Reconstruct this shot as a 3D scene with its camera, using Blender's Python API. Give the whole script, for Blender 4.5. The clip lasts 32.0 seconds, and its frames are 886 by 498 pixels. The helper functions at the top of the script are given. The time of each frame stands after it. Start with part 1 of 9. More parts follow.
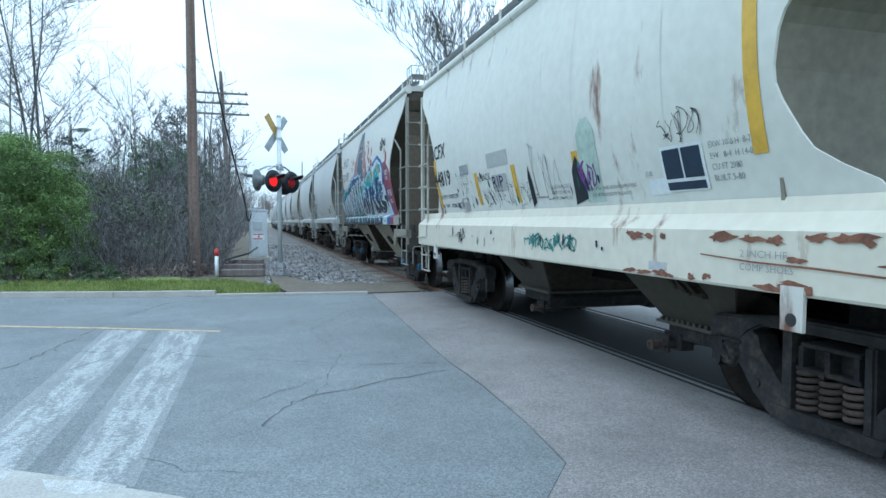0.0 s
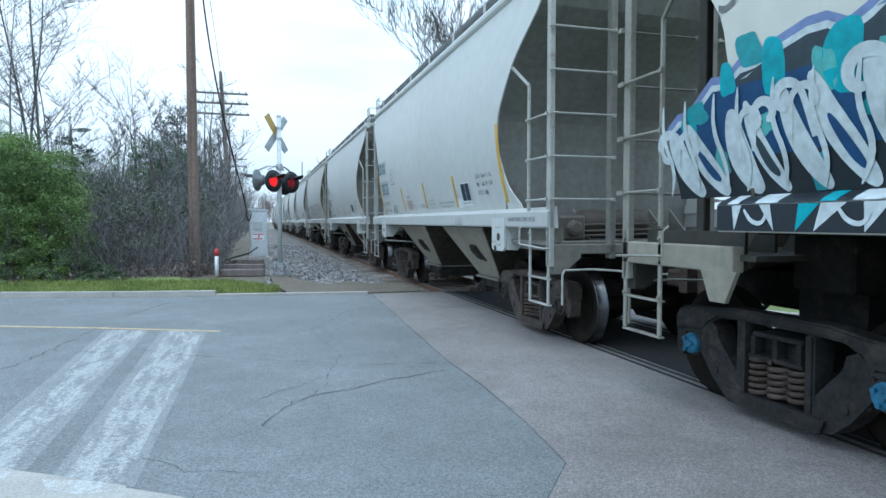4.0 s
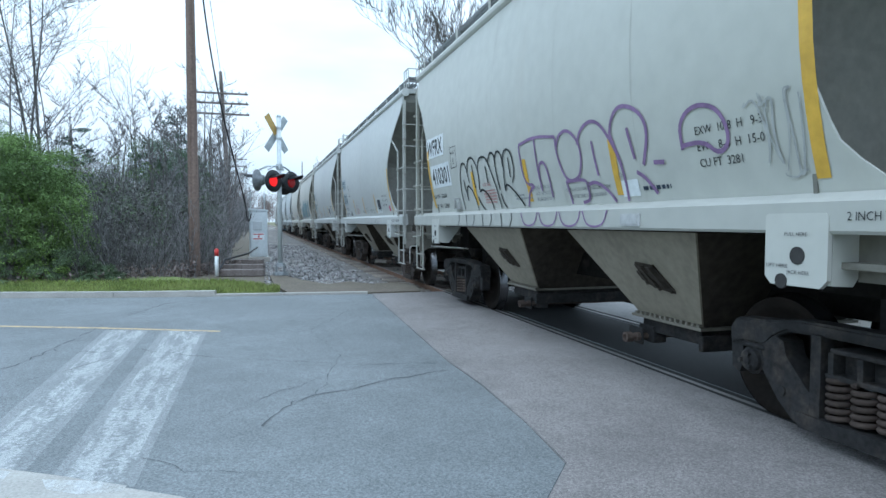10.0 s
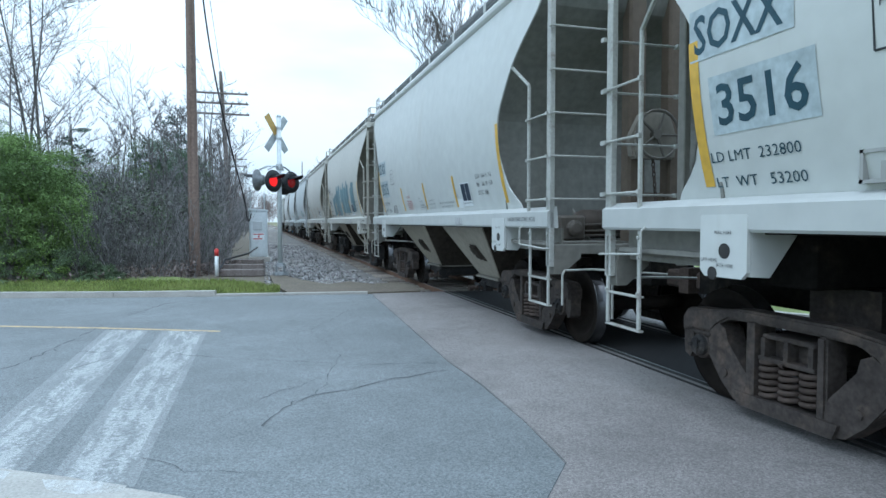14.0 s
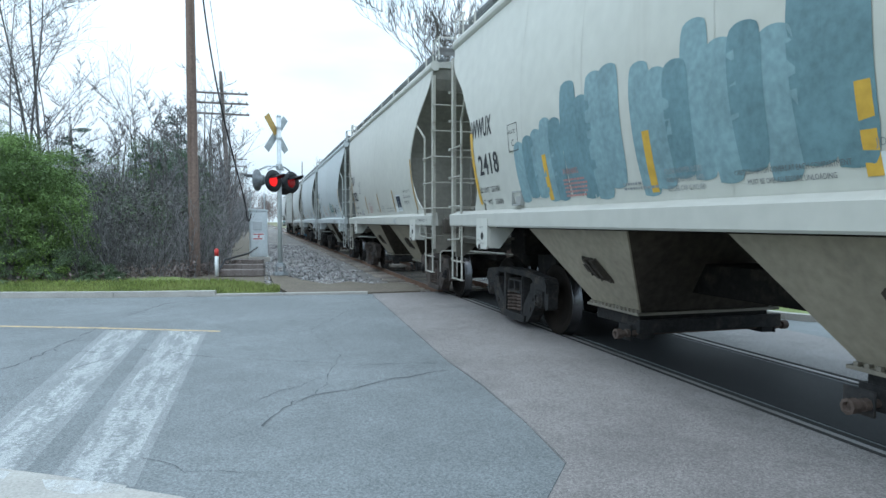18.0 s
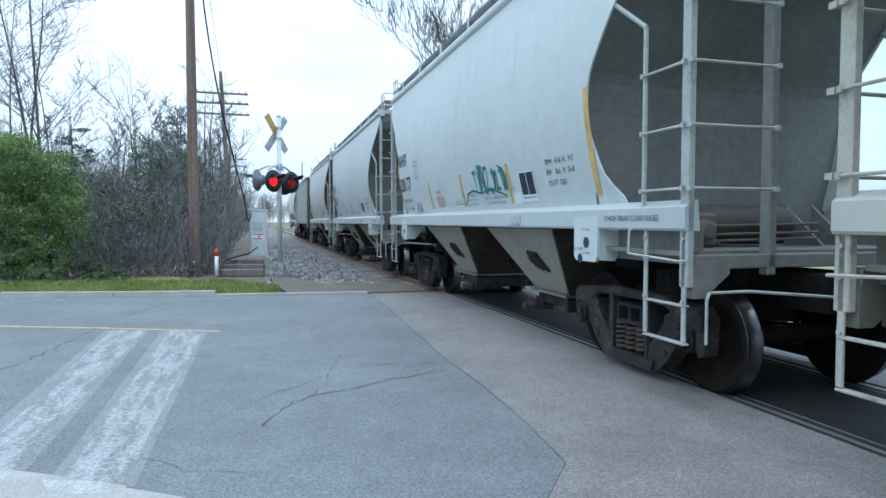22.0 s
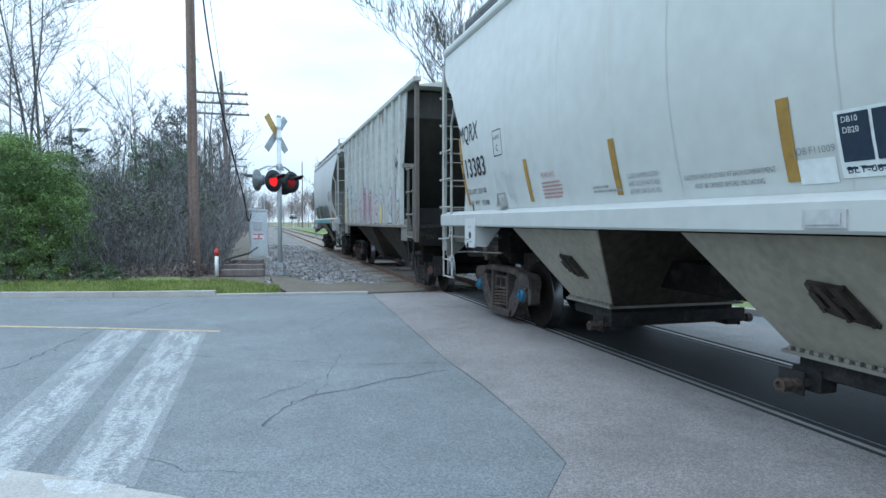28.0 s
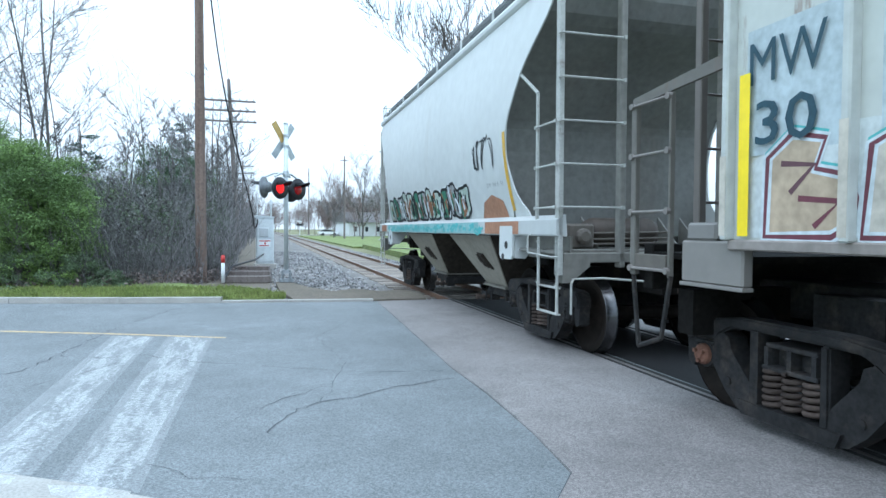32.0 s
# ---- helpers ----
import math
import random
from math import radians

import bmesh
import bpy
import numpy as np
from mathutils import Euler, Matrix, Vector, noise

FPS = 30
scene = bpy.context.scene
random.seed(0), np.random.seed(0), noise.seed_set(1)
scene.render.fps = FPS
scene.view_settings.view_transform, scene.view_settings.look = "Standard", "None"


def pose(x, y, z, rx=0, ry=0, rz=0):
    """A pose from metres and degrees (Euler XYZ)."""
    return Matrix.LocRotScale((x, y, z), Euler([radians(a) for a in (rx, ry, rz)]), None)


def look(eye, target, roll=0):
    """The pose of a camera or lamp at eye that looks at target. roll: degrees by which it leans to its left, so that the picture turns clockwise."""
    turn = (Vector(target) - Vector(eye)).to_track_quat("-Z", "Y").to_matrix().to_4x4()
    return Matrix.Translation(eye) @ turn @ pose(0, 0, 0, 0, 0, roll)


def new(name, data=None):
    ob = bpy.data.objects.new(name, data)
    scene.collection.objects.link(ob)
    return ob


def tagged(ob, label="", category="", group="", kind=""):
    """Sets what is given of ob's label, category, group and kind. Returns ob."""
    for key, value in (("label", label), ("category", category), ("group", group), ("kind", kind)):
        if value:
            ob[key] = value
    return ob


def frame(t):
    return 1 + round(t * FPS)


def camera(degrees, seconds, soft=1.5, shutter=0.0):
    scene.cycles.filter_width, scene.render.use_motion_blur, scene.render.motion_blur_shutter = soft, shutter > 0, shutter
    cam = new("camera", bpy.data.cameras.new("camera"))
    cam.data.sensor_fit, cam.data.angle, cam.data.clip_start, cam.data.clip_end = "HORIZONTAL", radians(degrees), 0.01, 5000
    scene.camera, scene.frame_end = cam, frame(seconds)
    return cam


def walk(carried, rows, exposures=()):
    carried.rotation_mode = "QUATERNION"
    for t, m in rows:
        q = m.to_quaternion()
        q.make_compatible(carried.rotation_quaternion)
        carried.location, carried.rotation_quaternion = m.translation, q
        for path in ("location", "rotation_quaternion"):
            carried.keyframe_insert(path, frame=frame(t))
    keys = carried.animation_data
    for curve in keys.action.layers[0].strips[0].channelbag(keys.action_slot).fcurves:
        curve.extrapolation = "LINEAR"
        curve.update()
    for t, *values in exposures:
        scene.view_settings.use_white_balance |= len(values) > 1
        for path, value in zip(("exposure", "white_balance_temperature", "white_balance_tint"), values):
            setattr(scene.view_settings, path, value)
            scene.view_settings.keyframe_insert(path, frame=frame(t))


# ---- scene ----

TX = 4.74            # middle of the track
SPEED = 5.04         # of the train, metres a second
EYE = Vector((0.0, 0.0, 1.54))


def aim(yaw, dip, roll=0.0):
    """The camera's pose: turned yaw degrees to the right of the track, dipped dip degrees."""
    a, b = radians(yaw), radians(dip)
    return look(EYE, EYE + Vector((math.sin(a) * math.cos(b), math.cos(a) * math.cos(b), -math.sin(b))), roll)


cam = camera(70.37, 32.0)
STILL = aim(16.372, 2.472)
walk(cam, [(0.0, STILL), (31.0, STILL), (31.3, STILL), (31.45, aim(16.14, 2.06, 0.19)), (31.8, aim(16.13, 2.07, 0.2)), (32.0, aim(15.842, 1.774, 0.266))],
     [(0.0, 0.5, 5400, 4), (1.0, 0.5, 5620, 6), (2.0, 0.5, 5680, 7), (3.0, 0.5, 5600, 7), (9.0, 0.5, 5580, 8), (13.0, 0.5, 5600, 7), (16.8, 0.5, 5700, 7), (18.0, 0.5, 5850, 7), (19.2, 0.5, 5750, 8), (21.0, 0.5, 5580, 9), (22.5, 0.5, 5650, 9), (24.0, 0.5, 6050, 11), (26.0, 0.5, 6050, 11), (28.0, 0.50, 5550, 8), (29.0, 0.52, 5680, 8), (30.0, 0.66, 5700, 8), (31.3, 0.76, 5480, 8), (32.0, 0.82, 5620, 8)])

# ---- light ----
world = bpy.data.worlds.new("overcast")
scene.world = world
world.use_nodes = True
wn, wl = world.node_tree.nodes, world.node_tree.links
wn.clear()
w_out, w_bg = wn.new("ShaderNodeOutputWorld"), wn.new("ShaderNodeBackground")
w_sky, w_mix, w_noise, w_map, w_co = (wn.new(k) for k in ("ShaderNodeTexSky", "ShaderNodeMixRGB", "ShaderNodeTexNoise", "ShaderNodeMapping", "ShaderNodeTexCoord"))
w_ramp = wn.new("ShaderNodeValToRGB")
w_sky.sky_type, w_sky.sun_disc, w_sky.sun_elevation, w_sky.sun_rotation = "NISHITA", False, radians(48), radians(200)
w_map.inputs["Scale"].default_value = (1, 1, 3.5)
w_noise.inputs["Scale"].default_value, w_noise.inputs["Detail"].default_value = 1.6, 5
w_ramp.color_ramp.elements[0].position, w_ramp.color_ramp.elements[0].color = 0.35, (6.6, 8.6, 9.7, 1)
w_ramp.color_ramp.elements[1].position, w_ramp.color_ramp.elements[1].color = 0.62, (10.5, 11.6, 12.2, 1)
w_mix.inputs[0].default_value = 0.88
w_bg.inputs["Strength"].default_value = 0.1
wl.new(w_co.outputs["Generated"], w_map.inputs["Vector"])
wl.new(w_map.outputs[0], w_noise.inputs["Vector"])
wl.new(w_noise.outputs["Fac"], w_ramp.inputs[0])
wl.new(w_sky.outputs[0], w_mix.inputs[1])
wl.new(w_ramp.outputs[0], w_mix.inputs[2])
w_sep, w_rng, w_mul = wn.new("ShaderNodeSeparateXYZ"), wn.new("ShaderNodeMapRange"), wn.new("ShaderNodeVectorMath")
w_rng.inputs["To Min"].default_value, w_rng.inputs["To Max"].default_value = 0.62, 1.75     # an overcast sky is brightest overhead
w_mul.operation = "SCALE"
wl.new(w_co.outputs["Generated"], w_sep.inputs[0])
wl.new(w_sep.outputs["Z"], w_rng.inputs["Value"])
wl.new(w_mix.outputs[0], w_mul.inputs[0])
wl.new(w_rng.outputs[0], w_mul.inputs["Scale"])
wl.new(w_mul.outputs[0], w_bg.inputs["Color"])
wl.new(w_bg.outputs[0], w_out.inputs[0])
sun = new("sun", bpy.data.lights.new("sun", "SUN"))
sun.data.energy, sun.data.angle, sun.data.color = 0.5, radians(40), (1.0, 0.97, 0.93)
sun.matrix_world = look((0, 0, 60), (16, 20, 0))


# ---- materials ----
def shade(name, base, rough=0.7, metal=0.0, vary=0.25, grain=40.0, stain=1.5, bump=0.15, bump_scale=0.0, tint=None, spec=0.4,
          own=0.0, object_colour=False, streak=False, alpha=1.0, emit=None, island=0.0, wear=None, wear_at=(0.58, 0.7), wear_scale=2.0):
    """A procedural surface: a base colour with grain and stains at two scales, relief, and if wanted patches of wear."""
    m = bpy.data.materials.new(name)
    m.use_nodes = True
    n, l = m.node_tree.nodes, m.node_tree.links
    b = n["Principled BSDF"]
    b.inputs["Roughness"].default_value, b.inputs["Metallic"].default_value = rough, metal
    b.inputs["Specular IOR Level"].default_value = spec
    co = n.new("ShaderNodeTexCoord")
    at = co.outputs["Object"]
    if streak:
        mp = n.new("ShaderNodeMapping")
        mp.inputs["Scale"].default_value = streak if streak is not True else (1, 1, 0.12)
        l.new(at, mp.inputs["Vector"])
        coarse_at = mp.outputs[0]
    else:
        coarse_at = at
    fine, coarse = n.new("ShaderNodeTexNoise"), n.new("ShaderNodeTexNoise")
    for node, s, src in ((fine, grain, at), (coarse, stain, coarse_at)):
        node.inputs["Scale"].default_value, node.inputs["Detail"].default_value = s, 5
        l.new(src, node.inputs["Vector"])
    add = n.new("ShaderNodeMath")
    add.operation = "ADD"
    l.new(fine.outputs["Fac"], add.inputs[0])
    l.new(coarse.outputs["Fac"], add.inputs[1])
    rng = n.new("ShaderNodeMapRange")
    rng.inputs["From Min"].default_value, rng.inputs["From Max"].default_value = 0.7, 1.3
    rng.inputs["To Min"].default_value, rng.inputs["To Max"].default_value = 1 - vary, 1 + vary
    l.new(add.outputs[0], rng.inputs["Value"])
    factor = rng.outputs[0]
    if own or island:
        if own:
            info = n.new("ShaderNodeObjectInfo")
            rnd = info.outputs["Random"]
        else:
            info = n.new("ShaderNodeNewGeometry")
            rnd = info.outputs["Random Per Island"]
        r2 = n.new("ShaderNodeMapRange")
        k = own or island
        r2.inputs["To Min"].default_value, r2.inputs["To Max"].default_value = 1 - k, 1 + k
        l.new(rnd, r2.inputs["Value"])
        mul = n.new("ShaderNodeMath")
        mul.operation = "MULTIPLY"
        l.new(factor, mul.inputs[0])
        l.new(r2.outputs[0], mul.inputs[1])
        factor = mul.outputs[0]
    if object_colour:
        info = n.new("ShaderNodeObjectInfo")
        base_out = info.outputs["Color"]
    else:
        rgb = n.new("ShaderNodeRGB")
        rgb.outputs[0].default_value = (*base, 1)
        base_out = rgb.outputs[0]
    if tint:
        mx = n.new("ShaderNodeMixRGB")
        mx.inputs[2].default_value = (*tint, 1)
        l.new(base_out, mx.inputs[1])
        l.new(coarse.outputs["Fac"], mx.inputs[0])
        base_out = mx.outputs[0]
    if wear:
        wn_, wr, wm = n.new("ShaderNodeTexNoise"), n.new("ShaderNodeValToRGB"), n.new("ShaderNodeMixRGB")
        wn_.inputs["Scale"].default_value, wn_.inputs["Detail"].default_value = wear_scale, 8
        wn_.inputs["Roughness"].default_value = 0.65
        l.new(coarse_at, wn_.inputs["Vector"])
        wr.color_ramp.elements[0].position, wr.color_ramp.elements[1].position = wear_at
        l.new(wn_.outputs["Fac"], wr.inputs[0])
        l.new(wr.outputs[0], wm.inputs[0])
        l.new(base_out, wm.inputs[1])
        wm.inputs[2].default_value = (*wear, 1)
        base_out = wm.outputs[0]
    hsv = n.new("ShaderNodeHueSaturation")
    l.new(factor, hsv.inputs["Value"])
    l.new(base_out, hsv.inputs["Color"])
    l.new(hsv.outputs[0], b.inputs["Base Color"])
    if bump:
        bp = n.new("ShaderNodeBump")
        bp.inputs["Strength"].default_value, bp.inputs["Distance"].default_value = bump, 0.01
        if bump_scale:
            bn = n.new("ShaderNodeTexNoise")
            bn.inputs["Scale"].default_value, bn.inputs["Detail"].default_value = bump_scale, 4
            l.new(at, bn.inputs["Vector"])
            l.new(bn.outputs["Fac"], bp.inputs["Height"])
        else:
            l.new(fine.outputs["Fac"], bp.inputs["Height"])
        l.new(bp.outputs[0], b.inputs["Normal"])
    if emit:
        b.inputs["Emission Color"].default_value = (*emit[0], 1)
        b.inputs["Emission Strength"].default_value = emit[1]
    if alpha < 1:
        b.inputs["Alpha"].default_value = alpha
    return m


def aggregate(name, base, speckle, patchy=0.10, paint=None, paint_low=0.45, paint_high=0.6, tone=(1.0, 1.0, 1.0)):
    """Road surface: fine stones in binder, faint wide patches, and if wanted a worn coat of paint on top."""
    m = bpy.data.materials.new(name)
    m.use_nodes = True
    n, l = m.node_tree.nodes, m.node_tree.links
    bs = n["Principled BSDF"]
    bs.inputs["Roughness"].default_value, bs.inputs["Specular IOR Level"].default_value = 0.72, 0.5
    at = n.new("ShaderNodeTexCoord").outputs["Object"]

    def noisy(scale, detail, rough=0.6, where=None):
        t = n.new("ShaderNodeTexNoise")
        t.inputs["Scale"].default_value, t.inputs["Detail"].default_value, t.inputs["Roughness"].default_value = scale, detail, rough
        l.new(where or at, t.inputs["Vector"])
        return t.outputs["Fac"]

    def ranged(value, a, b_, c, d):
        r = n.new("ShaderNodeMapRange")
        for key, x in (("From Min", a), ("From Max", b_), ("To Min", c), ("To Max", d)):
            r.inputs[key].default_value = x
        l.new(value, r.inputs["Value"])
        return r.outputs[0]

    def times(p, q):
        t = n.new("ShaderNodeMath")
        t.operation = "MULTIPLY"
        l.new(p, t.inputs[0])
        l.new(q, t.inputs[1])
        return t.outputs[0]
    vor = n.new("ShaderNodeTexVoronoi")
    vor.inputs["Scale"].default_value = 95
    l.new(at, vor.inputs["Vector"])
    stones = n.new("ShaderNodeSeparateColor")
    l.new(vor.outputs["Color"], stones.inputs[0])
    fine = noisy(210, 3, 0.7)
    value = times(ranged(stones.outputs[0], 0, 1, 1 - speckle, 1 + speckle), ranged(fine, 0.3, 0.7, 1 - speckle * 0.8, 1 + speckle * 0.8))
    value = times(value, ranged(noisy(0.45, 3), 0.3, 0.7, 1 - patchy, 1 + patchy))
    value = times(value, ranged(noisy(3.0, 6, 0.65), 0.3, 0.7, 1 - patchy * 0.6, 1 + patchy * 0.6))
    rgb = n.new("ShaderNodeRGB")
    rgb.outputs[0].default_value = (*base, 1)
    colour = rgb.outputs[0]
    if paint:
        mp = n.new("ShaderNodeMapping")
        mp.inputs["Scale"].default_value = (3.2, 0.55, 1)
        l.new(at, mp.inputs["Vector"])
        chips = noisy(22, 6, 0.7)
        lanes = noisy(2.6, 5, 0.65, mp.outputs[0])
        both = n.new("ShaderNodeMath")
        both.operation = "ADD"
        l.new(ranged(chips, 0, 1, 0, 0.45), both.inputs[0])
        l.new(ranged(lanes, 0, 1, 0, 0.55), both.inputs[1])
        cells = n.new("ShaderNodeTexVoronoi")
        cells.feature = "DISTANCE_TO_EDGE"
        cells.inputs["Scale"].default_value = 9
        warp = n.new("ShaderNodeVectorMath")
        warp.operation = "ADD"
        l.new(at, warp.inputs[0])
        sway = n.new("ShaderNodeTexNoise")
        sway.inputs["Scale"].default_value, sway.inputs["Detail"].default_value = 7, 3
        l.new(at, sway.inputs["Vector"])
        l.new(sway.outputs["Color"], warp.inputs[1])
        l.new(warp.outputs[0], cells.inputs["Vector"])
        split = ranged(cells.outputs["Distance"], 0.01, 0.06, 0.25, 1)
        mask = times(ranged(both.outputs[0], paint_low, paint_high, 0, 1), split)
        mx = n.new("ShaderNodeMixRGB")
        mx.inputs[2].default_value = (*paint, 1)
        l.new(mask, mx.inputs[0])
        l.new(colour, mx.inputs[1])
        colour = mx.outputs[0]
    hsv = n.new("ShaderNodeHueSaturation")
    l.new(value, hsv.inputs["Value"])
    l.new(colour, hsv.inputs["Color"])
    l.new(hsv.outputs[0], bs.inputs["Base Color"])
    bp = n.new("ShaderNodeBump")
    bp.inputs["Strength"].default_value, bp.inputs["Distance"].default_value = 0.7, 0.006
    l.new(stones.outputs[1], bp.inputs["Height"])
    l.new(bp.outputs[0], bs.inputs["Normal"])
    return m


M = {}
M["asphalt"] = aggregate("asphalt", (0.152, 0.164, 0.169), 0.34, 0.16)
M["asphalt_patch"] = aggregate("asphalt_patch", (0.204, 0.186, 0.180), 0.34, 0.20)
# asphalt between the rails, darkened to hold the shade under the train
M["asphalt_shaded"] = aggregate("shaded_asphalt", (0.020, 0.020, 0.021), 0.30, 0.2)
M["asphalt_shaded"].node_tree.nodes["Principled BSDF"].inputs["Specular IOR Level"].default_value = 0.2
M["road_white"] = aggregate("worn_white_paint", (0.185, 0.196, 0.200), 0.24, 0.07, (0.35, 0.36, 0.36), 0.46, 0.54)
M["road_gutter"] = aggregate("gutter_white_paint", (0.36, 0.35, 0.33), 0.2, 0.07, (0.44, 0.445, 0.445), 0.46, 0.56)
M["road_faint"] = aggregate("faded_white_paint", (0.175, 0.186, 0.190), 0.28, 0.07, (0.26, 0.27, 0.275), 0.36, 0.70)
M["road_yellow"] = aggregate("worn_yellow_paint", (0.175, 0.186, 0.190), 0.2, 0.07, (0.52, 0.38, 0.20), 0.30, 0.52)
M["crack"] = shade("crack_filler", (0.070, 0.075, 0.08), 0.9, bump=0.2)
M["concrete"] = shade("concrete", (0.40, 0.38, 0.35), 0.9, vary=0.25, grain=60, stain=2, bump=0.3, tint=(0.30, 0.29, 0.27))
M["soil"] = shade("soil", (0.16, 0.13, 0.10), 0.95, vary=0.4, grain=20, stain=0.7, bump=0.6, tint=(0.10, 0.09, 0.07))
M["turf"] = shade("turf", (0.12, 0.17, 0.045), 0.95, vary=0.4, grain=30, stain=0.8, bump=0.6, tint=(0.17, 0.19, 0.07))
M["field"] = shade("field", (0.13, 0.15, 0.06), 0.95, vary=0.4, grain=6, stain=0.05, bump=0.4, tint=(0.17, 0.15, 0.09))
M["grass_blade"] = shade("grass_blade", (0.15, 0.225, 0.04), 0.7, vary=0.3, grain=8, stain=0.9, bump=0, island=0.45, tint=(0.22, 0.22, 0.08))
M["ballast"] = shade("ballast_bed", (0.13, 0.135, 0.14), 0.95, vary=0.5, grain=26, stain=0.6, bump=1.0, bump_scale=30, tint=(0.19, 0.165, 0.14))
M["stone"] = shade("ballast_stone", (0.20, 0.21, 0.225), 0.9, vary=0.3, grain=30, stain=1.2, bump=0.3, island=0.8, tint=(0.22, 0.20, 0.185))
M["rail_web"] = shade("rusty_rail", (0.15, 0.085, 0.055), 0.85, vary=0.35, grain=60, stain=2, tint=(0.20, 0.12, 0.08))
M["rail_head"] = shade("worn_rail_head", (0.24, 0.22, 0.21), 0.5, metal=0.6, vary=0.2, grain=40, stain=2)
M["tie"] = shade("weathered_tie", (0.20, 0.165, 0.14), 0.95, vary=0.35, grain=30, stain=2, own=0.25, bump=0.5, tint=(0.26, 0.23, 0.2), streak=(0.2, 3, 1))
M["gap"] = shade("flangeway_shade", (0.026, 0.025, 0.024), 0.95, bump=0.4)
M["galv"] = shade("galvanised_steel", (0.52, 0.55, 0.57), 0.45, metal=0.6, vary=0.15, grain=30, stain=3, bump=0.1)
M["silver"] = shade("silver_paint", (0.56, 0.60, 0.62), 0.5, metal=0.2, vary=0.15, grain=25, stain=1.5, bump=0.1, streak=True)
M["black"] = shade("black_enamel", (0.018, 0.02, 0.024), 0.45, vary=0.2)
M["white_sign"] = shade("white_sheeting", (0.72, 0.74, 0.75), 0.5, vary=0.1, grain=10, stain=3)
M["sign_back"] = shade("aluminium_sign_back", (0.42, 0.45, 0.46), 0.5, metal=0.5, vary=0.2, grain=20, stain=4)
M["sign_dull"] = shade("dull_grey_metal", (0.20, 0.215, 0.225), 0.6, metal=0.3, vary=0.3, grain=20, stain=4)
M["sign_gold"] = shade("aged_yellow_sheeting", (0.46, 0.31, 0.10), 0.5, vary=0.2, grain=20, stain=4)
M["lamp_on"] = shade("lit_red_lens", (0.25, 0.01, 0.01), 0.5, emit=((1.0, 0.015, 0.015), 0.72))
M["lamp_off"] = shade("dim_red_lens", (0.22, 0.012, 0.016), 0.25, emit=((1.0, 0.03, 0.03), 0.06))
M["red"] = shade("red_paint", (0.48, 0.04, 0.035), 0.5, vary=0.15)
M["pole"] = shade("creosote_pole", (0.13, 0.085, 0.065), 0.9, vary=0.35, grain=18, stain=2.5, bump=0.5, tint=(0.20, 0.15, 0.13), streak=(3, 3, 0.1))
M["pole_grey"] = shade("grey_pole", (0.17, 0.145, 0.135), 0.9, vary=0.3, grain=18, stain=2, bump=0.4, streak=(3, 3, 0.1))
M["insulator"] = shade("insulator_glass", (0.35, 0.42, 0.42), 0.25)
M["cable"] = shade("cable_sheath", (0.02, 0.02, 0.024), 0.6, vary=0.1)
M["bark"] = shade("grey_bark", (0.105, 0.098, 0.095), 0.95, vary=0.35, grain=14, stain=3, bump=0.5, streak=(3, 3, 0.3), tint=(0.125, 0.115, 0.105))
M["twig"] = shade("twigs", (0.155, 0.150, 0.150), 0.95, vary=0.45, grain=5, stain=0.25, bump=0, island=0.75)
M["far_twig"] = shade("far_twigs", (0.17, 0.135, 0.125), 0.95, vary=0.3, grain=2, stain=0.1, bump=0, island=0.35)
M["leaf_dark"] = shade("evergreen_leaf", (0.072, 0.140, 0.042), 0.65, vary=0.4, grain=1.6, stain=0.5, bump=0, island=0.55, tint=(0.19, 0.27, 0.07))
M["leaf_pine"] = shade("dark_evergreen_leaf", (0.060, 0.110, 0.060), 0.7, vary=0.4, grain=2, stain=0.5, bump=0, island=0.45, tint=(0.085, 0.13, 0.07))
M["dry_leaf"] = shade("dry_leaf", (0.125, 0.125, 0.115), 0.9, vary=0.35, grain=3, stain=0.5, bump=0, island=0.6)
M["leaf_bright"] = shade("young_leaf", (0.12, 0.2, 0.03), 0.6, vary=0.3, grain=3, stain=0.6, bump=0, island=0.45)
M["leaf_olive"] = shade("olive_leaf", (0.088, 0.125, 0.066), 0.7, vary=0.35, grain=3, stain=0.5, bump=0, island=0.5)
M["needle"] = shade("pine_needle", (0.055, 0.09, 0.07), 0.7, vary=0.3, grain=3, stain=0.5, bump=0, island=0.4)
M["paint"] = shade("car_paint", (0.6, 0.6, 0.6), 0.5, vary=0.07, grain=5, stain=0.4, bump=0.06, bump_scale=1.2, object_colour=True, streak=(1, 0.9, 0.10), wear=(0.40, 0.38, 0.34), wear_scale=1.6, wear_at=(0.60, 0.95))
M["fitting"] = shade("worn_fitting_paint", (0.5, 0.5, 0.5), 0.6, vary=0.18, grain=30, stain=2.5, bump=0.15, object_colour=True, wear=(0.15, 0.10, 0.075), wear_scale=6, wear_at=(0.56, 0.80))
M["paint_rusty"] = shade("rusted_car_paint", (0.6, 0.6, 0.6), 0.6, vary=0.07, grain=9, stain=0.5, bump=0.1, bump_scale=3, object_colour=True, streak=(1, 1, 0.25), wear=(0.17, 0.075, 0.045), wear_scale=2.2, wear_at=(0.60, 0.70))
M["grimy"] = shade("grimy_car_paint", (0.5, 0.5, 0.5), 0.65, vary=0.2, grain=12, stain=1.2, bump=0.1, object_colour=True, streak=(1, 1, 0.15), wear=(0.115, 0.092, 0.072), wear_scale=0.9, wear_at=(0.50, 1.15))
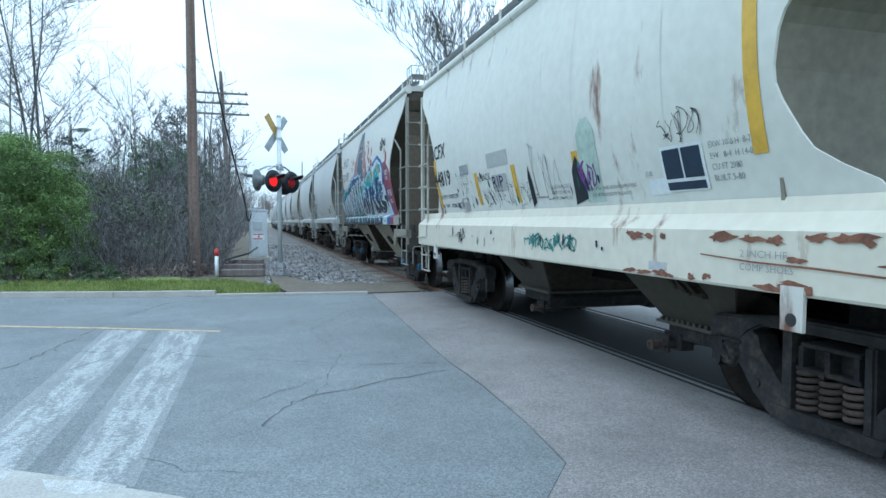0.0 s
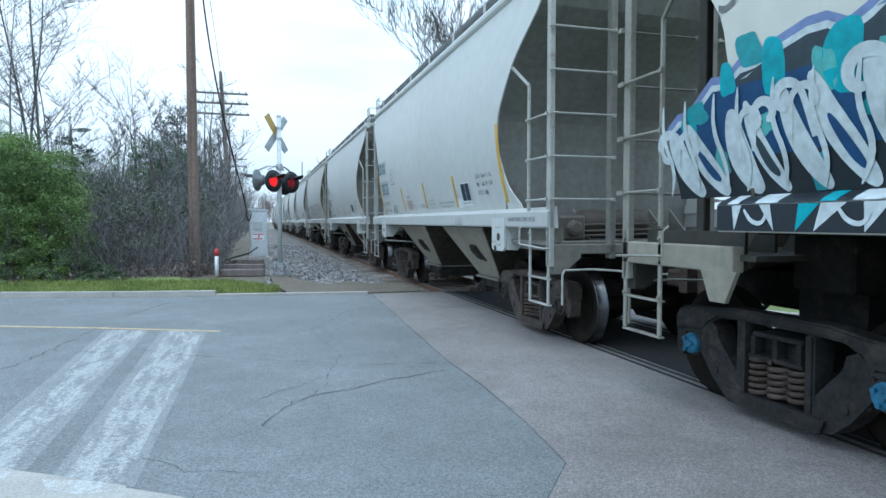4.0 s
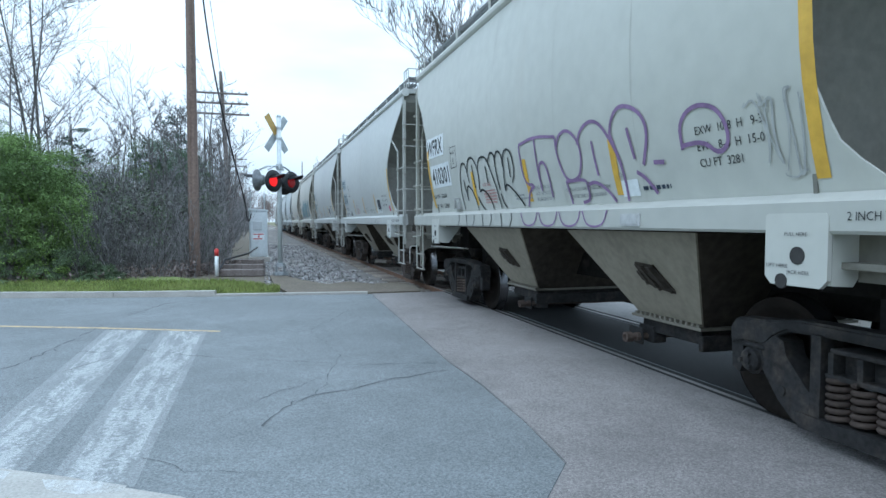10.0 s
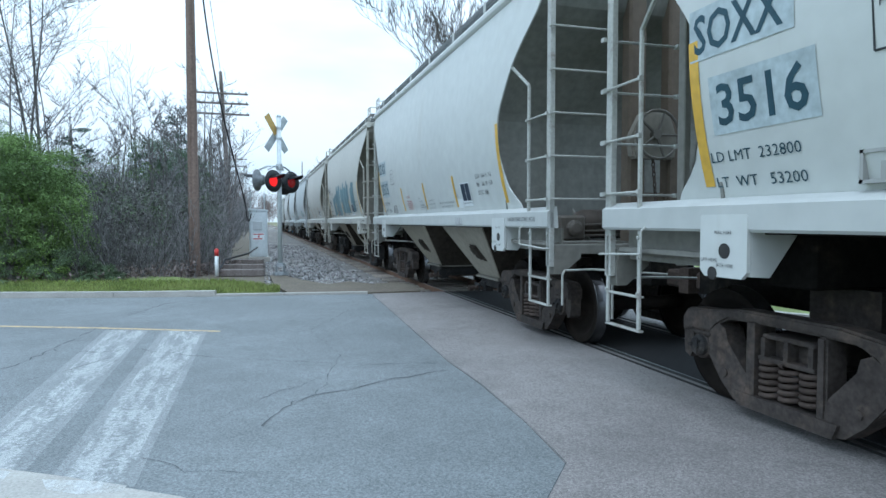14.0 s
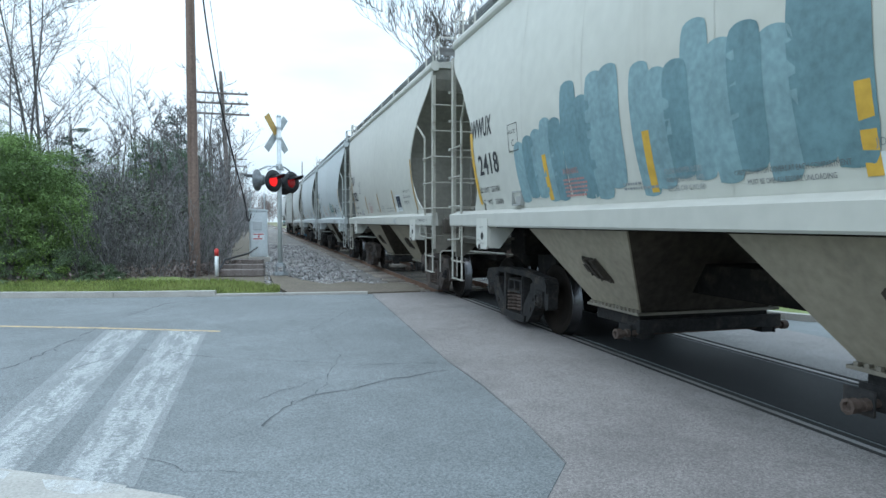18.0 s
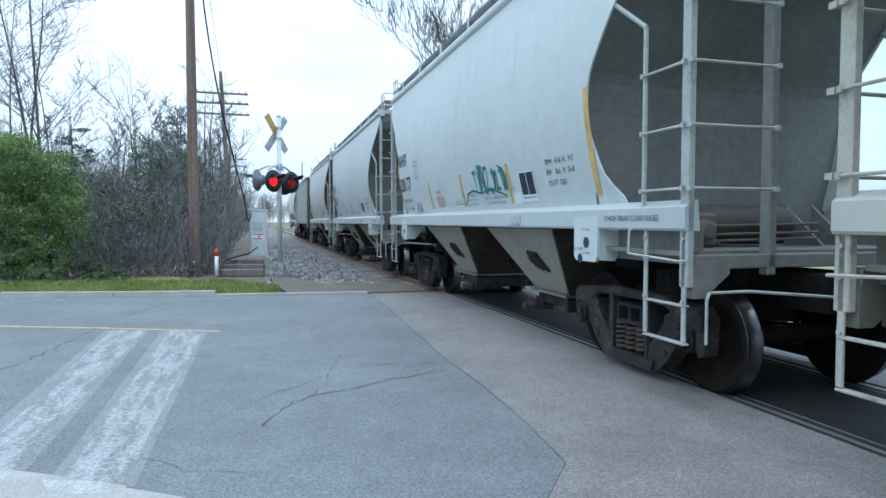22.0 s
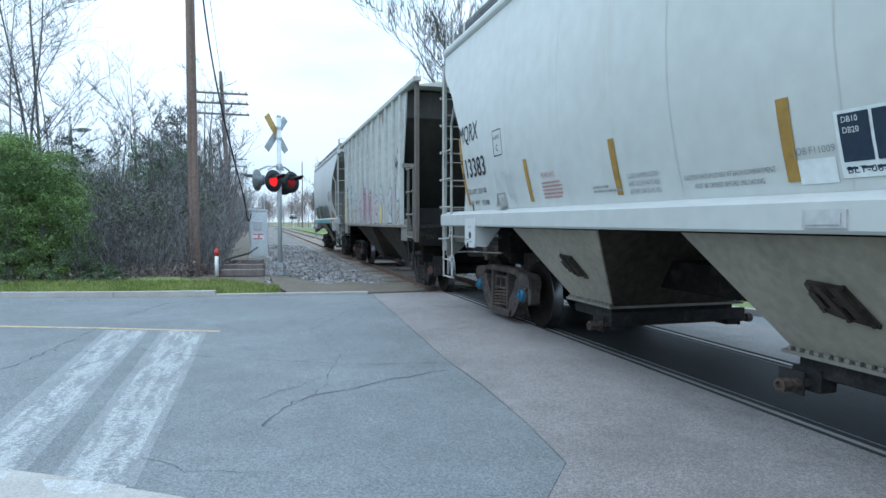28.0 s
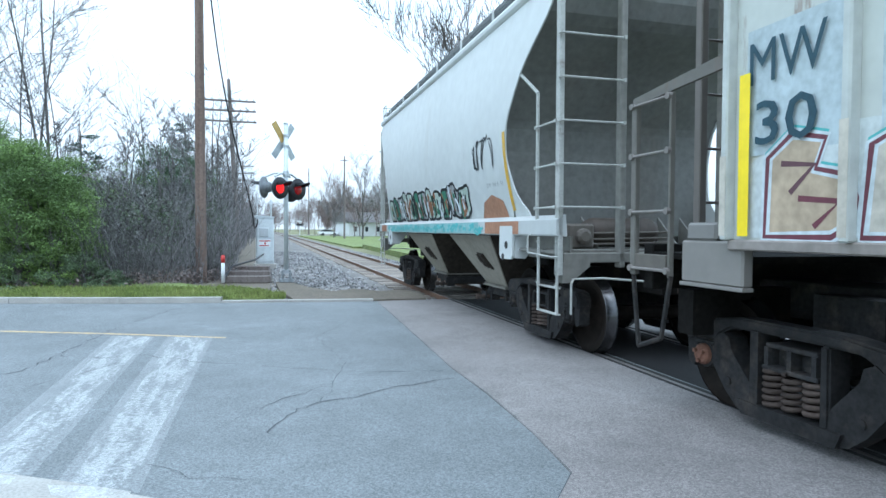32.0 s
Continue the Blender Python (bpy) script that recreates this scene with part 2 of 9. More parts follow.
# brown grime, made darker to stand in for the shade beneath the cars
M["slope"] = shade("grimy_shaded_steel", (0.040, 0.034, 0.028), 0.85, spec=0.2, vary=0.4, grain=12, stain=1.5, bump=0.2, streak=(1, 1, 0.2), tint=(0.06, 0.048, 0.038))
M["rib_paint"] = shade("rust_streaked_paint", (0.6, 0.6, 0.6), 0.65, vary=0.15, grain=9, stain=0.8, bump=0.1, object_colour=True, streak=(1, 1, 0.15), wear=(0.17, 0.095, 0.065), wear_scale=1.6, wear_at=(0.56, 0.74))
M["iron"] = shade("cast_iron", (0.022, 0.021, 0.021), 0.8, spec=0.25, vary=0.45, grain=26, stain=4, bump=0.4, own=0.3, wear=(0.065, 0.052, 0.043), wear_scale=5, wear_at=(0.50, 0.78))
M["iron_brown"] = shade("dusty_brown_cast_iron", (0.056, 0.046, 0.041), 0.85, spec=0.25, vary=0.4, grain=26, stain=4, bump=0.4, own=0.25, wear=(0.115, 0.085, 0.067), wear_scale=5, wear_at=(0.50, 0.74))
# near-black base holds the shade beneath the cars; brown patches are wear
M["under"] = shade("shaded_underframe", (0.012, 0.011, 0.010), 0.9, spec=0.1, vary=0.4, grain=18, stain=2, bump=0.3, wear=(0.05, 0.04, 0.03), wear_scale=2, wear_at=(0.55, 0.8))
M["rust_iron"] = shade("rusted_iron", (0.075, 0.056, 0.047), 0.9, spec=0.2, vary=0.35, grain=22, stain=4, bump=0.3, own=0.25, wear=(0.055, 0.045, 0.04), wear_scale=6)
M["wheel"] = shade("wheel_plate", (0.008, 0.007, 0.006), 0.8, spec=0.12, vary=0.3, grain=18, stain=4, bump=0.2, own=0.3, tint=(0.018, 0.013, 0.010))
M["tread"] = shade("polished_tread", (0.11, 0.11, 0.115), 0.26, metal=0.95, vary=0.2)
M["dark"] = shade("dark_steel", (0.035, 0.033, 0.032), 0.8, vary=0.3, grain=15, stain=3)
M["blue_cap"] = shade("blue_bearing_paint", (0.022, 0.115, 0.20), 0.5, vary=0.3, grain=20, stain=6)
M["stripe"] = shade("amber_reflective_strip", (0.60, 0.36, 0.05), 0.45, vary=0.14, grain=14, stain=3)
M["stripe_dark"] = shade("dulled_amber_strip", (0.34, 0.20, 0.045), 0.5, vary=0.2, grain=14, stain=3)
M["stripe_faded"] = shade("faded_amber_strip", (0.56, 0.37, 0.14), 0.5, vary=0.2, grain=14, stain=3)
M["rust"] = shade("rust_bloom", (0.19, 0.085, 0.055), 0.9, vary=0.4, grain=30, stain=6, bump=0.3)
M["stripe_bright"] = shade("yellow_reflective_strip", (0.86, 0.64, 0.01), 0.4, vary=0.08, grain=14, stain=3)
M["ink"] = shade("black_stencil", (0.03, 0.032, 0.036), 0.6, vary=0.25, grain=30, stain=3, bump=0)
M["ink_purple"] = shade("purple_marker", (0.05, 0.035, 0.09), 0.6, vary=0.2, grain=30, stain=3, bump=0)
M["ink_teal"] = shade("dark_teal_stencil", (0.018, 0.055, 0.078), 0.6, vary=0.2, grain=30, stain=3, bump=0)
M["ink_faint"] = shade("faded_stencil", (0.27, 0.28, 0.285), 0.6, vary=0.25, grain=30, stain=3, bump=0)
M["ink_grey"] = shade("worn_grey_stencil", (0.14, 0.145, 0.15), 0.6, vary=0.25, grain=30, stain=3, bump=0)
M["ink_buff"] = shade("grey_cover_paint", (0.40, 0.40, 0.385), 0.6, vary=0.1, grain=20, stain=2, bump=0)
M["ink_red"] = shade("faded_red_stencil", (0.42, 0.20, 0.19), 0.6, vary=0.2, grain=30, stain=3, bump=0)
M["panel_white"] = shade("white_panel", (0.66, 0.68, 0.69), 0.5, vary=0.1, grain=20, stain=3, bump=0)
M["panel_blue"] = shade("dark_blue_panel", (0.016, 0.03, 0.055), 0.5, vary=0.2, grain=20, stain=3, bump=0)
M["car_white"] = shade("white_car_paint", (0.75, 0.76, 0.77), 0.3, vary=0.05)
M["siding"] = shade("pale_siding", (0.66, 0.67, 0.68), 0.7, vary=0.1, grain=4, stain=0.6, streak=(1, 1, 8))
M["shingle"] = shade("grey_shingles", (0.16, 0.15, 0.15), 0.9, vary=0.25, grain=12, stain=1)
M["glass"] = shade("dark_glass", (0.03, 0.035, 0.04), 0.08, vary=0.05, bump=0, spec=0.6)


def spray(name, colour):
    if name not in M:
        M[name] = shade(name, colour, 0.55, vary=0.22, grain=16, stain=2.5, bump=0.03)
    return M[name]


# ---- building helpers ----
def part(name, bm, material, parent=None, label="", smooth=False):
    """Links a bmesh as one mesh object under a thing or a part."""
    me = bpy.data.meshes.new(name)
    bm.to_mesh(me)
    bm.free()
    me.materials.append(material)
    if smooth:
        me.polygons.foreach_set("use_smooth", [True] * len(me.polygons))
    return fasten(name, me, parent, label)


def fasten(name, me, parent=None, label=""):
    ob = new(name, me)
    if parent is not None:
        ob.parent = parent
    if label:
        ob["label"] = label
    return ob


def raw(name, verts, faces, material, parent=None, label="", smooth=False):
    me = bpy.data.meshes.new(name)
    me.from_pydata([tuple(v) for v in verts], [], [tuple(f) for f in faces])
    me.materials.append(material)
    if smooth:
        me.polygons.foreach_set("use_smooth", [True] * len(me.polygons))
    return fasten(name, me, parent, label)


def thing(name, m, label, category, group="", kind=""):
    ob = new(name)
    ob.empty_display_size = 0.2
    ob.matrix_basis = m
    return tagged(ob, label, category, group, kind)


def box(bm, x0, x1, y0, y1, z0, z1, bevel=0.0):
    v = [bm.verts.new(p) for p in ((x0, y0, z0), (x1, y0, z0), (x1, y1, z0), (x0, y1, z0), (x0, y0, z1), (x1, y0, z1), (x1, y1, z1), (x0, y1, z1))]
    f = [bm.faces.new([v[i] for i in q]) for q in ((3, 2, 1, 0), (4, 5, 6, 7), (0, 1, 5, 4), (1, 2, 6, 5), (2, 3, 7, 6), (3, 0, 4, 7))]
    if bevel:
        bmesh.ops.bevel(bm, geom=list({e for q in f for e in q.edges}), offset=bevel, segments=1, affect="EDGES")
    return bm


def prism(bm, outline, lo, hi, axis="x"):
    """A flat outline pushed through from lo to hi along an axis. The outline's two numbers are the other two axes, in order."""
    def at(p, q):
        return {"x": (q, p[0], p[1]), "y": (p[0], q, p[1]), "z": (p[0], p[1], q)}[axis]
    a, b = [bm.verts.new(at(p, lo)) for p in outline], [bm.verts.new(at(p, hi)) for p in outline]
    n = len(outline)
    bm.faces.new(a)
    bm.faces.new(b[::-1])
    for i in range(n):
        bm.faces.new((a[i], b[i], b[(i + 1) % n], a[(i + 1) % n]))
    return bm


def rod(bm, p, q, r, seg=6, r2=None, caps=True):
    p, q = Vector(p), Vector(q)
    d = (q - p).normalized()
    u = d.orthogonal().normalized()
    w = d.cross(u)
    r2 = r if r2 is None else r2
    rings = []
    for c, k in ((p, r), (q, r2)):
        rings.append([bm.verts.new(c + (u * math.cos(a) + w * math.sin(a)) * k) for a in (2 * math.pi * i / seg for i in range(seg))])
    for i in range(seg):
        bm.faces.new((rings[0][i], rings[0][(i + 1) % seg], rings[1][(i + 1) % seg], rings[1][i]))
    if caps:
        bm.faces.new(rings[0][::-1])
        bm.faces.new(rings[1])
    return bm


def pipe(bm, points, r, seg=6):
    for a, b in zip(points, points[1:]):
        rod(bm, a, b, r, seg)
    return bm


def lathe(bm, profile, axis="x", seg=24, centre=(0, 0, 0)):
    """Turns a profile of (along, radius) round an axis."""
    c = Vector(centre)
    rings = []
    for s, r in profile:
        ring = []
        for i in range(seg):
            a = 2 * math.pi * i / seg
            p = {"x": (s, r * math.cos(a), r * math.sin(a)), "y": (r * math.cos(a), s, r * math.sin(a)), "z": (r * math.cos(a), r * math.sin(a), s)}[axis]
            ring.append(bm.verts.new(c + Vector(p)))
        rings.append(ring)
    for a, b in zip(rings, rings[1:]):
        for i in range(seg):
            bm.faces.new((a[i], a[(i + 1) % seg], b[(i + 1) % seg], b[i]))
    bm.faces.new(rings[0][::-1])
    bm.faces.new(rings[-1])
    bmesh.ops.recalc_face_normals(bm, faces=bm.faces[:])
    return bm


def slab(name, outline, z0, z1, material, label="", kind="", parent=None, category=""):
    """A sheet of the ground with thickness."""
    bm = bmesh.new()
    prism(bm, outline, z0, z1, "z")
    bmesh.ops.recalc_face_normals(bm, faces=bm.faces[:])
    ob = part(name, bm, material, parent)
    return tagged(ob, label, category, kind=kind)


# ---- ground ----
slab("ground", [(-1500, -400), (1500, -400), (1500, 2500), (-1500, 2500)], -0.6, -0.30, M["field"], "brownish green open ground reaching the horizon", "structure")
FAR_KERB = [(-38.72, 27.10), (-15.49, 18.00), (-8.71, 15.78), (-5.01, 14.62), (-2.85, 14.08), (-0.88, 13.72), (0.47, 13.53), (2.23, 13.28)]
NEAR_KERB = [(-40.0, 16.0), (-9.0, 7.9), (-1.56, 4.46), (-1.11, 4.19), (-0.73, 3.91), (-0.43, 3.71), (0.4, 2.9), (1.2, 1.2), (1.9, -2.0), (2.6, -12.0)]
EAST_KERB = [(7.2, 13.0), (7.35, 9.6), (7.96, 7.93), (8.5, 7.1), (12.0, 4.0), (30.0, -8.0)]
slab("road", FAR_KERB + EAST_KERB + [(30.0, -14.0)] + NEAR_KERB[::-1], -0.25, 0.0, M["asphalt"], "grey worn asphalt road with fine cracks", "structure")
# ground behind the far kerb, grass strip, brush floor
slab("verge", [(-38.7, 27.25), (-15.5, 18.15), (-8.71, 15.93), (-5.01, 14.78), (-2.85, 14.25), (-0.88, 13.88), (0.39, 13.71), (0.1, 14.8), (-0.7, 15.8), (-2.2, 18.2), (-40.0, 33.6)], -0.3, 0.07, M["turf"], "strip of short green spring grass behind the kerb", "structure")
slab("thicket_ground", [(-120.0, 33.4), (-40.0, 33.4), (-2.6, 17.4), (0.3, 14.2), (-0.2, 60.0), (-1.5, 300.0), (-120.0, 300.0)], -0.4, -0.05, M["soil"], "brown leaf-strewn soil under the thicket", "structure")
GUTTER = [(-40.0, 15.6), (-9.0, 7.5), (-1.75, 4.05), (-1.35, 3.82), (-1.0, 3.58), (-0.75, 3.40), (0.05, 2.6), (0.8, 1.0), (1.5, -2.0), (2.2, -12.0)]
slab("gutter", NEAR_KERB + GUTTER[::-1], -0.3, 0.012, M["concrete"], "pale worn concrete gutter at the road corner", "structure")
slab("near_verge", GUTTER + [(-40.0, -12.0)], -0.3, 0.03, M["turf"], "grass beside the near road corner", "structure")


def kerb(name, line, width, height, parent, joints=2.4):
    """Kerb stones along a line, each a piece of its own."""
    for a, b in zip(line, line[1:]):
        a, b = Vector((*a, 0)), Vector((*b, 0))
        d = b - a
        count = max(1, round(d.length / joints))
        side = Vector((-d.y, d.x, 0)).normalized() * width
        for i in range(count):
            p, q = a + d * ((i + 0.003) / count), a + d * ((i + 0.997) / count)
            bm = bmesh.new()
            low = [p, q, q + side, p + side]
            v0 = [bm.verts.new((c.x, c.y, -0.2)) for c in low]
            inset = side * 0.12
            v1 = [bm.verts.new((c.x, c.y, height)) for c in (p + inset, q + inset, q + side, p + side)]
            bm.faces.new(v1)
            for k in range(4):
                bm.faces.new((v0[k], v0[(k + 1) % 4], v1[(k + 1) % 4], v1[k]))
            part("kerb_stone", bm, M["concrete"], parent)


far_kerb = thing("kerb", Matrix(), "weathered concrete kerb along the grass strip", "kerb", kind="structure")
kerb("kerb", FAR_KERB[1:6], 0.17, 0.115, far_kerb)
kerb("kerb", FAR_KERB[5:], 0.17, 0.045, far_kerb)
east_kerb = thing("kerb", Matrix(), "pale kerb beyond the crossing", "kerb", kind="structure")
kerb("kerb", EAST_KERB[1:], 0.17, 0.10, east_kerb)
slab("far_verge", [(7.5, 13.0), (7.65, 9.75), (8.2, 8.1), (8.75, 7.25), (12.2, 4.2), (30.0, -7.8), (60.0, -7.8), (60.0, 60.0), (9.0, 60.0), (7.6, 14.0)], -0.3, 0.08, M["turf"], "grass beyond the tracks beside the road", "structure")

# patch of paler asphalt along the rails
PATCH = [(2.30, 13.29), (2.16, 10.05), (1.99, 6.62), (2.0, 5.55), (1.95, 4.38), (1.86, 3.56), (1.5, 3.1), (1.3, 0.0), (2.4, -8.0)]
slab("road_patch", PATCH + [(TX - 0.82, -8.0), (TX - 0.82, 13.29)], -0.02, 0.006, M["asphalt_patch"], "paler pinkish asphalt patch beside the rails", "structure")
slab("road_patch", [(TX - 0.62, -8.0), (TX + 0.62, -8.0), (TX + 0.62, 13.1), (TX - 0.62, 13.2)], -0.02, 0.004, M["asphalt_shaded"], "dark asphalt between the rails of the crossing, the train's shade in its colour", "structure")
slab("road_patch", [(TX + 0.82, -8.0), (7.4, -4.0), (7.1, 12.8), (TX + 0.82, 13.0)], -0.02, 0.006, M["asphalt_patch"], "asphalt patch on the far side of the rails", "structure")


def ribbon(points, width, wobble=0.0, seed=0):
    """A thin flat strip along a line on the road: its corners and faces."""
    rnd = random.Random(seed)
    verts, faces = [], []
    for i, p in enumerate(points):
        a, b = Vector(points[max(i - 1, 0)]), Vector(points[min(i + 1, len(points) - 1)])
        d = (b - a).normalized()
        s = Vector((-d.y, d.x)) * width * 0.5 * (1 + rnd.uniform(-wobble, wobble))
        verts += [(p[0] + s.x, p[1] + s.y), (p[0] - s.x, p[1] - s.y)]
        if i:
            k = 2 * i
            faces.append((k - 2, k - 1, k + 1, k))
    return verts, faces


def road_mark(name, outline, z, material, label):
    """A flat coat of paint on the road."""
    return tagged(raw(name, [(x, y, z) for x, y in outline], [tuple(range(len(outline)))], material), label, "road marking", kind="structure")


road_mark("faded_marking", [(-2.10, 9.87), (-1.51, 9.68), (-1.40, 4.36), (-1.92, 4.62)], 0.0012, M["road_faint"], "faded rest of a wide white stop line")
road_mark("faded_marking", [(-1.33, 9.60), (-0.71, 9.41), (-0.71, 3.95), (-1.22, 4.26)], 0.0012, M["road_faint"], "faded rest of a wide white stop line")
road_mark("stop_line", [(-2.02, 9.84), (-1.56, 9.69), (-1.47, 4.40), (-1.80, 4.56)], 0.0022, M["road_white"], "worn white stop line painted across the lane")
road_mark("stop_line", [(-1.24, 9.56), (-0.76, 9.42), (-0.78, 4.0), (-1.14, 4.22)], 0.0022, M["road_white"], "worn white stop line beside the centre line")
road_mark("centre_line", [(-16.0, 14.6), (-9.0, 12.72), (-3.67, 10.74), (-2.2, 10.14), (-0.53, 9.36), (-0.53, 9.26), (-2.2, 10.03), (-3.67, 10.62), (-9.0, 12.58), (-16.0, 14.4)], 0.0028, M["road_yellow"], "worn yellow centre line")


for outline in ([(-1.25, 4.19), (-0.95, 4.08), (-0.75, 3.95), (-0.76, 3.86), (-0.99, 3.90), (-1.18, 4.02)], [(-1.72, 4.52), (-1.58, 4.44), (-1.47, 4.37), (-1.47, 4.26), (-1.62, 4.30)]):
    tagged(raw("gutter_paint", [(x, y, 0.0135) for x, y in outline], [tuple(range(len(outline)))], M["road_gutter"]), "worn white paint left on the gutter", "road marking", kind="structure")


def crack(points, width, seed):
    """A wandering crack between the given points."""
    rnd = random.Random(seed)
    line = []
    for a, b in zip(points, points[1:]):
        a, b = Vector(a), Vector(b)
        n = max(3, int((b - a).length / 0.12))
        for i in range(n):
            p = a.lerp(b, i / n)
            line.append((p.x + rnd.uniform(-0.03, 0.03), p.y + rnd.uniform(-0.035, 0.035)))
    v, f = ribbon(line, width * 0.52, 0.95, seed)
    ob = raw("road_crack", [(x, y, 0.0035) for x, y in v], f, M["crack"])
    return tagged(ob, "thin dark wandering crack in the asphalt", "crack", kind="structure")


for i, (pts, w) in enumerate((
        ([(-0.01, 4.85), (0.13, 5.21), (0.27, 5.45), (0.44, 5.6), (0.79, 5.72), (1.28, 6.0), (1.98, 6.25)], 0.022),
        ([(-3.2, 7.2), (-2.51, 7.68), (-2.41, 8.51), (-2.22, 10.54), (-1.72, 12.77), (-1.36, 13.06)], 0.03),
        ([(-2.41, 8.51), (-1.87, 8.22), (-1.4, 8.28), (-0.64, 7.62), (0.26, 7.1), (0.94, 6.74), (1.98, 6.5)], 0.02),
        ([(-2.9, 6.5), (-2.34, 6.76), (-1.97, 7.23), (-1.58, 7.95)], 0.016),
        ([(-0.34, 5.1), (-0.01, 5.63), (0.52, 6.16), (0.86, 6.19)], 0.012),
        ([(-0.76, 4.41), (-0.43, 4.1), (0.13, 3.94)], 0.006))):
    crack(pts, w, i)
for i, (pts, w) in enumerate((
        ([(0.2, 10.35), (0.42, 10.08), (0.64, 9.85)], 0.02),
        ([(0.48, 5.6), (0.9, 7.2), (0.7, 9.0), (1.6, 11.2)], 0.012),
        ([(-3.4, 9.6), (-2.0, 11.6), (-0.8, 13.0)], 0.016),
        ([(2.05, 6.6), (2.9, 4.9), (2.6, 3.6), (3.3, 2.8)], 0.014),
        ([(2.2, 10.2), (3.0, 8.0), (3.1, 6.0)], 0.01))):
    crack(pts, w, i + 7)
v, f = ribbon([(x + 0.004, y) for x, y in PATCH[:7]], 0.006, 0.8, 77)
tagged(raw("patch_joint", [(x, y, 0.0085) for x, y in v], f, M["crack"]), "dark joint round the asphalt patch", "joint", kind="structure")

# ---- track ----
slab("dirt_edge", [(0.62, 13.60), (2.24, 13.32), (3.4, 13.30), (3.6, 14.6), (3.3, 15.4), (2.7, 15.1), (2.2, 15.9), (1.6, 15.4), (1.1, 16.6), (0.6, 18.6), (0.30, 18.4), (0.35, 15.6)], -0.3, 0.035, M["soil"], "brown dirt and gravel at the road's edge", "structure")
bm = bmesh.new()
rows_y = [13.30 + 2.0 * i for i in range(30)] + [80.0 + 20 * i for i in range(30)]
cross = [(-5.0, -0.10), (-3.9, -0.03), (-2.6, -0.09), (-1.6, -0.155), (1.6, -0.155), (2.3, -0.25), (3.6, -0.5)]
grid = [[bm.verts.new((TX + cx + noise.noise((cx, y * 0.4, 0)) * 0.12, y, cz + noise.noise((cx * 2, y * 0.8, 3)) * 0.05)) for cx, cz in cross] for y in rows_y]
for a, b in zip(grid, grid[1:]):
    for i in range(len(cross) - 1):
        bm.faces.new((a[i], a[i + 1], b[i + 1], b[i]))
tagged(part("ballast_bed", bm, M["ballast"]), "grey crushed stone ballast bed under the track", "ballast", kind="structure")
rnd = random.Random(5)
verts, faces = [], []
for i in range(16000):
    y = 13.5 + (rnd.random() ** 1.8) * 32
    cx = rnd.uniform(-4.6, 2.4)
    if -1.75 < cx < 1.6 and rnd.random() < 0.92:
        continue
    if y < 15.6 and cx < -1.2 and rnd.random() < 0.5:
        continue
    z = np.interp(cx, [c[0] for c in cross], [c[1] for c in cross]) + rnd.uniform(-0.005, 0.02)
    s = rnd.uniform(0.02, 0.05)
    k = len(verts)
    for sx, sy, sz in ((-1, 0, 0), (1, 0, 0), (0, -1, 0), (0, 1, 0), (0, 0, 1), (0.3, 0.2, -0.6)):
        verts.append((TX + cx + (sx + rnd.uniform(-.4, .4)) * s, y + (sy + rnd.uniform(-.4, .4)) * s, z + (sz + rnd.uniform(-.3, .3)) * s))
    faces += [(k + a, k + b, k + c) for a, b, c in ((0, 2, 4), (2, 1, 4), (1, 3, 4), (3, 0, 4), (2, 0, 5), (1, 2, 5), (3, 1, 5), (0, 3, 5))]
tagged(raw("ballast_stones", verts, faces, M["stone"]), "loose grey ballast stones beside the track", "stones", kind="stuff")
RAIL = [(-0.07, -0.17), (0.07, -0.17), (0.07, -0.16), (0.012, -0.14), (0.012, -0.045), (0.037, -0.035), (0.037, -0.002), (0.03, 0.0), (-0.03, 0.0), (-0.037, -0.002), (-0.037, -0.035), (-0.012, -0.045), (-0.012, -0.14), (-0.07, -0.16)]
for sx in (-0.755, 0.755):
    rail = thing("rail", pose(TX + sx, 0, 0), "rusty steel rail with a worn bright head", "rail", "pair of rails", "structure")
    bm = bmesh.new()
    prism(bm, RAIL, -30, 700, "y")
    bmesh.ops.recalc_face_normals(bm, faces=bm.faces[:])
    part("rail_bar", bm, M["rail_web"], rail)
    bm = bmesh.new()
    box(bm, -0.026, 0.026, -30, 700, -0.004, 0.003)
    part("running_surface", bm, M["rail_head"], rail, "polished running surface")
    # near-black strips stand in for the shade inside the flangeway grooves
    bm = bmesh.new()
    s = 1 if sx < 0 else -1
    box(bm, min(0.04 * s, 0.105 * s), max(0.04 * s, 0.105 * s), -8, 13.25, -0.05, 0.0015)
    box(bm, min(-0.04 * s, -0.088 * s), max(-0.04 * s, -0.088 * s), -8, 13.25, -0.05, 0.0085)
    part("flangeway", bm, M["gap"], rail, "dark strip painted for the flangeway's shade")
tie_me = None
track_ties = thing("tie_row", pose(TX, 0, 0), "weathered timber ties bedded in ballast", "ties", kind="structure")
for i in range(150):
    y = 13.65 + 0.53 * i
    if tie_me is None:
        bm = bmesh.new()
        box(bm, -1.3, 1.3, -0.11, 0.11, -0.30, -0.115, 0.012)
        ob = part("tie", bm, M["tie"], track_ties)
        tie_me = ob.data
    else:
        ob = fasten("tie", tie_me, track_ties)
    ob.location = (random.uniform(-0.05, 0.05), y + random.uniform(-0.03, 0.03), random.uniform(-0.012, 0.008))
    ob.rotation_euler = (0, 0, random.uniform(-0.012, 0.012))

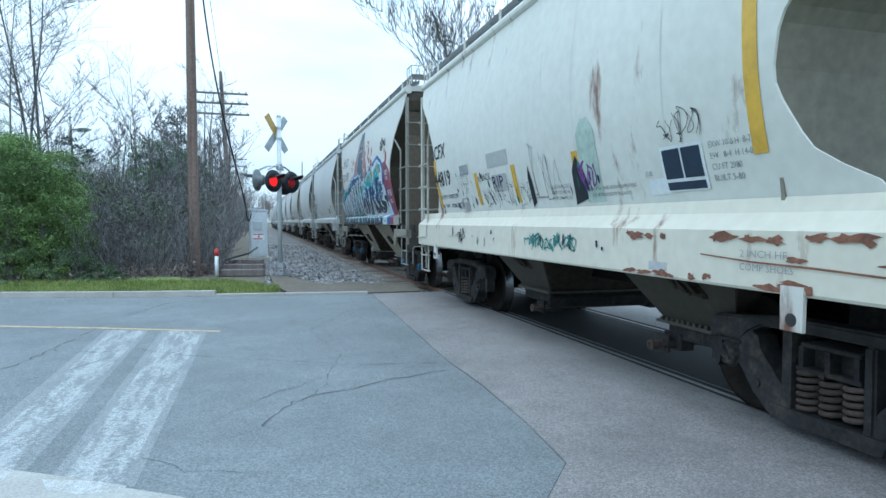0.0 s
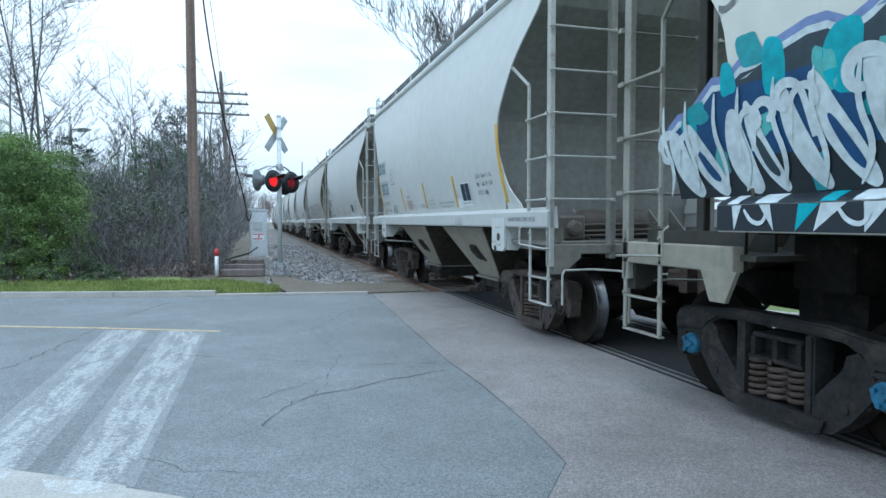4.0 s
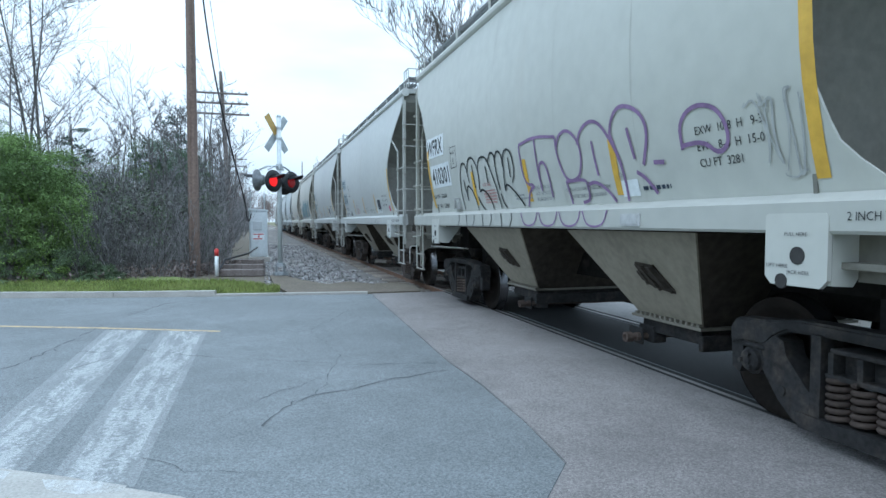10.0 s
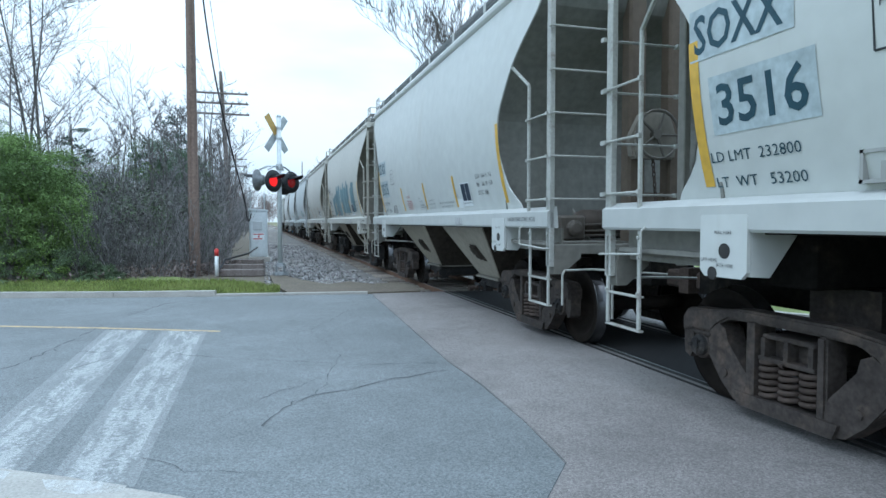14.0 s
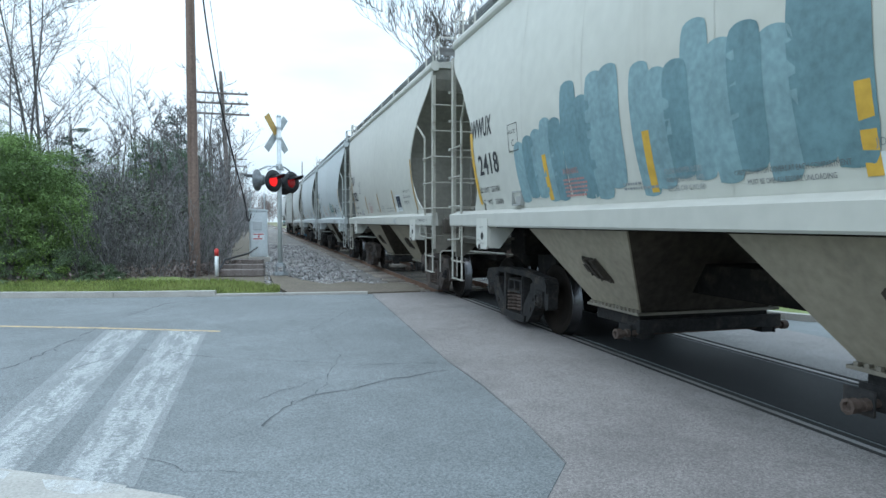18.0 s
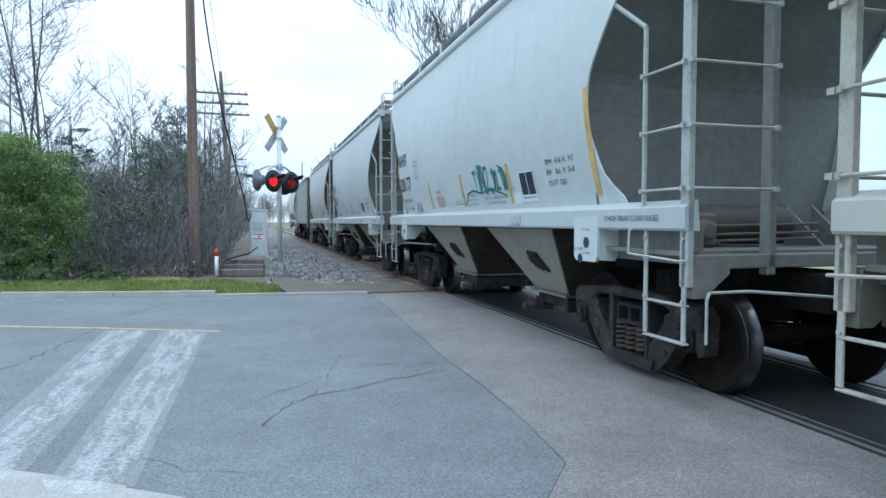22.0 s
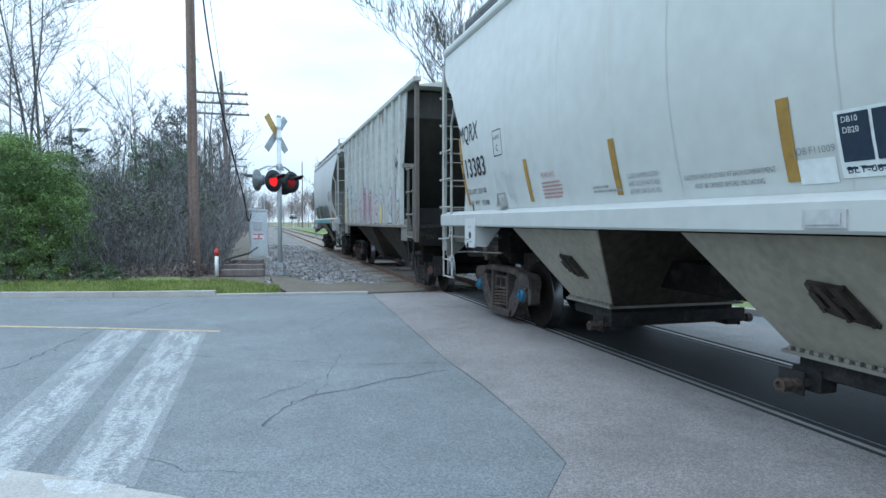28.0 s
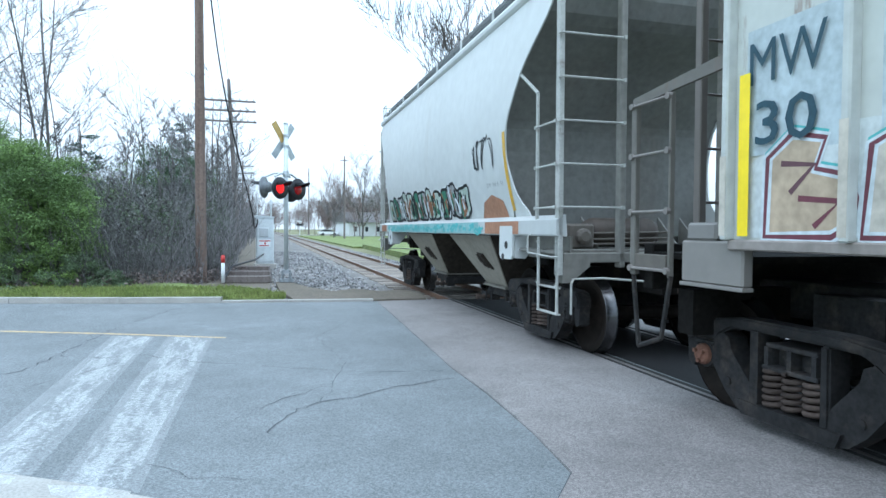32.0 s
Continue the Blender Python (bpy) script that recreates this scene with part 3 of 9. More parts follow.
# ---- covered hopper cars ----
HL = 5.70            # half the length of the side sill
PITCH = 12.6         # from car to car
TRUCK = 4.09         # from a car's middle to the middle of each truck
SET = -0.13          # trucks, bays and pads sit this far forward of the middle
AXLE_Z = 0.478
FLANK_Z = (1.66, 2.0, 2.3, 2.6, 3.0, 3.4, 3.8, 4.2, 4.5)
FLANK_X = (1.415, 1.515, 1.58, 1.625, 1.645, 1.635, 1.595, 1.54, 1.49)
BITE_Z = (1.66, 1.78, 1.95, 2.5, 2.96, 3.61, 4.08, 4.3, 4.6)
BITE_Y = (0.95, 1.0, 1.28, 1.45, 1.39, 0.88, 0.24, 0.14, 0.12)


def flank(z):
    return float(np.interp(z, FLANK_Z, FLANK_X))


def bite(z):
    return float(np.interp(z, BITE_Z, BITE_Y))


def smooth_flank(z):
    return sum(flank(z + d) for d in (-0.12, -0.06, 0.0, 0.06, 0.12)) / 5


def shell_mesh():
    """Both bulged side sheets with their curved ends, as sheets 2 cm thick."""
    bm = bmesh.new()
    zs = [1.66 + (4.5 - 1.66) * i / 24 for i in range(25)]
    for s in (-1, 1):
        outer, inner = [], []
        for z in zs:
            e = HL - sum(bite(z + d) for d in (-0.1, -0.05, 0.0, 0.05, 0.1)) / 5
            ys = [-e + 2 * e * k / 12 for k in range(13)]
            x = smooth_flank(z)
            outer.append([bm.verts.new((s * x, y, z)) for y in ys])
            inner.append([bm.verts.new((s * (x - 0.02), y, z)) for y in ys])
        for a, b in ((outer, 1), (inner, -1)):
            for r0, r1 in zip(a, a[1:]):
                for k in range(12):
                    q = (r0[k], r0[k + 1], r1[k + 1], r1[k])
                    bm.faces.new(q if b * s > 0 else q[::-1])
        for k in (0, 12):
            for i in range(len(zs) - 1):
                for edge in bm.faces.new((outer[i][k], inner[i][k], inner[i + 1][k], outer[i + 1][k])).edges:
                    edge.smooth = False
    bmesh.ops.recalc_face_normals(bm, faces=bm.faces[:])
    return bm



SHARED = {}


def share(key, name, make, material, parent, label="", smooth=False):
    """A part whose mesh is made once and shared by all parts alike."""
    if key not in SHARED:
        ob = part(name, make(), material, parent, label, smooth)
        SHARED[key] = ob.data
        return ob
    return fasten(name, SHARED[key], parent, label)


def side_frame_mesh():
    """A cast side frame: top chord, columns, sloping tension members, pedestal jaws and two windows left open."""
    bm = bmesh.new()

    def piece(pts, lo=-0.085, hi=0.085):
        n0 = len(bm.verts)
        prism(bm, pts, lo, hi, "x")
        bm.verts.ensure_lookup_table()
        fresh = set(bm.verts[n0:])
        edges = [e for e in bm.edges if e.verts[0] in fresh and e.verts[1] in fresh]
        faces = [f for f in bm.faces if all(v in fresh for v in f.verts)]
        bmesh.ops.recalc_face_normals(bm, faces=faces)
        bmesh.ops.bevel(bm, geom=edges, offset=0.018, segments=2, affect="EDGES", clamp_overlap=True)
    piece([(-1.13, 0.56), (-1.14, 0.70), (-1.07, 0.785), (-0.78, 0.80), (-0.45, 0.845), (0.45, 0.845), (0.78, 0.80), (1.07, 0.785), (1.14, 0.70), (1.13, 0.56),
           (1.0, 0.60), (0.78, 0.605), (0.70, 0.68), (0.58, 0.745), (0.30, 0.755), (-0.30, 0.755), (-0.58, 0.745), (-0.70, 0.68), (-0.78, 0.605), (-1.0, 0.60)], -0.095, 0.095)
    piece([(-0.43, 0.095), (0.43, 0.095), (0.47, 0.20), (-0.47, 0.20)], -0.12, 0.12)
    for s in (1, -1):
        piece([(s * 0.275, 0.17), (s * 0.36, 0.19), (s * 0.355, 0.76), (s * 0.275, 0.76)], -0.10, 0.10)
        piece([(s * 0.34, 0.10), (s * 0.50, 0.115), (s * 0.64, 0.23), (s * 0.79, 0.42), (s * 0.80, 0.62), (s * 0.68, 0.70), (s * 0.60, 0.665), (s * 0.575, 0.57), (s * 0.365, 0.345), (s * 0.33, 0.22)], -0.09, 0.09)
        piece([(s * 1.01, 0.62), (s * 1.14, 0.61), (s * 1.125, 0.38), (s * 1.05, 0.345), (s * 1.015, 0.42)], -0.07, 0.07)
        piece([(s * 0.67, 0.62), (s * 0.775, 0.62), (s * 0.765, 0.36), (s * 0.72, 0.325), (s * 0.68, 0.40)], -0.075, 0.075)
        rod(bm, (-0.105, s * 0.60, 0.31), (0.105, s * 0.60, 0.31), 0.035, 8)
    return bm


def spring_mesh():
    """A coil of round bar, wound as a helix."""
    bm = bmesh.new()
    turns, n, r, bar = 5.5, 10, 0.078, 0.021
    line = []
    for i in range(int(turns * n) + 1):
        a = 2 * math.pi * i / n
        line.append((r * math.cos(a), r * math.sin(a), 0.215 + 0.275 * i / (turns * n)))
    rings = []
    for i, p in enumerate(line):
        a = 2 * math.pi * i / n
        out = Vector((math.cos(a), math.sin(a), 0))
        rings.append([bm.verts.new(Vector(p) + (out * math.cos(b) + Vector((0, 0, 1)) * math.sin(b)) * bar) for b in (2 * math.pi * k / 6 for k in range(6))])
    for a, b in zip(rings, rings[1:]):
        for k in range(6):
            bm.faces.new((a[k], a[(k + 1) % 6], b[(k + 1) % 6], b[k]))
    bmesh.ops.recalc_face_normals(bm, faces=bm.faces[:])
    return bm


def bolster_mesh():
    """The bolster across the truck; each end shows as a frame with two open pockets."""
    bm = bmesh.new()
    box(bm, -1.09, 1.09, -0.255, 0.255, 0.485, 0.52, 0.008)
    box(bm, -1.07, 1.07, -0.235, 0.235, 0.655, 0.69, 0.008)
    for y in (-0.235, -0.02, 0.195):
        box(bm, -1.08, 1.08, y, y + 0.04, 0.515, 0.66)
    box(bm, -0.98, 0.98, -0.19, 0.19, 0.52, 0.65)
    box(bm, -0.55, 0.55, -0.30, 0.30, 0.672, 1.04)
    lathe(bm, [(0.70, 0.2), (0.80, 0.2)], "z", 14)
    return bm


def adapter_mesh():
    """The bearing adapter and the round bearing cup beneath it."""
    bm = bmesh.new()
    box(bm, -0.10, 0.10, -0.12, 0.12, 0.565, 0.605, 0.012)
    lathe(bm, [(-0.095, 0.085), (-0.09, 0.112), (-0.03, 0.118), (0.03, 0.118), (0.09, 0.112), (0.095, 0.085)], "x", 16, (0, 0, AXLE_Z))
    return bm


def wheel_mesh():
    bm = bmesh.new()
    K = 1.046
    return lathe(bm, [(a, r * K) for a, r in ((-0.10, 0.10), (-0.095, 0.135), (-0.03, 0.15), (-0.01, 0.30), (-0.055, 0.36), (-0.07, 0.385), (-0.072, 0.445), (-0.06, 0.455), (0.055, 0.456), (0.06, 0.39), (0.03, 0.33), (0.02, 0.16), (0.07, 0.13), (0.075, 0.10))], "x", 32)


def tread_mesh():
    bm = bmesh.new()
    prof = [(-0.071, 0.452), (-0.06, 0.4585), (0.035, 0.461), (0.048, 0.485), (0.062, 0.487), (0.07, 0.478), (0.07, 0.43)]
    rings = [[bm.verts.new((s, 1.046 * r * math.cos(a), 1.046 * r * math.sin(a))) for a in (2 * math.pi * i / 40 for i in range(40))] for s, r in prof]
    for a, b in zip(rings, rings[1:]):
        for i in range(40):
            bm.faces.new((a[i], a[(i + 1) % 40], b[(i + 1) % 40], b[i]))
    bmesh.ops.recalc_face_normals(bm, faces=bm.faces[:])
    return bm


def axle_mesh():
    bm = bmesh.new()
    return lathe(bm, [(-1.12, 0.07), (-0.86, 0.075), (-0.8, 0.10), (-0.4, 0.085), (0.4, 0.085), (0.8, 0.10), (0.86, 0.075), (1.12, 0.07)], "x", 14)


def cap_mesh():
    """The bearing's end cap with its three bolts and locking plate."""
    bm = bmesh.new()
    lathe(bm, [(-0.052, 0.012), (-0.052, 0.03), (-0.038, 0.034), (-0.038, 0.072), (-0.02, 0.088), (0.02, 0.092), (0.03, 0.10), (0.05, 0.10)], "x", 18)
    for i in range(3):
        a = 2 * math.pi * i / 3
        rod(bm, (-0.066, 0.055 * math.cos(a), 0.055 * math.sin(a)), (-0.03, 0.055 * math.cos(a), 0.055 * math.sin(a)), 0.018, 6)
    return bm


def wheelset(car, y, cap):
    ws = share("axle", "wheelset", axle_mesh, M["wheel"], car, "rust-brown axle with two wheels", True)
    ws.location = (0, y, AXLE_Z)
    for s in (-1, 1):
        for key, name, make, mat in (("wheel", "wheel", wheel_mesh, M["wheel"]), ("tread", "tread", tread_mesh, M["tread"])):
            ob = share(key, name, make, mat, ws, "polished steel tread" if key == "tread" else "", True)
            ob.location, ob.rotation_euler = (0.76 * s, 0, 0), (0, 0, 0 if s < 0 else math.pi)
        ob = share("cap_" + cap, "bearing_cap", cap_mesh, M[cap], ws)
        ob.location, ob.rotation_euler = (1.105 * s, 0, 0), (0, 0, 0 if s < 0 else math.pi)
    return ws


def truck(car, y, iron):
    tr = share("bolster_" + iron, "truck", bolster_mesh, M[iron], car, "cast iron freight truck with coil springs")
    tr.location = (0, y, 0)
    for s in (-1, 1):
        ob = share("frame_" + iron, "side_frame", side_frame_mesh, M[iron], tr)
        ob.location = (1.0 * s, 0, 0)
        for dy in (-0.185, 0.0, 0.185):
            ob = share("springs", "coil_spring", spring_mesh, M["rust_iron"], tr, "rusty coil spring", True)
            ob.location, ob.rotation_euler = (1.01 * s, dy, 0), (0, 0, dy * 9)
        for e in (-1, 1):
            ob = share("adapter_" + iron, "bearing", adapter_mesh, M[iron], tr)
            ob.location = (1.0 * s, 0.889 * e, 0)
    for e in (-1, 1):
        def beam(e=e):
            bm = bmesh.new()
            pipe(bm, [(-0.75, 0.42 * e, 0.36), (0, 0.30 * e, 0.36), (0.75, 0.42 * e, 0.36)], 0.035)
            for s in (-0.75, 0.75):
                prism(bm, [(0.40 * e, 0.28), (0.46 * e, 0.24), (0.46 * e, 0.52), (0.40 * e, 0.50)], s - 0.04, s + 0.04, "x")
            return bm
        share("beam_%d" % e, "brake_beam", beam, M["iron"], tr)
    return tr


def post_mesh(s, e):
    bm = bmesh.new()
    y0, y1 = sorted((e * (HL - 0.10), e * HL))
    x0, x1 = sorted((s * 1.47, s * 1.53))
    return box(bm, x0, x1, y0, y1, 1.02, 4.32, 0.006)


def ladder_rail_mesh(s, e):
    """The side ladder's inner rail, bent in to the body at its top."""
    bm = bmesh.new()
    return pipe(bm, [(1.535 * s, e * (HL - 0.58), 1.50), (1.535 * s, e * (HL - 0.58), 3.20), (1.60 * s, e * (HL - 1.0), 3.53)], 0.022)


def end_rung_mesh():
    bm = bmesh.new()
    rod(bm, (-0.40, 0, 0), (0.42, 0, 0), 0.0125, 6)
    for x in (-0.43, 0.39):
        box(bm, x, x + 0.03, -0.035, 0.018, -0.02, 0.02)
    return bm


def side_rung_mesh():
    bm = bmesh.new()
    rod(bm, (0, -0.29, 0), (0, 0.29, 0), 0.0115, 6)
    for y in (-0.29, 0.26):
        box(bm, -0.018, 0.018, y, y + 0.03, -0.02, 0.02)
    return bm


def stirrup_mesh(s, e):
    """A bent flat bar below the corner: two legs and two treads."""
    bm = bmesh.new()
    a, b = sorted((e * (HL - 0.56), e * (HL - 0.05)))
    x0, x1 = sorted((s * 1.508, s * 1.53))
    t0, t1 = sorted((s * 1.48, s * 1.535))
    for y in (a, b):
        box(bm, x0, x1, y - 0.022, y + 0.022, 0.58, 1.46, 0.004)
        for z in (0.90, 1.22, 1.40):
            rod(bm, (s * 1.53, y, z), (s * 1.545, y, z), 0.016, 6)
    for z in (0.565, 0.87):
        box(bm, t0, t1, a - 0.022, b + 0.022, z - 0.009, z + 0.009, 0.004)
    return bm


def grab_mesh(s, e):
    """The thin corner grab iron, and the uncoupling lever bent down at its handle."""
    bm = bmesh.new()
    y = e * (HL + 0.05)
    pipe(bm, [(1.545 * s, e * (HL - 0.70), 1.50), (1.60 * s, e * (HL - 0.70), 1.46), (1.605 * s, e * (HL - 0.70), 1.26), (1.60 * s, e * (HL - 0.02), 1.23), (1.54 * s, e * HL, 1.23)], 0.011)
    pipe(bm, [(1.40 * s, y + 0.02 * e, 0.58), (1.40 * s, y + 0.02 * e, 0.93), (1.36 * s, y, 0.98), (1.0 * s, y + 0.02 * e, 0.985), (0.2 * s, e * (HL + 0.35), 0.93)], 0.013)
    return bm


# each bay's reach along the car at its top and at its foot
BAY = {1: ((0.48, 2.78), (1.08, 2.0)), -1: ((-0.80, -3.05), (-1.50, -2.45))}


def bay_mesh(e, s):
    """One sloped side sheet of an inverted pyramid under the car."""
    bm = bmesh.new()
    (t0, t1), (b0, b1) = BAY[e]
    t = [(sx * 1.42, y, 1.50) for sx, y in ((-1, t0), (1, t0), (1, t1), (-1, t1))]
    b = [(sx * 0.85, y, 0.565) for sx, y in ((-1, b0), (1, b0), (1, b1), (-1, b1))]
    vt, vb = [bm.verts.new(p) for p in t], [bm.verts.new(p) for p in b]
    i = 1 if s > 0 else 3
    q = [vt[i], vt[(i + 1) % 4], vb[(i + 1) % 4], vb[i]]
    r = [bm.verts.new(v.co - Vector((s * 0.02, 0, 0))) for v in q]
    for v in vt + vb:
        if v not in q:
            bm.verts.remove(v)
    bm.faces.new(q)
    bm.faces.new(r[::-1])
    for k in range(4):
        bm.faces.new((q[k], r[k], r[(k + 1) % 4], q[(k + 1) % 4]))
    bmesh.ops.recalc_face_normals(bm, faces=bm.faces[:])
    return bm


def bay_slope_mesh(e):
    """The two sloping sheets across the car that close a bay."""
    bm = bmesh.new()
    (t0, t1), (b0, b1) = BAY[e]
    for ty, by, k in ((t0, b0, 1), (t1, b1, -1)):
        ty, by, inner = ty + 0.005 * k * e, by + 0.005 * k * e, 0.03 * k * e
        v = [bm.verts.new(p) for p in ((-1.41, ty, 1.50), (1.41, ty, 1.50), (0.84, by, 0.565), (-0.84, by, 0.565))]
        w = [bm.verts.new(p) for p in ((-1.41, ty + inner, 1.50), (1.41, ty + inner, 1.50), (0.84, by + inner, 0.565), (-0.84, by + inner, 0.565))]
        bm.faces.new(v)
        bm.faces.new(w[::-1])
        for i in range(4):
            bm.faces.new((v[i], w[i], w[(i + 1) % 4], v[(i + 1) % 4]))
    bmesh.ops.recalc_face_normals(bm, faces=bm.faces[:])
    return bm


def flange_mesh(e):
    bm = bmesh.new()
    y0, y1 = sorted((BAY[e][1][0] - 0.07 * e, BAY[e][1][1] + 0.07 * e))
    for s in (-1, 1):
        box(bm, min(s * 0.82, s * 0.92), max(s * 0.82, s * 0.92), y0, y1, 0.545, 0.572)
        n = 13
        for i in range(n):
            y = y0 + 0.06 + (y1 - y0 - 0.12) * i / (n - 1)
            box(bm, min(s * 0.87, s * 0.905), max(s * 0.87, s * 0.905), y - 0.018, y + 0.018, 0.572, 0.60)
    for y in (y0, y1 - 0.05):
        box(bm, -0.90, 0.90, y, y + 0.05, 0.545, 0.572)
    return bm


def bracket_mesh(s, e):
    """The vibrator bracket on a bay's side: a bevelled plate with two cradle jaws, bolts and a wedge."""
    bm = bmesh.new()
    mid = 1.50 if e > 0 else -2.10

    def at(dy, z, out=0.0):
        return (s * (0.85 + (z - 0.565) * 0.61 + out), mid - dy, z)

    def plate(pts, lo, hi):
        a = [bm.verts.new(at(y, z, lo)) for y, z in pts]
        b = [bm.verts.new(at(y, z, hi)) for y, z in pts]
        bm.faces.new(a)
        bm.faces.new(b)
        for i in range(len(pts)):
            j = (i + 1) % len(pts)
            bm.faces.new((a[i], a[j], b[j], b[i]))
    plate([(-0.21, 1.115), (-0.17, 1.15), (0.10, 1.13), (0.24, 0.90), (0.22, 0.87), (-0.02, 0.90), (-0.17, 0.94)], -0.02, 0.016)
    plate([(-0.10, 1.12), (-0.05, 1.12), (0.08, 0.91), (0.03, 0.91)], 0.016, 0.075)
    plate([(0.03, 1.11), (0.09, 1.11), (0.20, 0.92), (0.14, 0.92)], 0.016, 0.075)
    plate([(-0.06, 1.05), (0.07, 1.05), (0.10, 0.99), (-0.02, 0.99)], 0.016, 0.05)
    plate([(-0.17, 1.06), (-0.11, 1.06), (-0.07, 0.97), (-0.13, 0.97)], 0.016, 0.06)
    for y, z in ((-0.16, 1.11), (0.09, 1.125), (0.20, 0.89), (-0.13, 0.945), (0.16, 1.0), (0.03, 0.90)):
        rod(bm, at(y, z, 0.0), at(y, z - 0.006, 0.034), 0.016, 6)
    bmesh.ops.recalc_face_normals(bm, faces=bm.faces[:])
    return bm


def gate_mesh(e):
    """The sliding outlet gate in its frame, with end brackets."""
    bm = bmesh.new()
    y0, y1 = sorted(BAY[e][1])
    box(bm, -0.84, 0.84, y0 + 0.02, y1 - 0.02, 0.40, 0.545, 0.01)
    box(bm, -0.92, 0.92, y0 - 0.10, y0 - 0.04, 0.36, 0.50, 0.008)
    at = 1.16 if e > 0 else -1.60
    for s in (-1, 1):
        box(bm, min(s * 0.70, s * 0.86), max(s * 0.70, s * 0.86), at - 0.13, at + 0.13, 0.29, 0.46, 0.01)
        box(bm, min(s * 0.93, s * 0.955), max(s * 0.93, s * 0.955), at - 0.07, at + 0.16, 0.27, 0.44, 0.004)
    return bm


def outlet_mesh(e):
    """The gate's drive shaft with a square-socketed capstan at each side."""
    bm = bmesh.new()
    at = 1.12 if e > 0 else -1.62
    rod(bm, (-1.10, at, 0.35), (1.10, at, 0.35), 0.030, 10)
    for s in (-1, 1):
        lathe(bm, [(s * 1.045, 0.035), (s * 1.05, 0.052), (s * 1.12, 0.055), (s * 1.125, 0.034), (s * 1.10, 0.026), (s * 1.09, 0.01)], "x", 8, (0, at, 0.35))
        lathe(bm, [(s * 0.955, 0.045), (s * 1.0, 0.045)], "x", 8, (0, at, 0.35))
    return bm


PAD = {1: (3.82, 4.29), -1: (-4.40, -3.93)}


def jack_mesh(s, e):
    """The jacking pad: a plate that hangs from the sill with two webs behind it."""
    bm = bmesh.new()
    x0, x1 = sorted((s * 1.535, s * 1.566))
    y0, y1 = PAD[e]
    outline = [(y0, 1.575), (y0 + 0.02, 1.59), (y1 - 0.02, 1.59), (y1, 1.575), (y1, 1.19), (y1 - 0.05, 1.14), (y0 + 0.05, 1.14), (y0, 1.19)]
    prism(bm, outline, x0, x1, "x")
    for y in (y0, y1 - 0.03):
        x2, x3 = sorted((s * 1.12, s * 1.53))
        near, far = (x3, x2) if s > 0 else (x2, x3)
        prism(bm, [(far, 1.47), (near, 1.47), (near, 1.16), (near - s * 0.16, 1.15)], y, y + 0.03, "y")
    bmesh.ops.recalc_face_normals(bm, faces=bm.faces[:])
    return bm


def jack_hole_mesh(s, e, k):
    bm = bmesh.new()
    r, dy, z = ((0.056, -0.02, 1.33), (0.048, 0.10, 1.165))[k]
    lathe(bm, [(s * 1.555, r), (s * 1.570, r)], "x", 14, (0, sum(PAD[e]) / 2 + dy, z))
    return bm


def slope_mesh(e):
    """The sloping end sheet, the end panel above it and the upright plate below."""
    bm = bmesh.new()
    zs = [4.55, 4.3] + [4.1 - 0.1 * i for i in range(16)] + [2.3, 1.9, 1.45]
    rows = []
    for z in zs:
        ins = sum(bite(z + d) for d in (-0.1, -0.05, 0.0, 0.05, 0.1)) / 5 if z > 2.5 else 1.45
        w = smooth_flank(max(z, 1.7)) - 0.012
        rows.append([bm.verts.new((x, e * (HL - ins - 0.035), z)) for x in (-w, w)])
        rows[-1] += [bm.verts.new((x, e * (HL - ins - 0.065), z)) for x in (-w, w)]
    for a, b in zip(rows, rows[1:]):
        bm.faces.new((a[0], a[1], b[1], b[0]))
        bm.faces.new((a[2], a[3], b[3], b[2]))
        bm.faces.new((a[0], a[2], b[2], b[0]))
        bm.faces.new((a[1], a[3], b[3], b[1]))
    bmesh.ops.recalc_face_normals(bm, faces=bm.faces[:])
    return bm


def roof_mesh():
    bm = bmesh.new()
    prof = [(-1.47, 4.50), (-1.44, 4.585), (-0.9, 4.68), (0, 4.71), (0.9, 4.68), (1.44, 4.585), (1.47, 4.50)]
    prism(bm, prof, -HL + 0.13, HL - 0.13, "y")
    bmesh.ops.recalc_face_normals(bm, faces=bm.faces[:])
    return bm


def chord_mesh(s):
    """The rounded rail along the roof's edge."""
    bm = bmesh.new()
    arc = [(s * (1.46 + 0.085 * math.cos(radians(a))), 4.525 + 0.095 * math.sin(radians(a))) for a in range(100, -111, -30)]
    prism(bm, [(s * 1.38, 4.60)] + arc + [(s * 1.38, 4.45)], -HL + 0.09, HL - 0.09, "y")
    bmesh.ops.recalc_face_normals(bm, faces=bm.faces[:])
    return bm


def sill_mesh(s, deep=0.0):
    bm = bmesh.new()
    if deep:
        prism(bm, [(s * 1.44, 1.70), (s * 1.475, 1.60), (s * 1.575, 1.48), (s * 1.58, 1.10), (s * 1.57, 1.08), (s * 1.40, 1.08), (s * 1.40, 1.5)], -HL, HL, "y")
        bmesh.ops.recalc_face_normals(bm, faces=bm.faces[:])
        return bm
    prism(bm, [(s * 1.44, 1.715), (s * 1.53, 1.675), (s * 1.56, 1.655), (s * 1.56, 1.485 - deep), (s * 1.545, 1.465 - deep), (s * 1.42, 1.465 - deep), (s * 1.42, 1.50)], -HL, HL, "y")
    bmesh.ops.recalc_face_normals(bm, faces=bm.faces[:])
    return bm


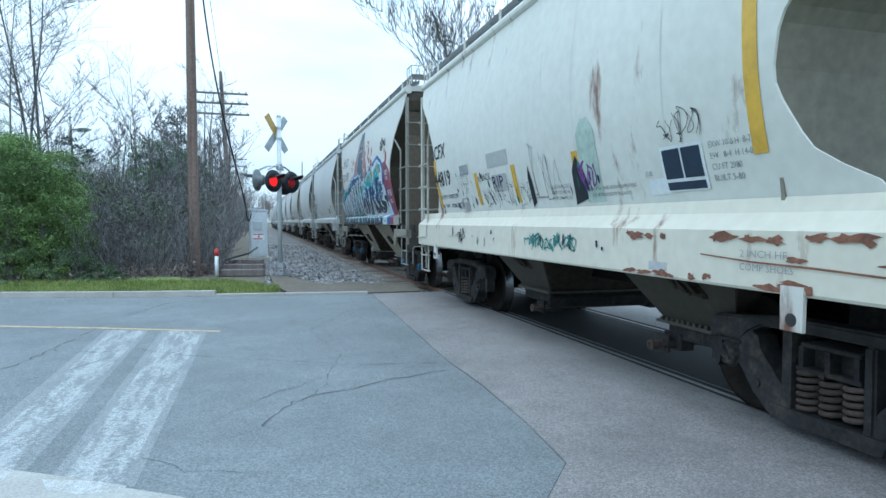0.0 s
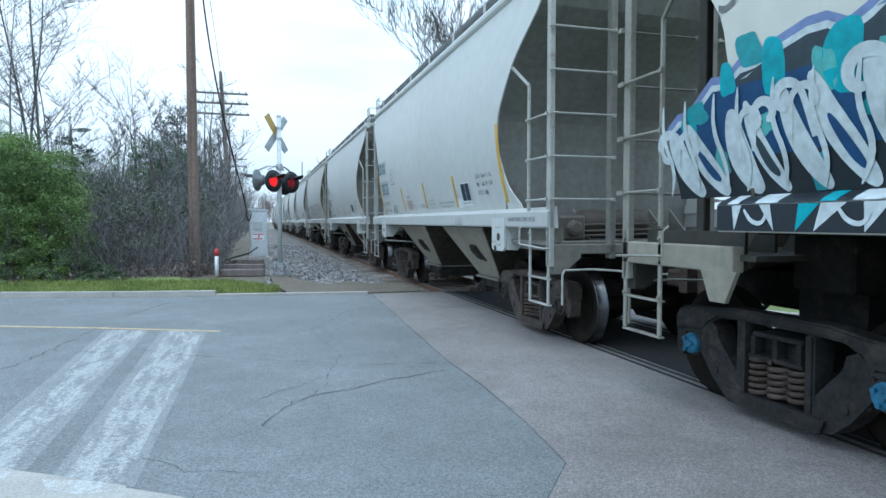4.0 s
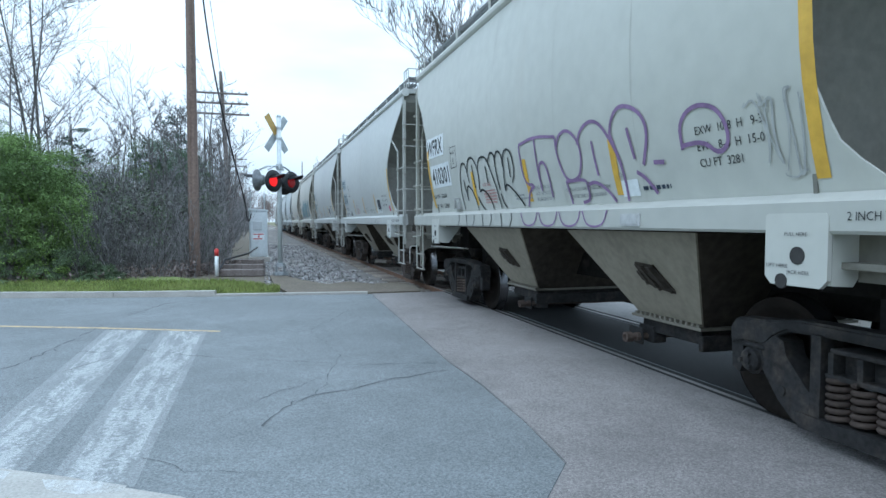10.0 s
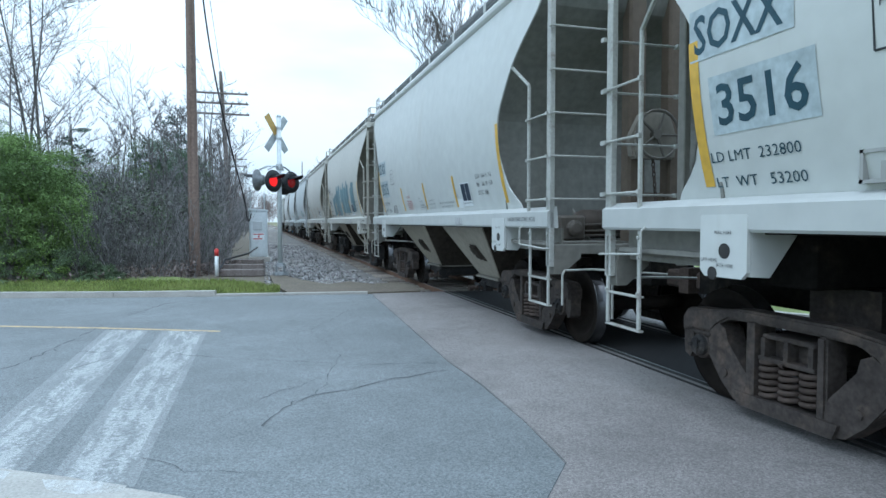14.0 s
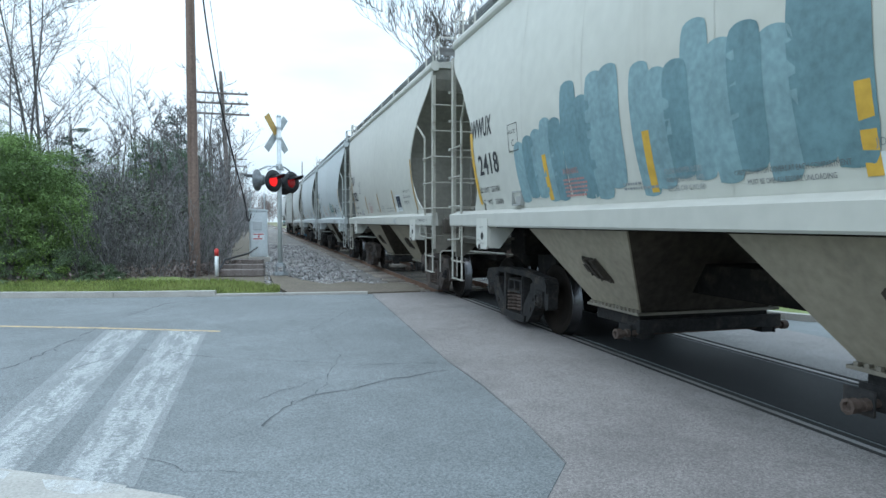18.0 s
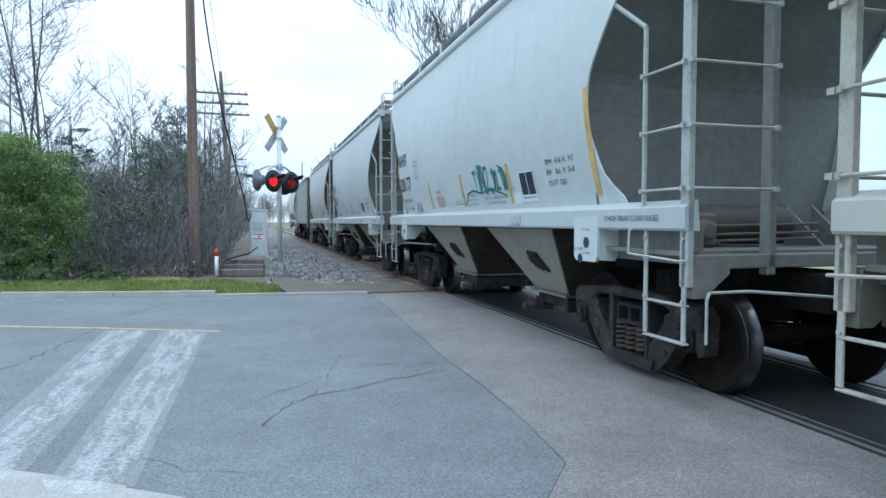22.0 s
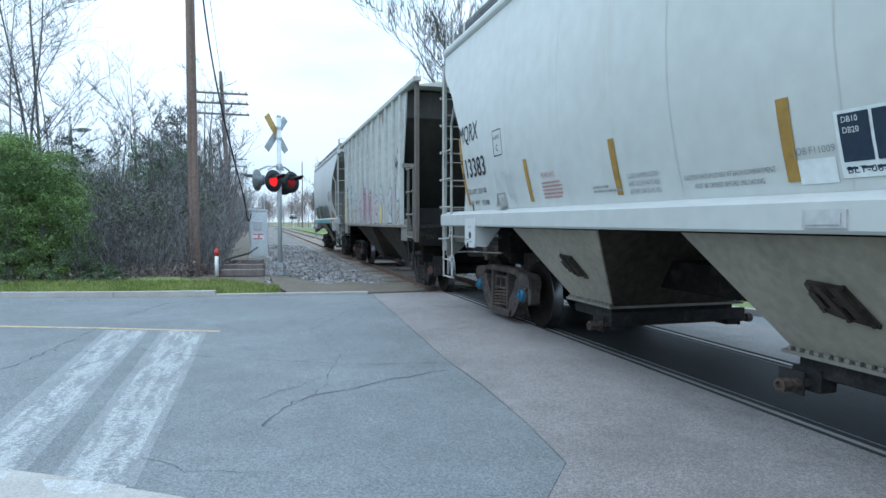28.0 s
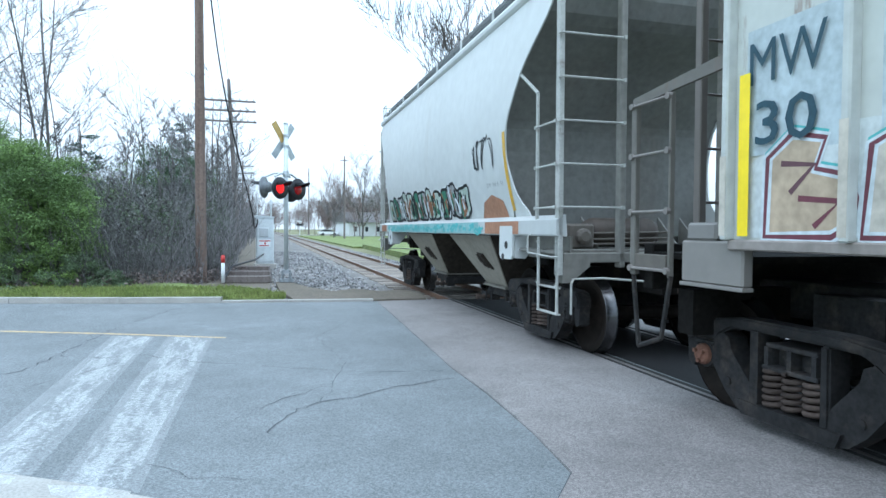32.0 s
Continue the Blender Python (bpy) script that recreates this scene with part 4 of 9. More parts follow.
def running_board_mesh():
    bm = bmesh.new()
    for x0 in (-0.50, 0.14):
        for k in range(5):
            box(bm, x0 + 0.075 * k, x0 + 0.075 * k + 0.03, -HL - 0.25, HL + 0.25, 4.86, 4.89)
    for i in range(12):
        y = -HL + 0.2 + (2 * HL - 0.4) * i / 11
        box(bm, -0.52, 0.52, y - 0.02, y + 0.02, 4.70, 4.86)
    return bm


def edge_board_mesh(s):
    """The narrow grated walkway along the roof's edge."""
    bm = bmesh.new()
    for k in range(5):
        x0, x1 = sorted((s * (1.08 + 0.075 * k), s * (1.105 + 0.075 * k)))
        box(bm, x0, x1, -HL + 0.55, HL - 0.55, 4.785, 4.84)
    for i in range(11):
        y = -HL + 0.6 + (2 * HL - 1.2) * i / 10
        box(bm, min(s * 1.08, s * 1.405), max(s * 1.08, s * 1.405), y - 0.02, y + 0.02, 4.75, 4.785)
    return bm


def walkway_post_mesh(s):
    bm = bmesh.new()
    return box(bm, min(s * 1.405, s * 1.43), max(s * 1.405, s * 1.43), -0.022, 0.022, 4.57, 4.85)


def end_board_mesh(e):
    """The grated step at the roof's end."""
    bm = bmesh.new()
    y0, y1 = sorted((e * (HL - 0.34), e * (HL + 0.10)))
    for i in range(7):
        y = y0 + (y1 - y0) * i / 6
        box(bm, -1.42, 1.42, y - 0.012, y + 0.012, 4.80, 4.825)
    for x in (-1.42, -0.7, 0.7, 1.42):
        box(bm, x - 0.015, x + 0.015, y0, y1, 4.76, 4.80)
    return bm


def end_rail_mesh(e, s):
    """The hand rail over the end step, with its uprights."""
    bm = bmesh.new()
    y0, y1 = e * (HL - 0.34), e * (HL + 0.08)
    pipe(bm, [(s * 1.43, y0, 4.56), (s * 1.43, y0, 5.02), (s * 1.43, y1, 5.02), (s * 1.43, y1, 4.60)], 0.014)
    pipe(bm, [(s * 1.43, y1, 5.02), (s * 0.6, y1, 5.02), (s * 0.6, y1, 4.72)], 0.014)
    rod(bm, (s * 1.43, (y0 + y1) / 2, 4.56), (s * 1.43, (y0 + y1) / 2, 5.02), 0.012)
    return bm


def hatch_mesh():
    bm = bmesh.new()
    box(bm, -0.45, 0.45, -0.8, 0.8, 4.68, 4.80, 0.03)
    return bm


def centre_sill_mesh():
    bm = bmesh.new()
    box(bm, -0.30, 0.30, -HL - 0.18, HL + 0.18, 0.78, 1.10, 0.01)
    box(bm, -1.42, 1.42, -4.20, 4.20, 1.45, 1.50)
    for e in (-1, 1):
        y0, y1 = sorted((e * 3.80, e * 4.30))
        box(bm, -1.0, 1.0, y0, y1, 1.05, 1.45, 0.02)
    return bm


def end_frame_mesh(e):
    bm = bmesh.new()
    y0, y1 = sorted((e * (HL - 0.12), e * (HL - 0.01)))
    box(bm, -1.46, 1.46, y0, y1, 1.16, 1.275, 0.01)
    y2, y3 = sorted((e * (HL - 0.14), e * (HL - 1.55)))
    box(bm, -1.46, 1.46, y2, y3, 1.26, 1.30)
    for s in (-1, 1):
        prism(bm, [(s * 1.47, 0.93), (s * 1.47, 1.17), (s * 1.12, 1.17), (s * 1.12, 1.12), (s * 1.36, 0.93)], min(y0, y1), max(y0, y1), "y")
        for i in (1, 2):
            yy = e * (HL - 1.2)
            prism(bm, [(min(yy, yy + e * 0.5), 1.29), (max(yy, yy + e * 0.3), 1.29), (yy, 1.72)], s * (0.25 + 0.35 * i) - 0.012, s * (0.25 + 0.35 * i) + 0.012, "x")
        x0, x1 = sorted((s * 1.30, s * 1.33))
        y4, y5 = sorted((e * 4.40, e * (HL - 0.1)))
        box(bm, x0, x1, y4, y5, 1.18, 1.465)
        x0, x1 = sorted((s * 0.66, s * 0.74))
        box(bm, x0, x1, y0, y1, 1.1, 4.55, 0.01)
    bmesh.ops.recalc_face_normals(bm, faces=bm.faces[:])
    return bm


def centre_post_mesh(e):
    bm = bmesh.new()
    y0, y1 = sorted((e * (HL - 0.16), e * (HL - 0.36)))
    for s in (-1, 1):
        x0, x1 = sorted((s * 0.16, s * 0.40))
        box(bm, x0, x1, y0, y1, 1.1, 4.5, 0.03)
    box(bm, -0.17, 0.17, min(y0, y1) + 0.08, max(y0, y1) - 0.08, 1.1, 1.9, 0.02)
    return bm


def coupler_mesh(e):
    bm = bmesh.new()
    y = e * (HL + 0.16)
    y2 = e * (HL + 0.52)
    box(bm, -0.09, 0.09, min(y, y2), max(y, y2), 0.78, 0.98, 0.03)
    y3 = e * (HL + 0.66)
    prism(bm, [(-0.17, y2), (0.13, y2), (0.17, y3), (0.05, y3), (0.02, y2 + e * 0.06), (-0.10, y2 + e * 0.05), (-0.17, y3)], 0.74, 1.02, "z")
    bmesh.ops.recalc_face_normals(bm, faces=bm.faces[:])
    return bm


def hose_mesh(e):
    bm = bmesh.new()
    pts = [(0.35, e * (HL + 0.1), 0.80), (0.36, e * (HL + 0.3), 0.62), (0.30, e * (HL + 0.5), 0.48), (0.2, e * (HL + 0.64), 0.50)]
    return pipe(bm, pts, 0.028, 8)


def gear_box_mesh(e):
    """The hand brake's gear housing on the end posts."""
    bm = bmesh.new()
    y0, y1 = sorted((e * (HL - 0.17), e * (HL - 0.02)))
    prism(bm, [(-0.42, 2.30), (0.16, 2.30), (0.20, 2.55), (0.08, 2.86), (-0.30, 2.86), (-0.46, 2.55)], y0, y1, "y")
    bmesh.ops.recalc_face_normals(bm, faces=bm.faces[:])
    bmesh.ops.bevel(bm, geom=bm.edges[:], offset=0.03, segments=2, affect="EDGES", clamp_overlap=True)
    return bm


def chain_mesh(e):
    bm = bmesh.new()
    y = e * (HL - 0.08)
    for i in range(16):
        z = 2.30 - 0.062 * i
        ring = []
        for k in range(9):
            a = 2 * math.pi * k / 8
            d = 0.018 * math.cos(a)
            ring.append((-0.12 + (d if i % 2 else 0) + 0.006 * i, y + (0 if i % 2 else d), z + 0.042 * math.sin(a)))
        pipe(bm, ring, 0.008, 5)
    return bm


def brake_gear_mesh(e):
    """The round hand brake wheel."""
    bm = bmesh.new()
    y, z = e * (HL + 0.06), 2.58
    n = 20
    ring = [(-0.15 + 0.29 * math.cos(2 * math.pi * i / n), y, z + 0.29 * math.sin(2 * math.pi * i / n)) for i in range(n + 1)]
    pipe(bm, ring, 0.018)
    for i in range(5):
        a = 2 * math.pi * i / 5
        rod(bm, (-0.15, y - 0.03 * e, z), (-0.15 + 0.29 * math.cos(a), y, z + 0.29 * math.sin(a)), 0.02, 5, 0.012)
    rod(bm, (-0.15, y - 0.12 * e, z), (-0.15, y, z), 0.06, 10)
    return bm


def tank_mesh():
    bm = bmesh.new()
    lathe(bm, [(-0.52, 0.05), (-0.50, 0.15), (-0.42, 0.18), (0.42, 0.18), (0.50, 0.15), (0.52, 0.05)], "x", 16, (-0.2, -HL + 0.9, 1.52))
    return bm


def valve_mesh():
    """The brake valve on its bracket, with pipes."""
    bm = bmesh.new()
    box(bm, -1.1, -0.72, -HL + 0.62, -HL + 0.86, 1.3, 1.62, 0.03)
    lathe(bm, [(-HL + 0.52, 0.06), (-HL + 0.55, 0.10), (-HL + 0.63, 0.10)], "y", 12, (-0.9, 0, 1.46))
    for z in (1.36, 1.42, 1.50):
        rod(bm, (-0.72, -HL + 0.7, z), (0.5, -HL + 0.7, z + 0.02), 0.014)
    return bm


def seam_mesh(s):
    bm = bmesh.new()
    zs = [1.72 + (4.44 - 1.72) * i / 12 for i in range(13)]
    rows = [[bm.verts.new((s * (smooth_flank(z) + 0.003), y, z)) for y in (-0.006, 0.006)] for z in zs]
    for a, b in zip(rows, rows[1:]):
        bm.faces.new((a[0], a[1], b[1], b[0]))
    return bm


def rounded_car(label, colour, iron="iron", caps="iron", paint="paint", deep=0.0, trucks=TRUCK, ends=0.40, end_frame=0.34, brake=1, posts=0.72, forward=SET, dirt=(1.0, 0.97, 0.91)):
    """A covered hopper with bulged sides; its front is towards -y."""
    car = thing("covered_hopper_car", Matrix(), label, "freight car", "cars of the moving freight train")

    def fit(key, name, make, material, lab="", smooth=False, tone=None, under=None):
        ob = share(key, name, make, M[material], under or car, lab, smooth)
        ob.color = (*(tone or colour), 1)
        return ob
    p = paint
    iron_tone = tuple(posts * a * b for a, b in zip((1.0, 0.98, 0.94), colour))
    fit("shell_" + p, "body", shell_mesh, p, "bulged smooth steel side sheets", True)
    for y in (-2.45, -0.95, 0.95, 2.45):
        fit("seam_" + p, "weld_seam", lambda: seam_mesh(-1), p, "", False, tuple(0.94 * c for c in colour)).location = (0, y, 0)
    fit("roof_" + p, "roof", roof_mesh, p)
    fit("run", "running_board", running_board_mesh, "grimy", "dark grated roof walkway", False, (0.13, 0.14, 0.14))
    for s in (-1, 1):
        fit("edge%d" % s, "side_walkway", lambda: edge_board_mesh(s), "grimy", "dark grated walkway along the roof edge", False, (0.13, 0.14, 0.14))
        for i in range(7):
            fit("wpost%d" % s, "walkway_post", lambda: walkway_post_mesh(s), "fitting", "", False, tuple(0.9 * c for c in colour)).location = (0, -4.8 + 1.6 * i, 0)
    for y in (-4.2, -1.4, 1.4, 4.2):
        fit("hatch_" + p, "hatch", hatch_mesh, p).location = (0, y, 0)
    fit("centre", "centre_sill", centre_sill_mesh, "under", "steel underframe blackened for the shade beneath the car")
    for s in (-1, 1):
        fit("chord_%d_%s" % (s, p), "roof_rail", lambda: chord_mesh(s), p)
        # plain sill colour darkened to take back the light its face catches
        fit("sill_%d_%s_%s" % (s, p, deep), "side_sill", lambda: sill_mesh(s, deep), p, "side sill in a darker tone than the body", False, tuple(a * b for a, b in zip((0.94, 0.89, 0.80) if deep else (0.85, 0.85, 0.85), colour)))
    for e in (-1, 1):
        # end sheet colour holds brown dirt and the shade beneath the roof's end
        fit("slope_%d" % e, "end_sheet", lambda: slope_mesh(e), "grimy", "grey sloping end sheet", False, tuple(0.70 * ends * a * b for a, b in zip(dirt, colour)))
        fit("endb_%d" % e, "roof_step", lambda: end_board_mesh(e), "grimy", "grey grated end step", False, (0.20, 0.20, 0.20))
        for s in (-1, 1):
            fit("endr_%d%d" % (e, s), "end_rail", lambda: end_rail_mesh(e, s), "fitting", "", False, tuple(0.9 * c for c in colour))
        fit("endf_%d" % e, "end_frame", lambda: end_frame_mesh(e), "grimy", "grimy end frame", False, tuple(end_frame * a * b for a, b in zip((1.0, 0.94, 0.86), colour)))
        if e == brake:
            fit("cpost_%d" % e, "centre_post", lambda: centre_post_mesh(e), "grimy", "brown stained double centre post", False, (0.13, 0.10, 0.075))
        fit("coup_%d" % e, "coupler", lambda: coupler_mesh(e), "rust_iron", "rusty knuckle coupler")
        fit("hose_%d" % e, "air_hose", lambda: hose_mesh(e), "cable", "black rubber hose")
        # bay colour holds dirt and the shade under the car; darkest behind deep sills
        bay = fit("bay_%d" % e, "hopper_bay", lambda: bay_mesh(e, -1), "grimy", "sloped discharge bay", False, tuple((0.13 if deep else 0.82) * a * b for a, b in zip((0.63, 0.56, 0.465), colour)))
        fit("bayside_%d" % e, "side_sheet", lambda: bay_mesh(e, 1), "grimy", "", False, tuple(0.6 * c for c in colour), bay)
        # these faces carry underbody shade as a darker colour than the bay's sides
        fit("bslope_%d" % e, "slope_sheet", lambda: bay_slope_mesh(e), "slope", "brown sloping sheet with the shade under the car in its colour", False, None, bay)
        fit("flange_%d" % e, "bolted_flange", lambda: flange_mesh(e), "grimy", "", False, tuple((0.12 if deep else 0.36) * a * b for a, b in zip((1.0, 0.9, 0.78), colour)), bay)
        for s in (-1, 1):
            fit("bracket_%d%d" % (s, e), "vibrator_bracket", lambda: bracket_mesh(s, e), "slope", "dark vibrator bracket", False, None, bay)
        fit("gate_%d" % e, "outlet_gate", lambda: gate_mesh(e), "iron", "dark outlet gate")
        fit("outlet_%d" % e, "outlet_shaft", lambda: outlet_mesh(e), "rust_iron", "dirty outlet shaft")
        for s in (-1, 1):
            key = "%d%d" % (s, e)
            fit("post" + key, "corner_post", lambda: post_mesh(s, e), "fitting", "", False, iron_tone)
            fit("lrail" + key, "ladder_rail", lambda: ladder_rail_mesh(s, e), "fitting", "", False, iron_tone)
            for z in (1.80, 2.29, 2.78, 3.27, 3.76):
                fit("end_rung", "rung", end_rung_mesh, "fitting", "", False, iron_tone).location = (1.135 * s, e * (HL + 0.03), z)
            for z in (1.80, 2.29, 2.78):
                fit("side_rung", "rung", side_rung_mesh, "fitting", "", False, iron_tone).location = (1.555 * s, e * (HL - 0.315), z)
            fit("step" + key, "stirrup_step", lambda: stirrup_mesh(s, e), "fitting", "", False, iron_tone)
            fit("grab" + key, "uncoupling_lever", lambda: grab_mesh(s, e), "fitting", "", False, iron_tone)
            jack = fit("jack" + key, "jacking_pad", lambda: jack_mesh(s, e), "paint")
            for k in (0, 1):
                fit("jackh%d" % k + key, "lifting_hole", lambda: jack_hole_mesh(s, e, k), "dark", under=jack)
        truck(car, e * trucks + forward, iron)
        for a in (-0.889, 0.889):
            wheelset(car, e * trucks + forward + a, caps)
    fit("brake%d" % brake, "brake_wheel", lambda: brake_gear_mesh(brake), "grimy", "round hand brake wheel", False, (0.12, 0.11, 0.095))
    fit("gear%d" % brake, "gear_housing", lambda: gear_box_mesh(brake), "grimy", "dirty hand brake gear housing", False, (0.22, 0.20, 0.17))
    fit("chain%d" % brake, "brake_chain", lambda: chain_mesh(brake), "rust_iron", "rusty hanging chain")
    fit("tank", "air_tank", tank_mesh, "grimy", "dirty air brake tank", True, (0.075, 0.06, 0.05))
    fit("valve", "brake_valve", valve_mesh, "grimy", "dirty brake valve with pipes", False, (0.12, 0.105, 0.09))
    return car


def lower_roof(car, k):
    """Makes a car's body lower above its sill."""
    def z_of(z):
        return z if z < 1.75 else 1.75 + (z - 1.75) * k
    for ob in car.children:
        if ob.name.split(".")[0] in ("wheelset", "truck", "hopper_bay"):
            continue
        if ob.location.z > 1.0:
            ob.location.z = z_of(ob.location.z)
            continue
        me = ob.data.copy()
        for v in me.vertices:
            v.co.z = z_of(v.co.z)
        ob.data = me


def deeper_ends(car, k):
    """Cuts a car's rounded front opening further in."""
    for ob in car.children:
        kind = ob.name.split(".")[0]
        if kind not in ("body", "end_sheet"):
            continue
        me = ob.data.copy()
        for v in me.vertices:
            z = v.co.z
            if v.co.y > 0:
                continue
            cut = sum(bite(z + d) for d in (-0.1, -0.05, 0.0, 0.05, 0.1)) / 5 if z > 2.5 or kind == "body" else 1.45
            if kind == "body":
                v.co.y *= (HL - (1 + k) * cut) / (HL - cut)
            else:
                v.co.y -= math.copysign(k * cut, v.co.y)
        ob.data = me


# ---- lettering and spray paint on the near side ----
def side_at(y, z, lift):
    return (-(smooth_flank(z) + lift), y, z)


def words(car, text, y, z, size, ink, width=0.0, lift=0.007, name="lettering", flat=None, bold=0.0):
    """Stencilled words on the near side, from y towards the front."""
    cu = bpy.data.curves.new("words", "FONT")
    cu.body, cu.size, cu.resolution_u = text, size / 0.70, 2
    cu.offset = 0.0 if "M" in text else bold
    tmp = bpy.data.objects.new("words", cu)
    me = bpy.data.meshes.new_from_object(tmp)
    bpy.data.objects.remove(tmp)
    bpy.data.curves.remove(cu)
    xs = [v.co.x for v in me.vertices]
    left = min(xs)
    squeeze = width / (max(xs) - left) if width else 0.8
    for v in me.vertices:
        yy, zz = y - (v.co.x - left) * squeeze, z + v.co.y
        v.co = (-(flat + lift), yy, zz) if flat else side_at(yy, zz, lift)
    me.materials.clear()
    me.materials.append(M[ink])
    return fasten(name, me, car, "stencilled " + ("number" if text[0].isdigit() else "letters"))


def side_patch(name, car, outline, material, lift=0.005, label="", flat=None):
    """A painted shape on the near side, split so that it follows the bulge."""
    bm = bmesh.new()
    face = bm.faces.new([bm.verts.new((0, y, z)) for y, z in outline])
    zs = [p[1] for p in outline]
    k = math.floor(min(zs) / 0.2) * 0.2 + 0.2
    while not flat and k < max(zs) - 0.01:
        bmesh.ops.bisect_plane(bm, geom=bm.verts[:] + bm.edges[:] + bm.faces[:], plane_co=(0, 0, k), plane_no=(0, 0, 1))
        k += 0.2
    for v in bm.verts:
        v.co.x = -((flat if flat else smooth_flank(v.co.z)) + lift)
    return part(name, bm, material, car, label)


def rect(y, z, w, h):
    return [(y, z), (y - w, z), (y - w, z + h), (y, z + h)]


def bars(car, y, z, rows, height, ink, name="small_print", flat=None, seed=0):
    """Lines of print too small to read, as rows of short bars."""
    rnd = random.Random(seed)
    verts, faces = [], []
    for i, length in enumerate(rows):
        yy, zz = y, z - i * height * 1.9
        end = y - length
        while yy > end:
            w = min(rnd.uniform(0.8, 2.4) * height, yy - end)
            k = len(verts)
            for a, b in ((yy, zz), (yy - w, zz), (yy - w, zz + height), (yy, zz + height)):
                verts.append((-(flat + 0.006), a, b) if flat else side_at(a, b, 0.006))
            faces.append((k, k + 1, k + 2, k + 3))
            yy -= w + height * 0.6
    ob = raw(name, verts, faces, M[ink], car, "small stencilled print")
    ob["kind"] = "stuff"
    return ob


def rounded(line, times=2):
    """Cuts the corners of a line."""
    for _ in range(times):
        out = [line[0]]
        for a, b in zip(line, line[1:]):
            out += [(a[0] * 0.75 + b[0] * 0.25, a[1] * 0.75 + b[1] * 0.25), (a[0] * 0.25 + b[0] * 0.75, a[1] * 0.25 + b[1] * 0.75)]
        line = out + [line[-1]]
    return line


def stroke(verts, faces, line, width, lift, flat=None, taper=True):
    """Adds a brush stroke along a line of (y, z) on the near side."""
    n = len(line)
    k0 = len(verts)
    for i, p in enumerate(line):
        a, b = Vector(line[max(i - 1, 0)]), Vector(line[min(i + 1, n - 1)])
        d = (b - a)
        d = d.normalized() if d.length > 1e-6 else Vector((1, 0))
        w = width * 0.5 * (1.0 if not taper else 0.08 + 0.92 * math.sin(math.pi * (i + 0.5) / n) if taper == "blade" else 0.55 + 0.45 * math.sin(math.pi * (i + 0.5) / n))
        for s in (1, -1):
            y, z = p[0] - d.y * w * s, p[1] + d.x * w * s
            x = flat if flat else smooth_flank(z)
            verts.append((-(x + lift + 0.0006 * i / n), y, z))
        if i:
            k = k0 + 2 * i
            faces.append((k - 2, k - 1, k + 1, k))


def swirl(rnd, y0, y1, z0, z1, turns=3, n=16):
    """A hand-drawn letter-like line that fills a box."""
    pts = []
    keys = [(rnd.uniform(y0, y1), rnd.choice((z0, z1)) + rnd.uniform(-0.05, 0.05)) for _ in range(turns + 2)]
    keys[0] = (y0, rnd.choice((z0, z1)))
    for a, b in zip(keys, keys[1:]):
        c = ((a[0] + b[0]) / 2 + rnd.uniform(-0.15, 0.15), (a[1] + b[1]) / 2 + rnd.uniform(-0.1, 0.1))
        for i in range(n // 2):
            t = i / (n // 2)
            pts.append(((1 - t) ** 2 * a[0] + 2 * t * (1 - t) * c[0] + t * t * b[0], (1 - t) ** 2 * a[1] + 2 * t * (1 - t) * c[1] + t * t * b[1]))
    pts.append(keys[-1])
    return pts


def tag_scrawl(car, y, z, width, height, material, thick=0.02, letters=6, seed=1, flat=None, label="", lift=0.009):
    """A sprayed scrawl of illegible letters running from y towards the front."""
    rnd = random.Random(seed)
    verts, faces = [], []
    step = width / letters
    for i in range(letters):
        c = y - step * i
        h = height * rnd.uniform(0.7, 1.0)
        line = rounded(swirl(rnd, c, c - step * 1.15, z, z + h, rnd.randint(2, 4), 6), 2)
        stroke(verts, faces, line, thick * rnd.uniform(0.8, 1.2), lift, flat)
    return raw("spray_scrawl", verts, faces, material, car, label)


def bubble(rnd, y, z, w, h, n=26):
    """An uneven rounded outline, letter-sized."""
    ph = rnd.uniform(0, 6.28)
    k1, k2 = rnd.choice((2, 3)), rnd.choice((3, 4, 5))
    out = []
    for i in range(n):
        a = -2 * math.pi * i / n
        r = 1 + 0.16 * math.sin(k1 * a + ph) + 0.10 * math.sin(k2 * a - ph)
        ca, sa = math.cos(a), math.sin(a)
        q = 0.72
        out.append((y + w / 2 * r * math.copysign(abs(ca) ** q, ca), z + h / 2 * r * math.copysign(abs(sa) ** q, sa)))
    return out


